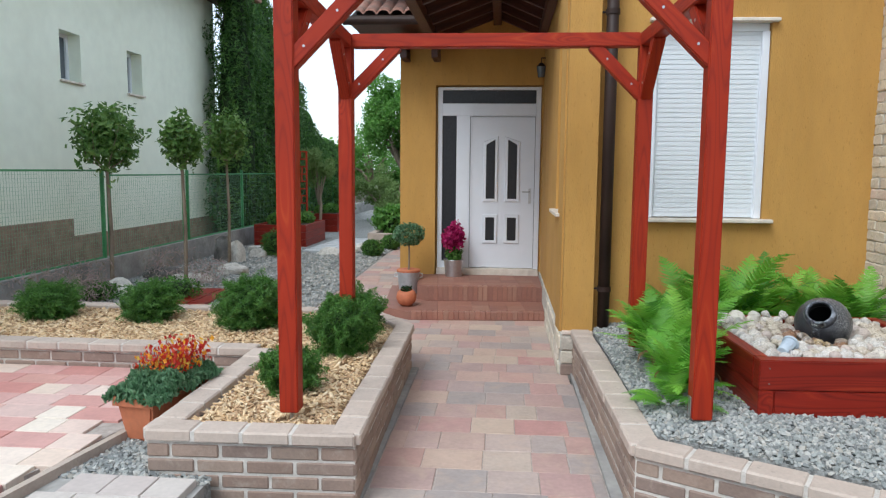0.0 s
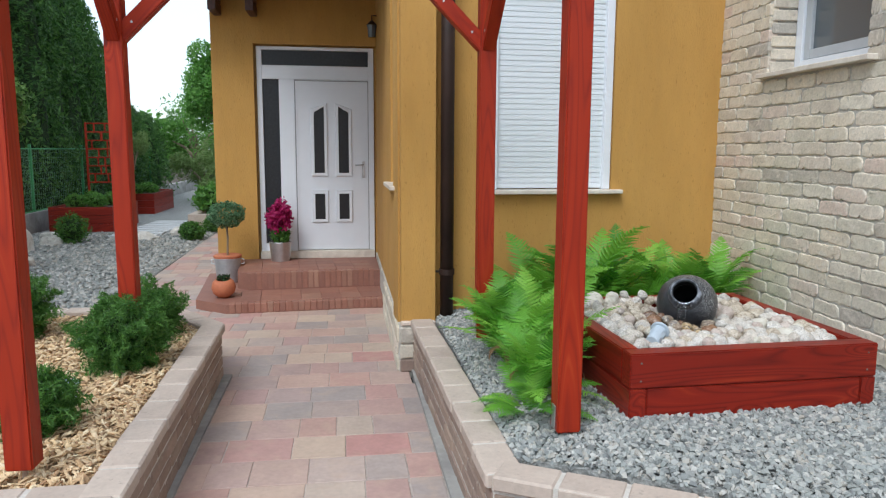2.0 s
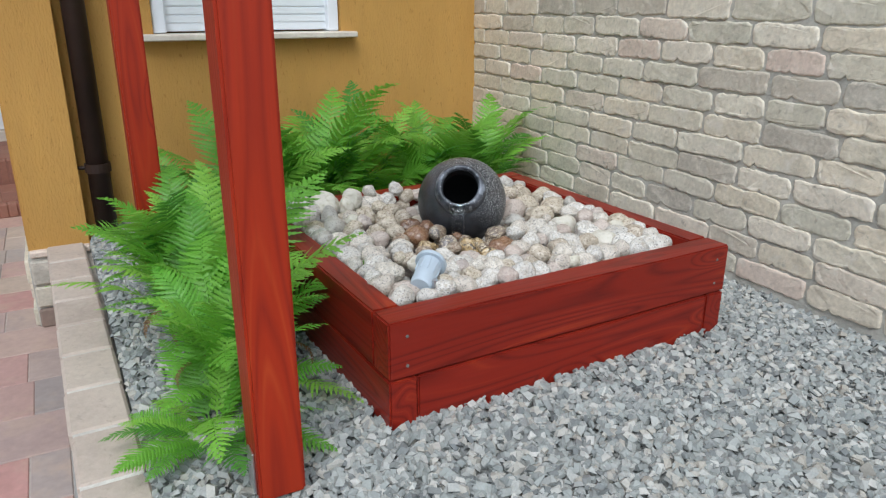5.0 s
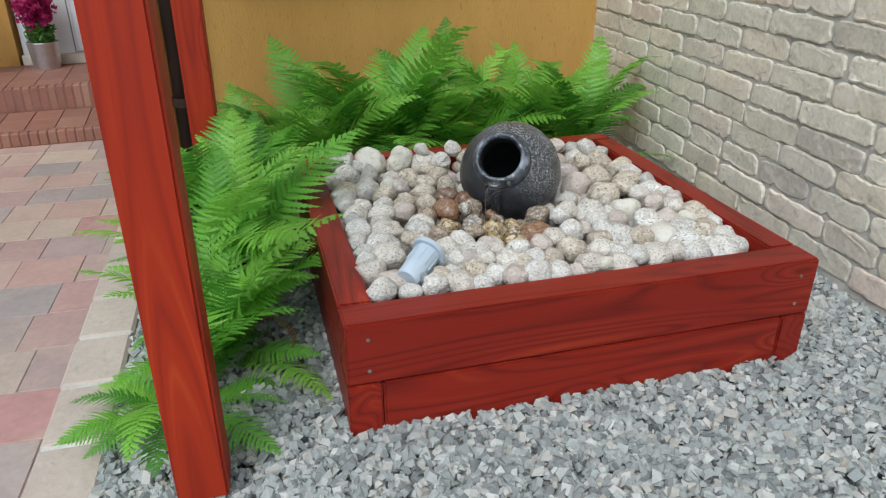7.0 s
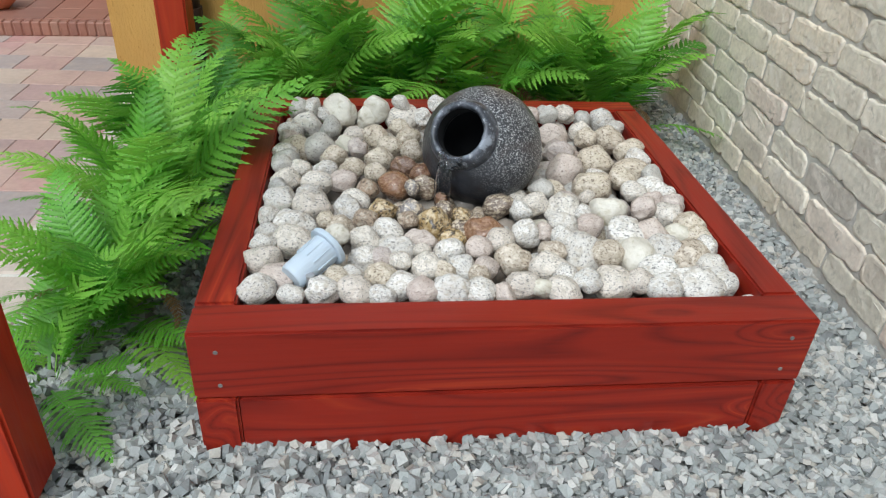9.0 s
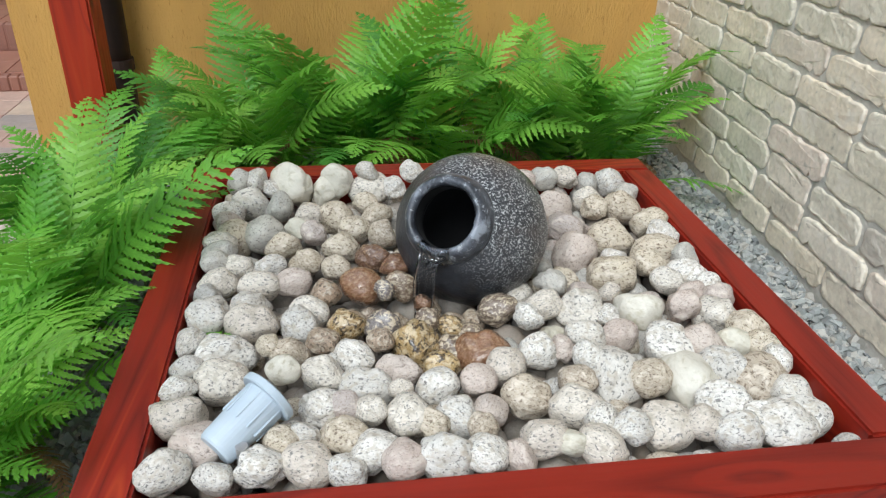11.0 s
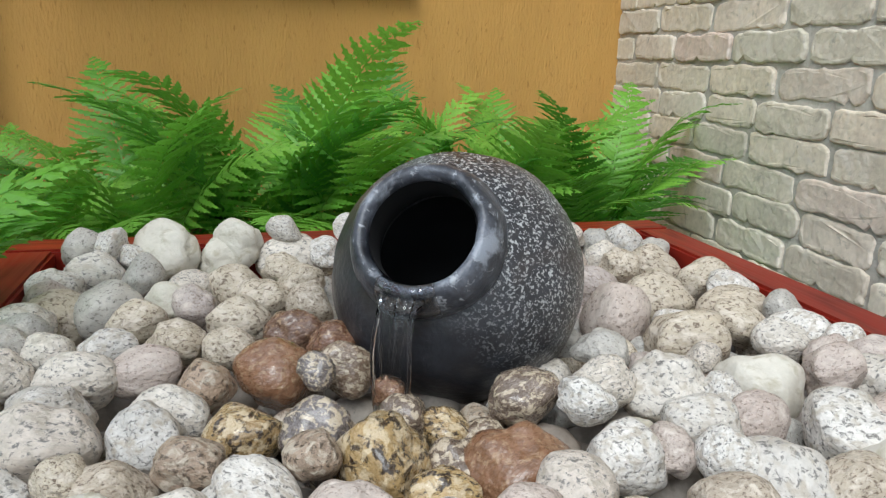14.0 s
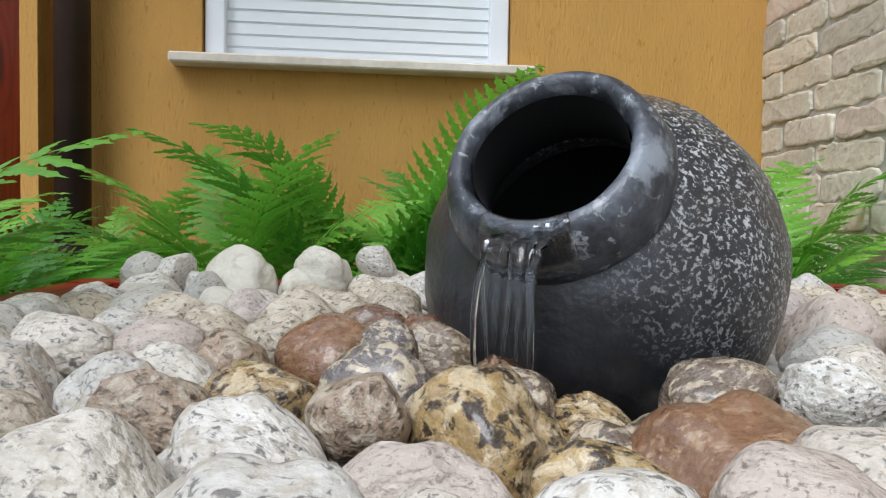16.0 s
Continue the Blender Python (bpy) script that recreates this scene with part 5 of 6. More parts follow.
# ---- ferns ----
def frond_mesh(length, rise, droop, wide, seed, curl=0.0):
    """One arching frond: a midrib with long narrow leaflets set apart like a comb, each cut into small teeth."""
    rng = random.Random(seed)
    bm = bmesh.new()
    n = 30
    pts, sway = [Vector((0, 0, 0))], rng.uniform(-0.25, 0.25)
    for i in range(n):
        f = i / n
        ang = rise - droop * f ** 1.5 - (curl * max(0, f - 0.72) * 4)
        pts.append(pts[-1] + Vector((math.cos(ang), sway * f * f, math.sin(ang))).normalized() * length / n)
    for i in range(n):
        a, b = pts[i], pts[i + 1]
        r = 0.0032 * (1 - i / n) + 0.0007
        q = [bm.verts.new(p + Vector((0, s * r, 0.0008))) for p, s in ((a, -1), (a, 1), (b, 1), (b, -1))]
        bm.faces.new(q)
    gap = length / n
    for i in range(5, n + 1):
        f = i / n
        prof = min(1.0, 0.22 + (f / 0.48) ** 1.15) if f < 0.48 else (1 - ((f - 0.48) / 0.53) ** 1.7)
        w = wide * max(0.05, min(1.0, prof)) * rng.uniform(0.93, 1.06) + 0.003
        t = (pts[i] - pts[i - 1]).normalized()
        up = Vector((-t.z, 0, t.x))
        for s in (-1, 1):
            lift = rng.uniform(-0.16, 0.22)
            d = (Vector((0, s, 0)) * 0.90 + t * (0.30 + 0.25 * f) + up * lift).normalized()
            across = d.cross(up).normalized() * s
            half = gap * 0.52
            m = max(4, int(w / 0.0072))
            base = pts[i] - t * gap * (0.5 if s > 0 else 0.2)
            rows = []
            for k in range(m + 1):
                g = k / m
                c = base + d * w * g + t * w * 0.16 * g * g - up * w * (0.26 * g * g - 0.05 * g)
                hw = half * (1 - g ** 2.2) * (0.55 if k % 2 else 1.0) if k < m else 0.0002
                sweep = d * (0.0032 if k % 2 == 0 else -0.0008)
                rows.append((bm.verts.new(c - across * hw + sweep - up * hw * 0.2), bm.verts.new(c), bm.verts.new(c + across * hw + sweep - up * hw * 0.2)))
            for a, b in zip(rows, rows[1:]):
                bm.faces.new((a[0], a[1], b[1], b[0]))
                bm.faces.new((a[1], a[2], b[2], b[1]))
    me = bpy.data.meshes.new("frond")
    bm.to_mesh(me)
    bm.free()
    me.materials.append(FERN)
    return me


FRONDS = [frond_mesh(0.62, 1.30, 1.30, 0.110, 1), frond_mesh(0.70, 1.38, 1.15, 0.118, 2), frond_mesh(0.56, 1.15, 1.45, 0.102, 3), frond_mesh(0.64, 1.12, 1.20, 0.115, 4),
          frond_mesh(0.72, 1.46, 0.85, 0.104, 5, 0.6), frond_mesh(0.66, 1.42, 1.5, 0.112, 7, 0.2), frond_mesh(0.5, 0.6, 0.9, 0.095, 6), frond_mesh(0.46, 0.45, 0.8, 0.09, 8)]
DEAD_FROND = frond_mesh(0.6, 0.7, 1.6, 0.07, 9, 0.8)
DEAD_FROND.materials.clear()
DEAD_FROND.materials.append(leaf_mat("withered_fern", [(0.20, 0.11, 0.05), (0.28, 0.17, 0.08)], 0.7))
frn = random.Random(33)


def fern(x, y, z, count, size, low=False):
    f = thing("fern", (x, y, z), "bright green fern with arching feathery fronds on grey gravel", "fern", "ferns by the house wall")
    for k in range(count):
        az = 360 * k / count + frn.uniform(-16, 16)
        me = FRONDS[frn.choice((0, 1, 2, 3, 4, 5, 0, 1, 5, 6)) if not low else frn.choice((2, 6, 7))]
        s = size * frn.uniform(0.74, 1.08)
        if math.cos(radians(az)) < -0.2 and x < 1.45:
            s *= 0.72 if y > 5.2 else 0.80
        m = pose(0.02 * math.cos(radians(az)), 0.02 * math.sin(radians(az)), 0, 0, 0, az) @ pose(0, 0, 0, frn.uniform(-18, 18), frn.uniform(-10, 8), 0) @ Matrix.Diagonal((s, s, s, 1))
        o = new("frond", me)
        o.parent = f
        o.matrix_basis = m
    for k in range(2 if not low else 0):
        az = frn.uniform(-150, -30)
        s = size * frn.uniform(0.45, 0.6)
        o = new("dry_frond", DEAD_FROND)
        o.parent = f
        o.matrix_basis = pose(0, 0, 0.12 * size, 0, 0, az) @ pose(0, 0, 0, frn.uniform(-40, 40), 0, 0) @ Matrix.Diagonal((s, s, s, 1))
        tagged(o, "dry brown withered frond")


for fx, fy, fc, fs, fl in ((1.14, 4.14, 26, 0.86, False), (1.14, 4.48, 28, 0.98, False), (1.14, 4.88, 26, 0.94, False), (1.04, 3.94, 18, 0.74, True), (1.28, 5.36, 22, 0.84, False), (1.52, 5.42, 20, 1.04, False),
                           (1.80, 5.45, 21, 1.16, False), (2.10, 5.46, 21, 1.18, False), (2.40, 5.42, 21, 1.12, False), (2.66, 5.38, 20, 0.96, False)):
    fern(fx, fy, 0.40, fc, fs, fl)

# ---- old brick facing ----
def worn_brick(length, seed):
    """A weathered brick: a ragged rounded outline with a domed, chipped face."""
    rng = random.Random(seed)
    bm = bmesh.new()
    high = 0.0775
    n_long, n_short = 18, 5
    outline = []
    for k in range(n_long):
        outline.append((-length / 2 + length * k / n_long, -high / 2))
    for k in range(n_short):
        outline.append((length / 2, -high / 2 + high * k / n_short))
    for k in range(n_long):
        outline.append((length / 2 - length * k / n_long, high / 2))
    for k in range(n_short):
        outline.append((-length / 2, high / 2 - high * k / n_short))
    ragged = []
    for y, z in outline:
        d = 0.0062 * noise.noise(Vector((y * 16, z * 26, seed * 3.1))) + 0.004 * noise.noise(Vector((y * 90, z * 90, seed * 1.7)))
        cut = max(0.0, abs(y) / (length / 2) - 0.86) * max(0.0, abs(z) / (high / 2) - 0.5) * 0.75
        ragged.append((y * (1 - cut * 0.6) + d * (1 if y > 0 else -1), z * (1 - cut * 4) + d * 1.1 * (1 if z > 0 else -1)))
    if rng.random() < 0.5:
        j = rng.randrange(2, n_long - 2)
        y, z = ragged[j]
        ragged[j] = (y, z + rng.uniform(0.007, 0.014))
    rings = []
    for x, inset in ((0.03, 0.0), (-0.0258, 0.0), (-0.0286, 0.0016), (-0.0300, 0.0042), (-0.0305, 0.0085)):
        ring = []
        for y, z in ragged:
            ring.append(bm.verts.new((x + 0.003 * noise.noise(Vector((y * 30, z * 30, seed))), y - inset * (1 if y > 0 else -1) * min(1, abs(y) / 0.03), z - inset * (1 if z > 0 else -1) * min(1, abs(z) / 0.02))))
        rings.append(ring)
    m = len(ragged)
    for p, q in zip(rings, rings[1:]):
        for k in range(m):
            bm.faces.new((p[k], p[(k + 1) % m], q[(k + 1) % m], q[k]))
    bm.faces.new(rings[-1])
    bmesh.ops.recalc_face_normals(bm, faces=bm.faces)
    me = bpy.data.meshes.new("brick")
    bm.to_mesh(me)
    bm.free()
    me.materials.append(OLD_BRICK)
    return me


LENGTHS = (0.292, 0.262, 0.318, 0.145, 0.225)
OLD = [[worn_brick(L, 10 * i + j) for j in range(7)] for i, L in enumerate(LENGTHS)]
brn = random.Random(4)
far_bricks = []
for r in range(-11, 31):
    z = 1.389 + (r + 0.5) * 0.0842
    y = 6.12 - (0.0 if r % 2 else 0.15) + brn.uniform(-0.02, 0.02)
    if not r % 2:
        cells = [(6.12 - 0.07, 3)]
    else:
        cells = []
    while y > 1.2:
        i = brn.choice((0, 0, 0, 1, 1, 2, 4))
        ln = LENGTHS[i]
        cells.append((y - ln / 2 - 0.006, i))
        y -= ln + 0.012
    for cy, i in cells:
        half = LENGTHS[i] / 2
        fit = 1.0
        if 2.06 < z < 3.02 and cy + half > 4.49 and cy - half < 5.46:
            lo, hi = (5.464, cy + half) if cy + half > 5.464 else (cy - half, 4.486)
            if hi - lo < 0.035:
                continue
            cy, fit = (lo + hi) / 2, (hi - lo) / (2 * half)
        m = pose(3.076 + brn.uniform(-0.004, 0.003), cy, z + 0.010 * noise.noise(Vector((cy * 1.1, r * 0.35, 0.5))) + brn.uniform(-0.003, 0.003), brn.uniform(-1.4, 1.4), 0, brn.uniform(-0.7, 0.7)) @ Matrix.Diagonal((1, fit, 1, 1))
        me = OLD[i][brn.randrange(7)]
        if cy > 3.0 and z < 2.75:
            o = new("brick", me)
            o.parent = wall_brick
            o.matrix_basis = m
        else:
            far_bricks.append((me, m))
bm = bmesh.new()
for me, m in far_bricks:
    tmp = me.copy()
    tmp.transform(m)
    bm.from_mesh(tmp)
    bpy.data.meshes.remove(tmp)
FAR_BRICK = mat("old_brick_beyond", [(0.59, 0.53, 0.41), (0.63, 0.56, 0.44), (0.52, 0.49, 0.40), (0.66, 0.60, 0.49), (0.61, 0.47, 0.39), (0.56, 0.52, 0.43)], rnd="island",
                scale=9, spread=0.2, rough=0.95, bump=0.75, bscale=55, bdist=0.006)
tagged(part("brick_rest", bm, FAR_BRICK, wall_brick), "further old yellow-grey bricks", kind="stuff")

# reveal of the brick window
for k in range(12):
    piece("reveal_brick", 0.17, 0.02, 0.070, OLD_BRICK, wall_brick, (3.15, 5.462, 2.15 + k * 0.0842), 0.006)

# stones of the side plinth
y = 5.88
prn = random.Random(14)
for row, (z0, z1) in enumerate(((0.0, 0.09), (0.10, 0.20), (0.21, 0.325))):
    y = 5.87 + (0.1 if row % 2 else 0)
    while y < 7.68:
        w = prn.uniform(0.16, 0.30)
        piece("plinth_stone", 0.03, w - 0.012, z1 - z0, OLD_BRICK, plinth_side, (0.597, y + w / 2, (z0 + z1) / 2), 0.008)
        y += w
for x, z0, z1 in ((0.66, 0.0, 0.09), (0.66, 0.10, 0.20), (0.66, 0.21, 0.325)):
    piece("plinth_stone", 0.11, 0.03, z1 - z0, BED_BRICK if z0 < 0.1 else OLD_BRICK, plinth_side, (x, 5.857, (z0 + z1) / 2), 0.008)
piece("plinth_ledge", 0.25, 0.05, 0.03, OLD_BRICK, plinth_side, (0.735, 5.87, 0.355), 0.006)

# ---- wood chips ----
mp_ = scatter([(-0.755, 3.5), (-1.49, 3.49), (-1.49, 5.12), (-5.3, 5.14), (-5.3, 6.34), (-1.12, 6.36), (-0.79, 5.86)], 21000, NR)
n = len(mp_)
cc = np.column_stack([mp_, 0.345 + NR.uniform(-0.008, 0.018, n)])
ss = NR.uniform(0.5, 1.3, (n, 1)) * np.array([[0.0185, 0.0062, 0.0026]]) * NR.uniform(0.7, 1.4, (n, 3))
tagged(chips("wood_chips", cc, ss, MULCH, NR, 0.75, 0.3), "pale yellow wood chip mulch in the raised bed", "mulch", kind="stuff")


# ---- clipped yew shrubs ----
def ball_points(n, rx, ry, rz, rng, rough=0.16, inner=0.72, lobes=3.2, seed=0.0):
    d = rng.normal(0, 1, (n, 3))
    d /= np.linalg.norm(d, axis=1)[:, None]
    r = np.array([1 + rough * noise.noise(Vector(p) * lobes + Vector((seed, seed * 2, 0))) * 1.6 for p in d])
    r *= inner + (1 - inner) * rng.uniform(0, 1, n) ** 0.5
    return d * r[:, None] * np.array([[rx, ry, rz]]), d


def shrub(name, x, y, z, rx, rz, count, label, material=YEW, ln=0.045, wd=0.009, rough=0.22, category="shrub", group="", lean=0.7, inner=0.66):
    s = thing(name, (x, y, z), label, category, group)
    p, d = ball_points(count, rx, rx, rz, NR, rough, inner, 4.0, x * 3 + y)
    p[:, 2] += rz * 0.88
    k = p[:, 2] > 0.0
    leaves("foliage", p[k], d[k] * 0.25 + np.array([[0, 0, 0.2]]), ln, wd, material, NR, s, 0.1, None, "", lean)
    # Solid core whose near-black colour stands for shade between the leaves.
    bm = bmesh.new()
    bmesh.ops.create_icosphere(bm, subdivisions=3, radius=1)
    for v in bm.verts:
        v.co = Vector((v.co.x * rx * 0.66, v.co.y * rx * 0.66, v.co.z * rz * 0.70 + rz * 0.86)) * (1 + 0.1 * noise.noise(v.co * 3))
    part("inner_core", bm, INNER, s, "solid core, near-black for the shade inside foliage")
    part("stem", tube([(0, 0, -0.03), (0, 0, rz * 0.6)], 0.012), BARK, s)
    return s


# Near-black green: shade deep in the foliage painted into the cores.
INNER = mat("near_black_green", [(0.012, 0.03, 0.008), (0.03, 0.06, 0.015)], scale=20, spread=0.4, rough=1, bump=1, bscale=30, bdist=0.02)
for x, y, rx, rz in ((-3.86, 5.93, 0.235, 0.165), (-2.93, 5.92, 0.225, 0.175), (-1.98, 5.78, 0.265, 0.225), (-1.04, 5.04, 0.225, 0.215), (-1.15, 4.13, 0.175, 0.145), (-1.07, 5.72, 0.21, 0.19)):
    shrub("yew_shrub", x, y, 0.345, rx, rz, int(190000 * rx * rz * 2), "small bushy green yew growing in pale wood chips", YEW, 0.040, 0.0064, 0.42, "shrub", "shrubs in the raised bed")

disc = thing("ground_light", (-1.155, 4.55, 0.34), "small white round ground light in the wood chips", "lamp")
part("ring", lathe([(0.036, 0.0), (0.036, 0.07), (0.045, 0.075), (0.047, 0.085), (0.043, 0.092), (0.030, 0.092), (0.028, 0.082), (0.001, 0.082)], 28), GREY_PLASTIC, disc)

# ---- flower trough on the gravel strip ----
TROUGH = pose(-1.845, 3.98, 0.153, 0, 0, 82) @ Matrix.Diagonal((0.80, 1.08, 1.45, 1))
tr = thing("flower_trough", TROUGH, "terracotta plastic trough with red and yellow flowers", "planter")
bm = bmesh.new()
lower = [bm.verts.new((sx * 0.33, sy * 0.075, 0)) for sx, sy in ((-1, -1), (1, -1), (1, 1), (-1, 1))]
upper = [bm.verts.new((sx * 0.38, sy * 0.105, 0.17)) for sx, sy in ((-1, -1), (1, -1), (1, 1), (-1, 1))]
for i in range(4):
    bm.faces.new((lower[i], lower[(i + 1) % 4], upper[(i + 1) % 4], upper[i]))
bm.faces.new(lower)
bm.faces.new(upper)
bmesh.ops.bevel(bm, geom=bm.edges[:], offset=0.012, segments=2, affect="EDGES")
part("tub", bm, TERRACOTTA, tr)
bm = bmesh.new()
for x0, x1, y0, y1 in ((-0.392, 0.392, -0.117, -0.097), (-0.392, 0.392, 0.097, 0.117), (-0.392, -0.372, -0.097, 0.097), (0.372, 0.392, -0.097, 0.097)):
    bmesh.ops.create_cube(bm, size=1, matrix=Matrix.Translation(((x0 + x1) / 2, (y0 + y1) / 2, 0.165)) @ Matrix.Diagonal((x1 - x0, y1 - y0, 0.035, 1)))
part("rim", bm, TERRACOTTA, tr)
p = NR.uniform((-0.42, -0.16, 0.0), (0.42, 0.16, 1.0), (4600, 3))
crest = np.array([0.085 + 0.05 * noise.noise(Vector((x * 7, y * 9, 0.4))) - 1.6 * y * y - 0.22 * x * x for x, y, _ in p])
p[:, 2] = 0.165 + np.maximum(0.02, crest) * p[:, 2] ** 0.6
leaves("foliage", p, np.tile([[0, 0, 0.6]], (len(p), 1)), 0.040, 0.022, BLUE_GREEN, NR, tr, 0.2, None, "", 0.8)
p = NR.uniform((-0.16, -0.12, 0.24), (0.38, 0.12, 0.36), (620, 3))
p[:, 2] = 0.23 + (p[:, 2] - 0.24) * (0.4 + 0.6 * NR.uniform(0, 1, len(p)))
leaves("red_blossom", p[:430], np.tile([[0, -0.4, 0.6]], (430, 1)), 0.026, 0.022, FLOWER_RED, NR, tr, 0.15, None, "red blossoms", 0.7)
leaves("yellow_blossom", p[430:], np.tile([[0, -0.4, 0.6]], (len(p) - 430, 1)), 0.026, 0.024, FLOWER_YELLOW, NR, tr, 0.15, None, "yellow and orange blossoms", 0.7)
gravel("crushed_stone_strip", [(-2.04, 3.22), (-1.30, 3.22), (-1.30, 3.30), (-1.66, 3.32), (-1.66, 4.94), (-1.76, 4.94)], 2400, 0.155, 0.014, "strip of grey crushed stone beside the patio")
strip = prism("gravel_strip", [(-2.05, 3.215), (-1.30, 3.215), (-1.30, 3.30), (-1.63, 3.32), (-1.63, 4.96), (-1.76, 4.96)], -0.1, 0.15, GRAVEL_BED)
tagged(strip, "gravel strip between patio and raised bed", "gravel", kind="structure")
slab = prism("patio_step", [(-2.9, 1.2), (-1.29, 1.2), (-1.29, 3.20), (-2.05, 3.21)], -0.1, 0.16, CONCRETE)
tagged(slab, "concrete edged step of cream pavers", "step", kind="structure")
pave(-2.14, -1.32, 1.56, 3.15, 0.198, 0.205, (0.2, 0.3), PALE_PAVER, slab, lambda x, y: x > -1.96 - (3.26 - y) * 0.147, 12)
edge = prism("patio_edge", [(-2.205, 2.3), (-2.165, 2.3), (-1.775, 4.96), (-1.815, 4.96)], 0.1, 0.212, CAP)
tagged(edge, "narrow pink edging of the patio", "kerb", kind="structure")
pave(-5.4, -1.8, 0.45, 4.96, 0.205, 0.215, (0.2, 0.32), PATIO, patio, lambda x, y: x < -2.15 + (y - 3.26) * 0.147, 15)

# ---- left garden ----
lawn = prism("garden_gravel", [(-5.5, 6.55), (-2.15, 6.55), (-2.2, 15.0), (-2.2, 30.0), (-5.5, 30.0)], -0.11, -0.005, GRAVEL_BED)
tagged(lawn, "bed of grey gravel beside the house path", "gravel", kind="structure")
gravel("crushed_stone_garden", [(-5.45, 7.2), (-2.2, 7.0), (-2.22, 15.0), (-5.45, 15.0)], 12000, 0.0, 0.024, "grey crushed stone in the side garden")

# concrete base and green mesh fence
base = boxes("fence_base", [(-5.78, -5.58, 4.0, 34.0, -0.12, 0.36)], CONCRETE)
tagged(base, "grey concrete base wall of the fence", "wall", kind="structure")
fence = thing("mesh_fence", (-5.68, 5.0, 0.34), "green steel mesh fence on a concrete base", "fence")
for y in (5.1, 7.5, 9.95, 10.12, 12.58, 12.75, 15.5, 18.2, 21.0, 24.0):
    part("post", block(0.05, 0.05, 1.33, 0.006), GREEN_PAINT, fence, at=(0, y - 5.0, 0.64))
bm = bmesh.new()
for y0, y1, top, pitch in ((5.1, 9.95, 1.29, 0.05), (10.12, 12.75, 1.22, 0.06), (12.75, 15.5, 1.22, 0.06), (15.5, 24.0, 1.22, 0.10)):
    k = y0
    while k < y1:
        bmesh.ops.create_cube(bm, size=1, matrix=Matrix.Translation((0, k - 5.0, top / 2)) @ Matrix.Diagonal((0.0022, 0.0022, top, 1)))
        k += pitch
    z = 0.04
    while z < top:
        bmesh.ops.create_cube(bm, size=1, matrix=Matrix.Translation((0, (y0 + y1) / 2 - 5.0, z)) @ Matrix.Diagonal((0.0022, y1 - y0, 0.0022, 1)))
        z += pitch
part("wire_mesh", bm, mat("pale_green_wire", [(0.22, 0.44, 0.27), (0.28, 0.50, 0.32)], scale=3, spread=0.1, rough=0.5, bump=0), fence)
for y0, y1, top in ((5.1, 9.95, 1.29), (10.12, 12.75, 1.22), (12.75, 15.5, 1.22), (15.5, 24.0, 1.22)):
    for z in (0.03, top):
        part("rail", block(0.025, y1 - y0, 0.025, 0.004), GREEN_PAINT, fence, at=(0, (y0 + y1) / 2 - 5.0, z))

# neighbouring house
PLINTH_BRICK = mat("brown_plinth_brick", [(0.28, 0.19, 0.14), (0.36, 0.26, 0.19)], scale=5, spread=0.25, rough=0.95, bump=0.4, bscale=30, stain=((0.30, 0.24, 0.19), 9, 0.55, 0.75))
house = thing("neighbour_house", (-7.1, 12.0, 0.0), "pale green rendered house with two small windows and a brick plinth", "house")
bm = bmesh.new()
HX = 0.0
WINDOWS = ((11.32 - 12, 11.90 - 12, 3.10, 3.90), (13.42 - 12, 13.98 - 12, 3.10, 3.90))
ys = [-12.0, WINDOWS[0][0], WINDOWS[0][1], WINDOWS[1][0], WINDOWS[1][1], 5.6]
zs = [0.0, 3.10, 3.90, 5.74]
open_cells = {(1, 1), (3, 1)}
grid = {(i, j, k): bm.verts.new((x, y, z)) for i, y in enumerate(ys) for j, z in enumerate(zs) for k, x in enumerate((0.0, -0.3))}
for i in range(5):
    for j in range(3):
        if (i, j) in open_cells:
            for a, b in (((i, j), (i + 1, j)), ((i + 1, j), (i + 1, j + 1)), ((i + 1, j + 1), (i, j + 1)), ((i, j + 1), (i, j))):
                bm.faces.new((grid[(*a, 0)], grid[(*b, 0)], grid[(*b, 1)], grid[(*a, 1)]))
            continue
        for k in (0, 1):
            bm.faces.new((grid[(i, j, k)], grid[(i + 1, j, k)], grid[(i + 1, j + 1, k)], grid[(i, j + 1, k)]))
for i in range(5):
    for j in (0, 3):
        bm.faces.new((grid[(i, j, 0)], grid[(i + 1, j, 0)], grid[(i + 1, j, 1)], grid[(i, j, 1)]))
for j in range(3):
    for i in (0, 5):
        bm.faces.new((grid[(i, j, 0)], grid[(i, j + 1, 0)], grid[(i, j + 1, 1)], grid[(i, j, 1)]))
part("gable_wall", block(8.0, 0.3, 5.74, 0), PALE_GREEN, house, at=(-4.305, 5.45, 2.87))
part("wall", bm, PALE_GREEN, house)
for y0, y1, z0, z1 in WINDOWS:
    w = part("window", block(0.012, y1 - y0, z1 - z0, 0), PANE, house, "dark glass pane", at=(-0.26, (y0 + y1) / 2, (z0 + z1) / 2))
    for a, b, c, d in ((y0, y0 + 0.06, z0, z1), (y1 - 0.06, y1, z0, z1), (y0 + 0.06, y1 - 0.06, z0, z0 + 0.06), (y0 + 0.06, y1 - 0.06, z1 - 0.06, z1)):
        part("frame", block(0.05, b - a, d - c, 0.004), WHITE, w, at=(0.02, (a + b) / 2 - (y0 + y1) / 2, (c + d) / 2 - (z0 + z1) / 2))
    part("sill", block(0.34, y1 - y0 + 0.08, 0.035, 0.004), SILL, w, at=(0.14, 0, -(z1 - z0) / 2 - 0.02))
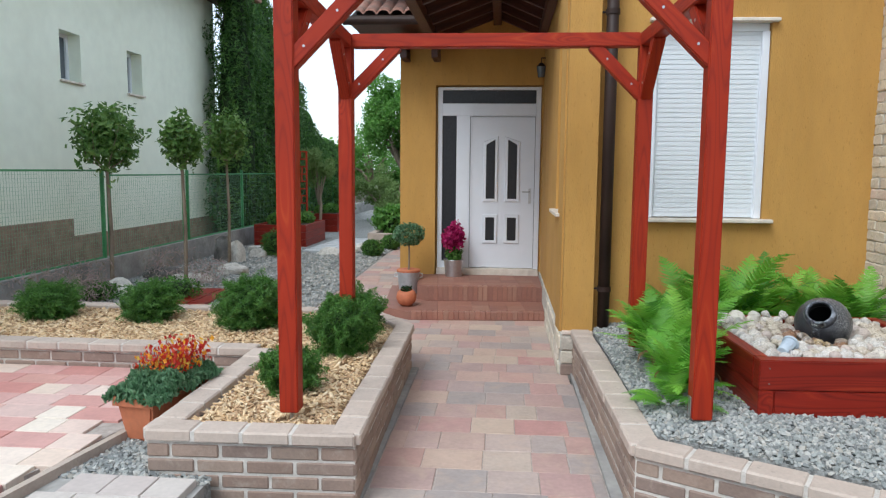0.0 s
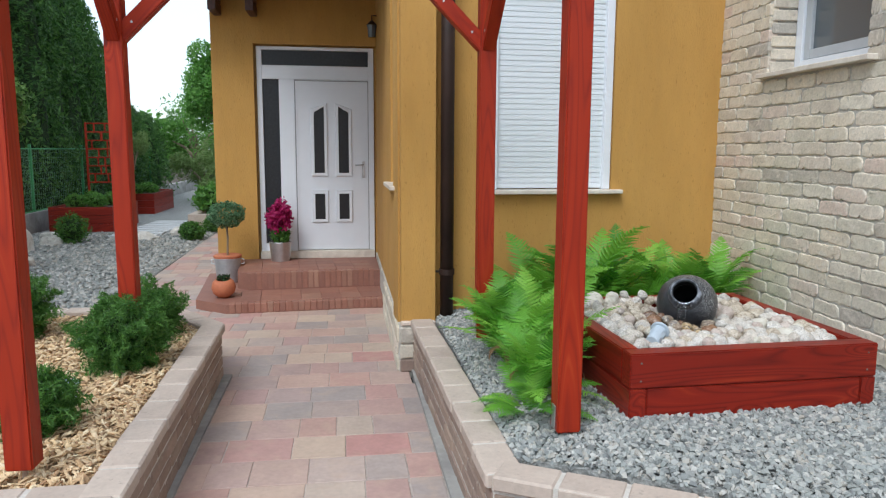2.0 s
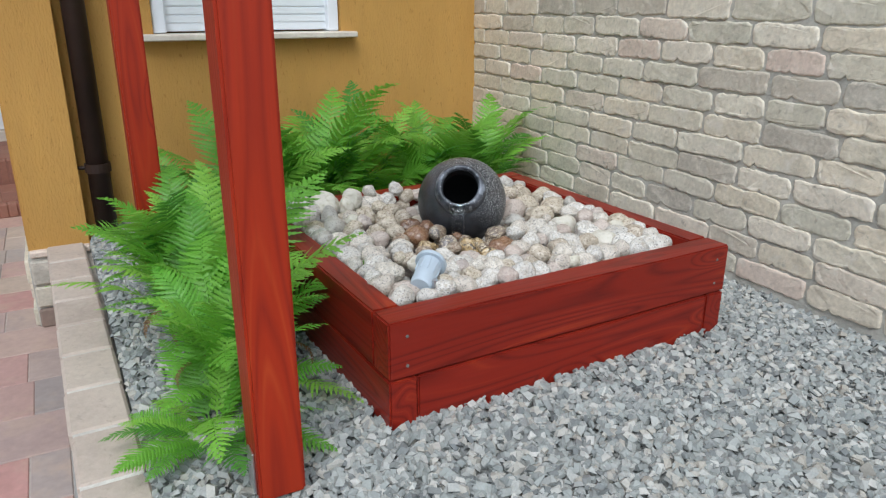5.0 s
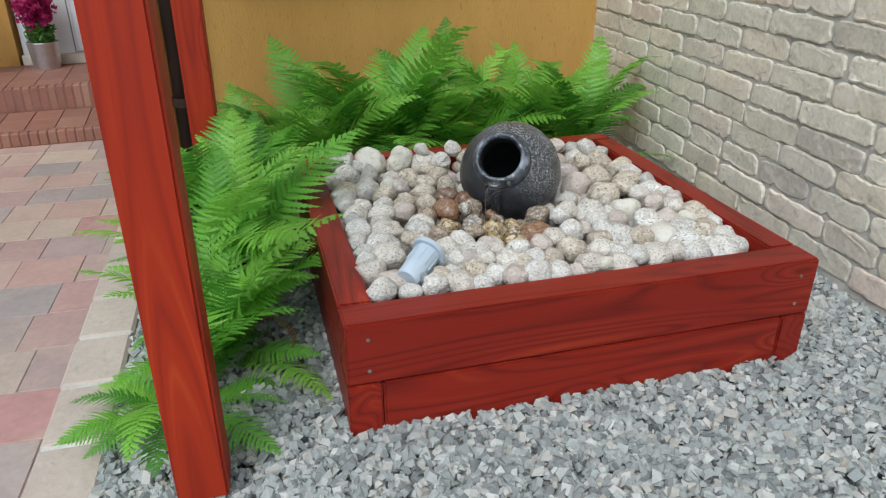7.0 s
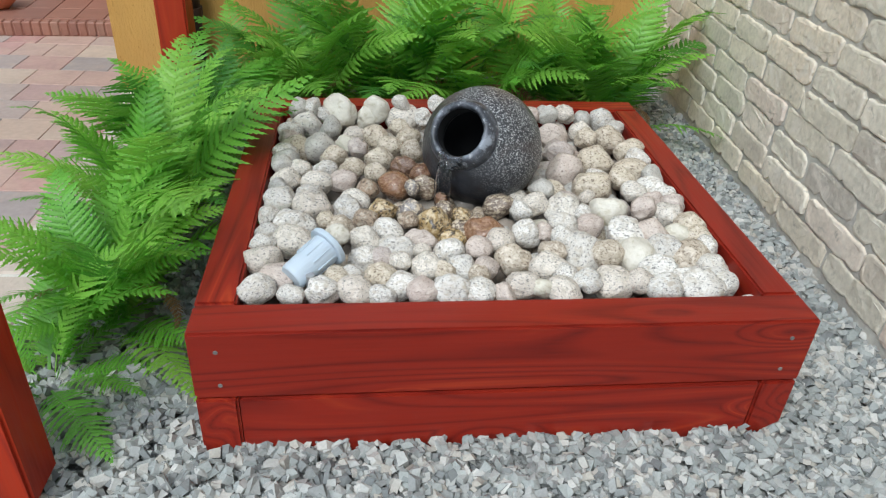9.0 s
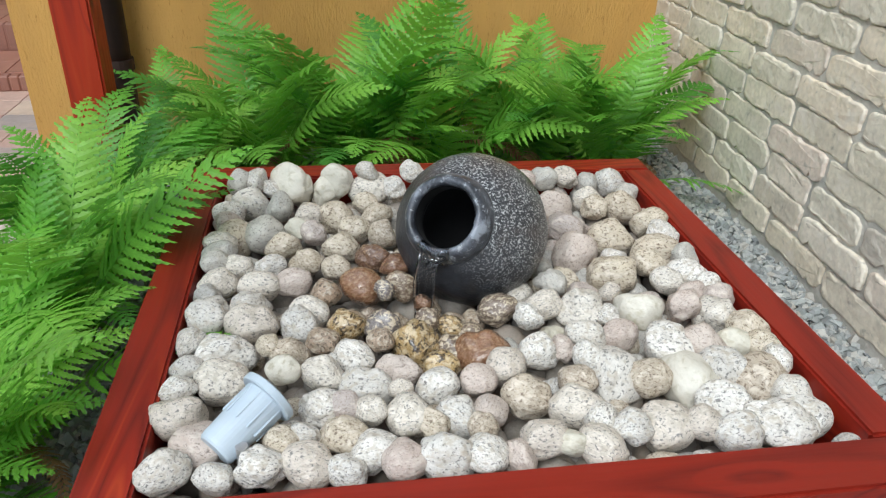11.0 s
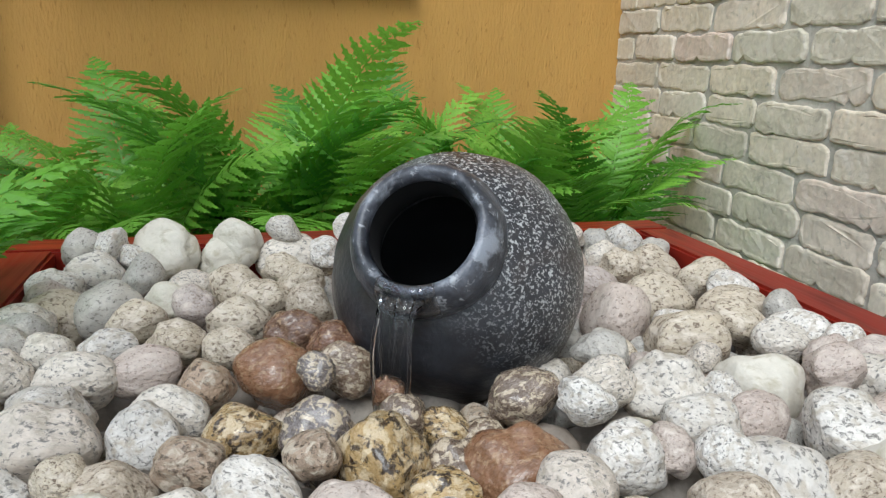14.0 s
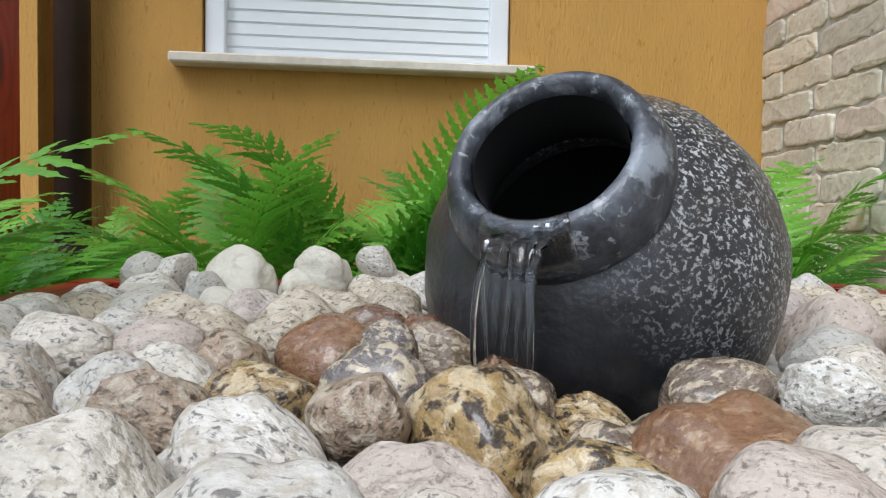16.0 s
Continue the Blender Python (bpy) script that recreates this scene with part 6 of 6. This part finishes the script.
part("plinth", block(0.05, 9.0, 0.82, 0.004), PLINTH_BRICK, house, "brown brick plinth", at=(0.03, -5.1, 0.41))
part("plinth", block(0.05, 6.2, 0.52, 0.004), PLINTH_BRICK, house, "brown brick plinth", at=(0.03, 2.5, 0.26))
part("roof", block(9.4, 18.4, 0.14, 0.01), ROOF_TILE, house, at=(-3.6, -3.2, 5.86))
part("soffit", block(0.75, 18.4, 0.05, 0.004), DARK_WOOD, house, at=(0.40, -3.2, 5.72))
part("gutter", tube([(0.80, -12.4, 5.78), (0.80, 6.0, 5.78)], 0.075, 14), PIPE, house)


# ---- trees ----
def standard(x, y, height, stem, r, label):
    """A clipped ball tree on a bare stem with a stake."""
    t = thing("ball_tree", (x, y, 0.0), label, "tree", "ball trees along the fence")
    part("stem", tube([(0, 0, -0.05), (0.015, 0.01, stem * 0.5), (-0.01, 0, stem + 0.05)], [0.032, 0.026, 0.021]), BARK, t)
    for k in range(7):
        a = 0.9 * k
        part("branch", tube([(0, 0, stem - 0.03), (0.5 * r * math.cos(a), 0.5 * r * math.sin(a), stem + 0.12), (0.8 * r * math.cos(a + 0.3), 0.8 * r * math.sin(a + 0.3), height - 0.25)], [0.010, 0.007, 0.004], 6), BARK, t)
    rz = (height - stem) * 0.56
    p, d = ball_points(2100, r * 0.84, r * 0.84, rz * 0.90, NR, 0.5, 0.25, 3.0, x)
    p[:, 2] += (height + stem) / 2
    p += NR.normal(0, 0.03, p.shape)
    leaves("crown", p, d * 0.5 + np.array([[0, 0, 0.45]]), 0.105, 0.05, LAUREL, NR, t, 0.25, None, "", 0.6)
    return t


standard(-5.30, 9.45, 2.50, 1.66, 0.47, "ball-clipped evergreen tree on a tall bare stem")
standard(-4.36, 9.72, 2.36, 1.74, 0.29, "small ball-clipped evergreen tree on a thin stem")
standard(-4.74, 12.3, 2.60, 1.82, 0.38, "ball-clipped evergreen tree beside a standing rock")

def column(x, y, h, r, n):
    t = thing("thuja", (x, y, 0.0), "tall dark green columnar thuja in a hedge row", "tree", "thuja hedge")
    part("trunk", tube([(0, 0, -0.1), (0, 0, h * 0.8)], [0.09, 0.02]), BARK, t)
    z = NR.uniform(0.0, 1, n) ** 0.85
    az = NR.uniform(0, 2 * np.pi, n)
    prof = np.minimum(1, (1 - z) ** 0.45 * 1.25) * np.minimum(1, 0.75 + z * 2)
    lump = np.array([noise.noise(Vector((math.cos(a) * 2.2 + x, math.sin(a) * 2.2 + y, q * h * 1.1))) for a, q in zip(az, z)])
    rad = r * prof * (0.84 + 0.75 * lump) * NR.uniform(0.74, 1.08, n)
    p = np.column_stack([np.cos(az) * rad, np.sin(az) * rad, z * h])
    d = np.column_stack([np.cos(az), np.sin(az), np.full(n, 0.5)])
    leaves("foliage", p, d, 0.15, 0.042, THUJA, NR, t, 0.2, None, "", 0.6)
    # Solid core, coloured near-black like the shaded depth of the column.
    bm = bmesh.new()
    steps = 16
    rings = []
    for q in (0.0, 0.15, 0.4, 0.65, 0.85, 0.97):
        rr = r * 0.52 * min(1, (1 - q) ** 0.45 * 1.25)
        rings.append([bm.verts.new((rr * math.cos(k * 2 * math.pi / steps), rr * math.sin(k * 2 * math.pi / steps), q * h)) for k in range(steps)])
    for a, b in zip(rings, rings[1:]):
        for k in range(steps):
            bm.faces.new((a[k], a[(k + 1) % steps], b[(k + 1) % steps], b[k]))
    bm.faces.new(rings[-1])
    part("inner_core", bm, INNER, t, "solid core, near-black for the shade inside foliage")


for k, (x, y, h) in enumerate(((-6.45, 17.3, 6.7), (-6.45, 18.2, 6.3), (-6.4, 19.2, 6.2), (-6.3, 20.2, 5.4), (-6.3, 21.3, 4.5), (-6.2, 22.5, 3.5), (-6.2, 23.8, 2.8), (-6.1, 25.2, 2.7))):
    column(x, y, h, 0.82, int(1500 * h))


def broadleaf(x, y, h, r, n, label, material=TREE, ln=0.15, wd=0.07, stem=0.35, name="tree", clumps=26):
    t = thing(name, (x, y, 0.0), label, "tree" if name == "tree" else "bush")
    c0 = h * (stem + (1 - stem) * 0.5)
    part("trunk", tube([(0, 0, -0.1), (0.05, 0.04, h * 0.3), (-0.04, 0, h * 0.65)], [0.04 * h * 0.5, 0.03 * h * 0.5, 0.01 * h * 0.5], 8), BARK, t)
    pts, nr = [], []
    rng = np.random.default_rng(int(abs(x * 31 + y * 17)))
    for k in range(clumps):
        d = rng.normal(0, 1, 3)
        d /= np.linalg.norm(d)
        c = np.array([0, 0, c0]) + d * np.array([r, r, h * (1 - stem) * 0.5]) * rng.uniform(0.35, 0.88)
        if k < 10:
            part("limb", tube([(0, 0, h * 0.3), tuple(c * 0.5 + np.array([0, 0, h * 0.2])), tuple(c)], [0.05 * r, 0.03 * r, 0.008 * r], 6), BARK, t)
        q = rng.normal(0, 1, (n // clumps, 3))
        ql = np.linalg.norm(q, axis=1)[:, None]
        q = q / ql * rng.uniform(0.3, 1, (len(q), 1)) ** 0.5
        pts.append(c + q * r * 0.34 * rng.uniform(0.7, 1.25))
        nr.append(q * 0.4 + np.array([[0, 0, 0.5]]))
    leaves("crown", np.vstack(pts), np.vstack(nr), ln, wd, material, NR, t, 0.2, None, "", 0.7)


broadleaf(-3.7, 27.0, 5.7, 1.9, 20000, "tall leafy green tree behind the garden")
broadleaf(-1.2, 27.0, 6.2, 1.9, 12000, "leafy green tree behind the house")
broadleaf(-9.5, 31.0, 3.4, 2.3, 5000, "leafy green tree far behind the fence")
broadleaf(-6.0, 33.0, 3.4, 2.2, 5000, "leafy green tree far behind the fence")
for x, y, h, r in ((-3.0, 21.5, 1.9, 0.95), (-2.2, 22.5, 2.2, 1.0), (-3.9, 23.0, 1.8, 0.9), (-1.6, 20.5, 1.7, 0.7)):
    broadleaf(x, y, h, r, 3600, "loose pale green bush at the end of the garden", BUSH, 0.16, 0.035, 0.05, "bush", 16)
broadleaf(-4.75, 18.6, 2.5, 0.55, 2600, "young narrow-leaved tree by the planters", BUSH, 0.16, 0.022, 0.45, "bush", 14)
for x in (-14.0, -11.0, -8.0, -3.5, -1.5, 1.0):
    broadleaf(x, 36.0 + 0.3 * x, 2.7, 2.2, 3500, "dense far hedge shrub closing the garden", TREE, 0.3, 0.16, 0.02, "bush", 18)

# ---- red planters with clipped shrubs, trellis ----
def crate(x, y, sx, sy, h):
    c = thing("plank_planter", (x, y, -0.01), "red-stained plank planter with clipped green shrubs", "planter", "red planters in the side garden")
    for k in range(3):
        z0, z1 = k * h / 3 + 0.003, (k + 1) * h / 3
        for yy in (-sy / 2 + 0.025, sy / 2 - 0.025):
            part("plank", block(sx, 0.05, z1 - z0, 0.004), BOX_WOOD, c, at=(0, yy, (z0 + z1) / 2))
        for xx in (-sx / 2 + 0.025, sx / 2 - 0.025):
            part("plank", block(sy - 0.104, 0.05, z1 - z0, 0.004), BOX_WOOD, c, at=pose(xx, 0, (z0 + z1) / 2, 0, 0, 90))
    part("soil", block(sx - 0.11, sy - 0.11, 0.05, 0), SOIL, c, at=(0, 0, h - 0.06))


crate(-4.72, 16.0, 1.15, 1.7, 0.48)
crate(-4.85, 20.0, 1.0, 2.0, 0.50)
for x, y in ((-4.95, 15.6), (-4.6, 15.7), (-4.45, 16.3), (-4.9, 16.4), (-4.9, 19.4), (-4.7, 20.1), (-4.95, 20.6)):
    shrub("clipped_shrub", x, y, 0.42, 0.2, 0.15, 900, "small clipped green shrub in a red planter", TREE, 0.06, 0.025, 0.15)
trl = thing("trellis", (-4.95, 17.2, 0.0), "red wooden garden trellis with a maze-like lattice", "trellis")
for x in (-0.27, 0.27):
    part("post", block(0.04, 0.04, 2.12, 0.004), RED_WOOD, trl, at=(x, 0, 1.06))
for k, z in enumerate((0.85, 1.03, 1.2, 1.38, 1.56, 1.74, 1.92, 2.1)):
    part("slat", block(0.5, 0.025, 0.03, 0.003), RED_WOOD, trl, at=(0, 0, z))
for k, (x, z) in enumerate(((-0.13, 0.94), (0.1, 1.11), (-0.05, 1.29), (0.15, 1.47), (-0.16, 1.65), (0.05, 1.83), (-0.1, 2.01))):
    part("slat", block(0.03, 0.025, 0.16, 0.003), RED_WOOD, trl, at=(x, 0, z))
    part("slat", block(0.03, 0.025, 0.16, 0.003), RED_WOOD, trl, at=(x * -0.6 + 0.06, 0, z))


# ---- rocks, stepping boards, low plants ----
def boulder(x, y, z, sx, sy, sz, material, label, seed, turn=0):
    bm = bmesh.new()
    bmesh.ops.create_icosphere(bm, subdivisions=3, radius=1)
    off = Vector((seed * 2.3, seed, 0))
    for v in bm.verts:
        f = 1 + 0.35 * noise.noise(v.co * 1.3 + off) + 0.15 * noise.noise(v.co * 3 + off)
        v.co = Vector((v.co.x * sx * f, v.co.y * sy * f, max(-0.2 * sz, v.co.z * sz * f)))
    o = part("rock", bm, material, at=pose(x, y, z, 0, 0, turn))
    tagged(o, label, "rock", "garden rocks")


boulder(-4.93, 12.55, 0.0, 0.20, 0.16, 0.46, DARK_ROCK, "dark upright standing rock in grey gravel", 1)
boulder(-4.66, 12.5, 0.0, 0.16, 0.16, 0.42, ROCK, "pale upright rock leaning on a dark one", 2)
boulder(-4.22, 11.1, 0.0, 0.27, 0.2, 0.15, ROCK, "pale rounded rock in grey gravel", 3)
boulder(-4.55, 13.3, 0.0, 0.2, 0.16, 0.14, ROCK, "small pale rock in grey gravel", 4)
boulder(-4.75, 14.0, 0.0, 0.3, 0.2, 0.16, ROCK, "pale flat rock beside a shrub", 5)
boulder(-5.0, 10.4, 0.0, 0.32, 0.18, 0.20, DARK_ROCK, "dark low rock at the fence base", 6)
boulder(-4.55, 10.3, 0.0, 0.34, 0.2, 0.10, ROCK, "flat pale rock in grey gravel", 7)
boulder(-4.9, 8.9, 0.0, 0.25, 0.2, 0.24, ROCK, "pale rock near the tree stem", 8)
boulder(-3.3, 13.9, 0.0, 0.28, 0.2, 0.13, ROCK, "pale rock beside the stepping boards", 9)
boulder(-2.75, 14.6, 0.0, 0.25, 0.2, 0.16, ROCK, "pale rock beside a green shrub", 10)
SLATE = mat("pale_grey_board", [(0.46, 0.48, 0.50), (0.56, 0.57, 0.58)], scale=4, spread=0.15, rough=0.8, bump=0.3, bscale=30)
for k in range(8):
    o = box("stepping_board", -3.95 + k * 0.02, -3.15 + k * 0.02, 14.2 + k * 0.36, 14.47 + k * 0.36, -0.02, 0.03, SLATE)
    tagged(o, "pale grey stepping board laid in gravel", "stepping board", "stepping boards")
for k in range(3):
    o = box("deck_board", -4.18 + 0.24 * k, -3.97 + 0.24 * k, 8.0, 9.45, 0.0, 0.035, BOX_WOOD)
    tagged(o, "dark red wooden board lying on the gravel", "board", "red boards on gravel")
low = boxes("low_bed_wall", [(-2.95, -1.75, 16.0, 16.15, -0.05, 0.24), (-2.95, -2.8, 16.15, 18.5, -0.05, 0.24)], CAP)
tagged(low, "low brick edging of a further bed", "garden wall", kind="structure")
shrub("round_shrub", -2.42, 13.75, 0.0, 0.22, 0.17, 1500, "round clipped green shrub beside the path", YEW, 0.06, 0.02, 0.15)
shrub("round_shrub", -2.25, 14.95, 0.0, 0.2, 0.17, 1300, "round clipped green shrub beside the path", YEW, 0.06, 0.02, 0.15)
shrub("leafy_shrub", -2.5, 17.2, 0.15, 0.5, 0.36, 2200, "leafy light green shrub in the further bed", TREE, 0.12, 0.06, 0.4)
shrub("round_shrub", -4.3, 13.5, 0.0, 0.26, 0.26, 1500, "round dark green shrub among rocks", YEW, 0.07, 0.02, 0.3)
shrub("low_shrub", -5.0, 8.6, 0.0, 0.26, 0.12, 1200, "low dark green shrub behind the raised bed", YEW, 0.05, 0.02, 0.35)
shrub("low_shrub", -4.1, 8.8, 0.0, 0.34, 0.14, 1400, "low dark green ground cover", YEW, 0.05, 0.02, 0.4)
for x, y, s in ((-5.25, 7.9, 0.32), (-4.9, 8.1, 0.26), (-4.75, 10.0, 0.34), (-5.3, 8.9, 0.3), (-4.1, 9.8, 0.25)):
    h = thing("heather", (x, y, 0.0), "loose dusty pink flowering heather in gravel", "plant", "heathers by the fence")
    p = NR.uniform(-1, 1, (420, 3)) * np.array([[s, s, s * 0.55]])
    p[:, 2] = np.abs(NR.uniform(0, 1, 420)) * s * 1.5
    leaves("foliage", p, np.tile([[0.3, 0, 0.1]], (420, 1)), 0.09, 0.014, HEATHER, NR, h, 0.1, None, "", 0.6)

# ---- pots by the steps ----
tub = thing("zinc_tub", (-1.09, 9.10, 0.095), "zinc tub with a ball-clipped blue-green tree", "plant pot")
part("tub", lathe([(0.001, 0), (0.115, 0), (0.12, 0.005), (0.145, 0.26), (0.152, 0.27), (0.150, 0.28), (0.140, 0.28), (0.136, 0.25), (0.001, 0.25)], 36), ZINC, tub)
part("soil_rim", lathe([(0.001, 0.25), (0.150, 0.272), (0.155, 0.30), (0.140, 0.31), (0.001, 0.30)], 36), TERRACOTTA, tub, "terracotta inner pot")
for s in (-1, 1):
    part("handle", tube([(s * 0.14, 0, 0.20), (s * 0.18, 0, 0.21), (s * 0.18, 0, 0.25), (s * 0.148, 0, 0.26)], 0.007), ZINC, tub)
part("stem", tube([(0, 0, 0.28), (0.008, 0, 0.5), (0, 0, 0.66)], 0.012), BARK, tub)
p, d = ball_points(2600, 0.20, 0.20, 0.145, NR, 0.18, 0.6, 3.0, 2.0)
p[:, 2] += 0.76
leaves("crown", p, d * 0.4, 0.035, 0.018, BLUE_GREEN, NR, tub, 0.2, None, "", 0.7)

pot = thing("steel_pot", (-0.53, 9.40, 0.275), "steel flower pot with magenta flowers", "plant pot")
part("pot", lathe([(0.001, 0), (0.105, 0), (0.108, 0.004), (0.128, 0.22), (0.132, 0.225), (0.130, 0.232), (0.120, 0.23), (0.116, 0.20), (0.001, 0.20)], 36), STEEL, pot)
part("stems", tube([(0, 0, 0.2), (0.02, 0, 0.33), (-0.01, 0, 0.42)], [0.03, 0.022, 0.012]), BARK, pot)
p, d = ball_points(520, 0.10, 0.10, 0.10, NR, 0.4, 0.3, 3.0, 3.0)
p[:, 2] += 0.30
leaves("foliage", p, d * 0.3, 0.06, 0.028, YEW, NR, pot, 0.2, None, "", 0.8)
p, d = ball_points(900, 0.14, 0.14, 0.17, NR, 0.5, 0.3, 2.6, 6.0)
p[:, 2] += 0.53
leaves("blossoms", p, d * 0.5, 0.05, 0.042, FLOWER_PINK, NR, pot, 0.2, None, "magenta blossoms", 0.6)

bowl = thing("terracotta_bowl", (-1.00, 8.24, 0.099), "round terracotta pot with a side opening and a small plant", "plant pot")
bm = lathe([(0.001, 0), (0.06, 0), (0.105, 0.045), (0.12, 0.10), (0.105, 0.155), (0.075, 0.185), (0.062, 0.185), (0.09, 0.15), (0.10, 0.10), (0.08, 0.05), (0.001, 0.03)], 36)
part("pot", bm, TERRACOTTA, bowl, smooth=True, at=pose(0, 0, 0.0, 10, 0, 0))
p = NR.uniform((-0.06, -0.06, 0.14), (0.06, 0.06, 0.22), (260, 3))
leaves("plant", p, np.tile([[0, 0, 0.5]], (260, 1)), 0.04, 0.015, INNER, NR, bowl, 0.2, None, "dark dry plant", 0.8)

# ---- porch roof ----
porch = thing("porch_roof", (-0.1, 8.6, 3.3), "dark brown timber porch roof with rafters and old clay tiles", "roof")
PB = porch.location


def timber(name, a, b, w, h, spin=0.0):
    return beam(name, a, b, w, h, porch, DARK_WOOD, spin)


for x0, z0, x1, z1 in ((0.0, 3.66, -0.86, 3.34), (0.0, 3.66, 0.60, 3.40)):
    bm = bmesh.new()
    q = [bm.verts.new(Vector(p) - PB) for p in ((x0, 6.9, z0 + 0.10), (x1, 6.9, z1 + 0.10), (x1, 9.58, z1 + 0.10), (x0, 9.58, z0 + 0.10))]
    w = [bm.verts.new(v.co + Vector((0, 0, 0.03))) for v in q]
    bm.faces.new(q)
    bm.faces.new(w[::-1])
    for i in range(4):
        bm.faces.new((q[i], q[(i + 1) % 4], w[(i + 1) % 4], w[i]))
    part("boarding", bm, DARK_WOOD, porch)
    for y in (7.0, 7.5, 8.0, 8.5, 9.0, 9.5):
        timber("rafter", (x0, y, z0 + 0.03), (x1, y, z1 + 0.03), 0.08, 0.12)
timber("ridge_beam", (0.0, 6.9, 3.62), (0.0, 9.58, 3.62), 0.10, 0.14)
timber("eave_beam", (-0.80, 6.9, 3.33), (-0.80, 9.58, 3.33), 0.11, 0.13)
timber("wall_beam", (0.56, 6.9, 3.38), (0.56, 9.58, 3.38), 0.09, 0.13)
for x in (-1.18, -0.78):
    timber("bracket_end", (x, 9.58, 3.14), (x, 9.18, 3.14), 0.085, 0.11)
    timber("bracket_end", (x, 9.56, 3.26), (x, 9.02, 3.26), 0.085, 0.11)
bm = bmesh.new()
q = [bm.verts.new(Vector(p) - PB) for p in ((-1.78, 8.86, 3.47), (-0.86, 8.86, 3.47), (-0.86, 11.5, 4.6), (-1.78, 11.5, 4.6))]
w = [bm.verts.new(v.co + Vector((0, 0, 0.06))) for v in q]
bm.faces.new(q)
bm.faces.new(w[::-1])
for i in range(4):
    bm.faces.new((q[i], q[(i + 1) % 4], w[(i + 1) % 4], w[i]))
part("eave_boarding", bm, DARK_WOOD, porch)
part("soffit", block(0.92, 0.75, 0.03, 0.003), DARK_WOOD, porch, at=Vector((-1.32, 9.22, 3.44)) - PB)
part("gutter", tube([Vector(p) - PB for p in ((-1.86, 8.80, 3.47), (-0.84, 8.80, 3.47))], 0.055, 14), PIPE, porch)
for k in range(6):
    for r in range(3):
        bm = bmesh.new()
        arc = [(math.cos(math.pi * i / 8), math.sin(math.pi * i / 8)) for i in range(9)]
        va = [bm.verts.new((c * 0.085, 0, s * 0.06)) for c, s in arc] + [bm.verts.new((c * 0.07, 0, s * 0.045)) for c, s in arc[::-1]]
        vb = [bm.verts.new(v.co + Vector((0, 0.40, 0.17))) for v in va]
        bm.faces.new(va)
        bm.faces.new(vb[::-1])
        for i in range(len(va)):
            bm.faces.new((va[i], va[(i + 1) % len(va)], vb[(i + 1) % len(va)], vb[i]))
        part("roof_tile", bm, ROOF_TILE, porch, at=Vector((-1.70 + k * 0.165, 8.80 + r * 0.36, 3.54 + r * 0.155)) - PB)
lan = thing("wall_lantern", (0.56, 9.30, 2.93), "small dark metal wall lantern beside the entrance", "lamp")
part("cage", lathe([(0.001, -0.08), (0.04, -0.08), (0.055, 0.05), (0.06, 0.055), (0.001, 0.10)], 8), PANE, lan)
part("arm", tube([(0, 0, 0.10), (0.0, 0, 0.16), (0.055, 0, 0.16)], 0.009), PIPE, lan)
part("cap", lathe([(0.001, 0.05), (0.065, 0.05), (0.03, 0.09), (0.001, 0.11)], 12), PIPE, lan)
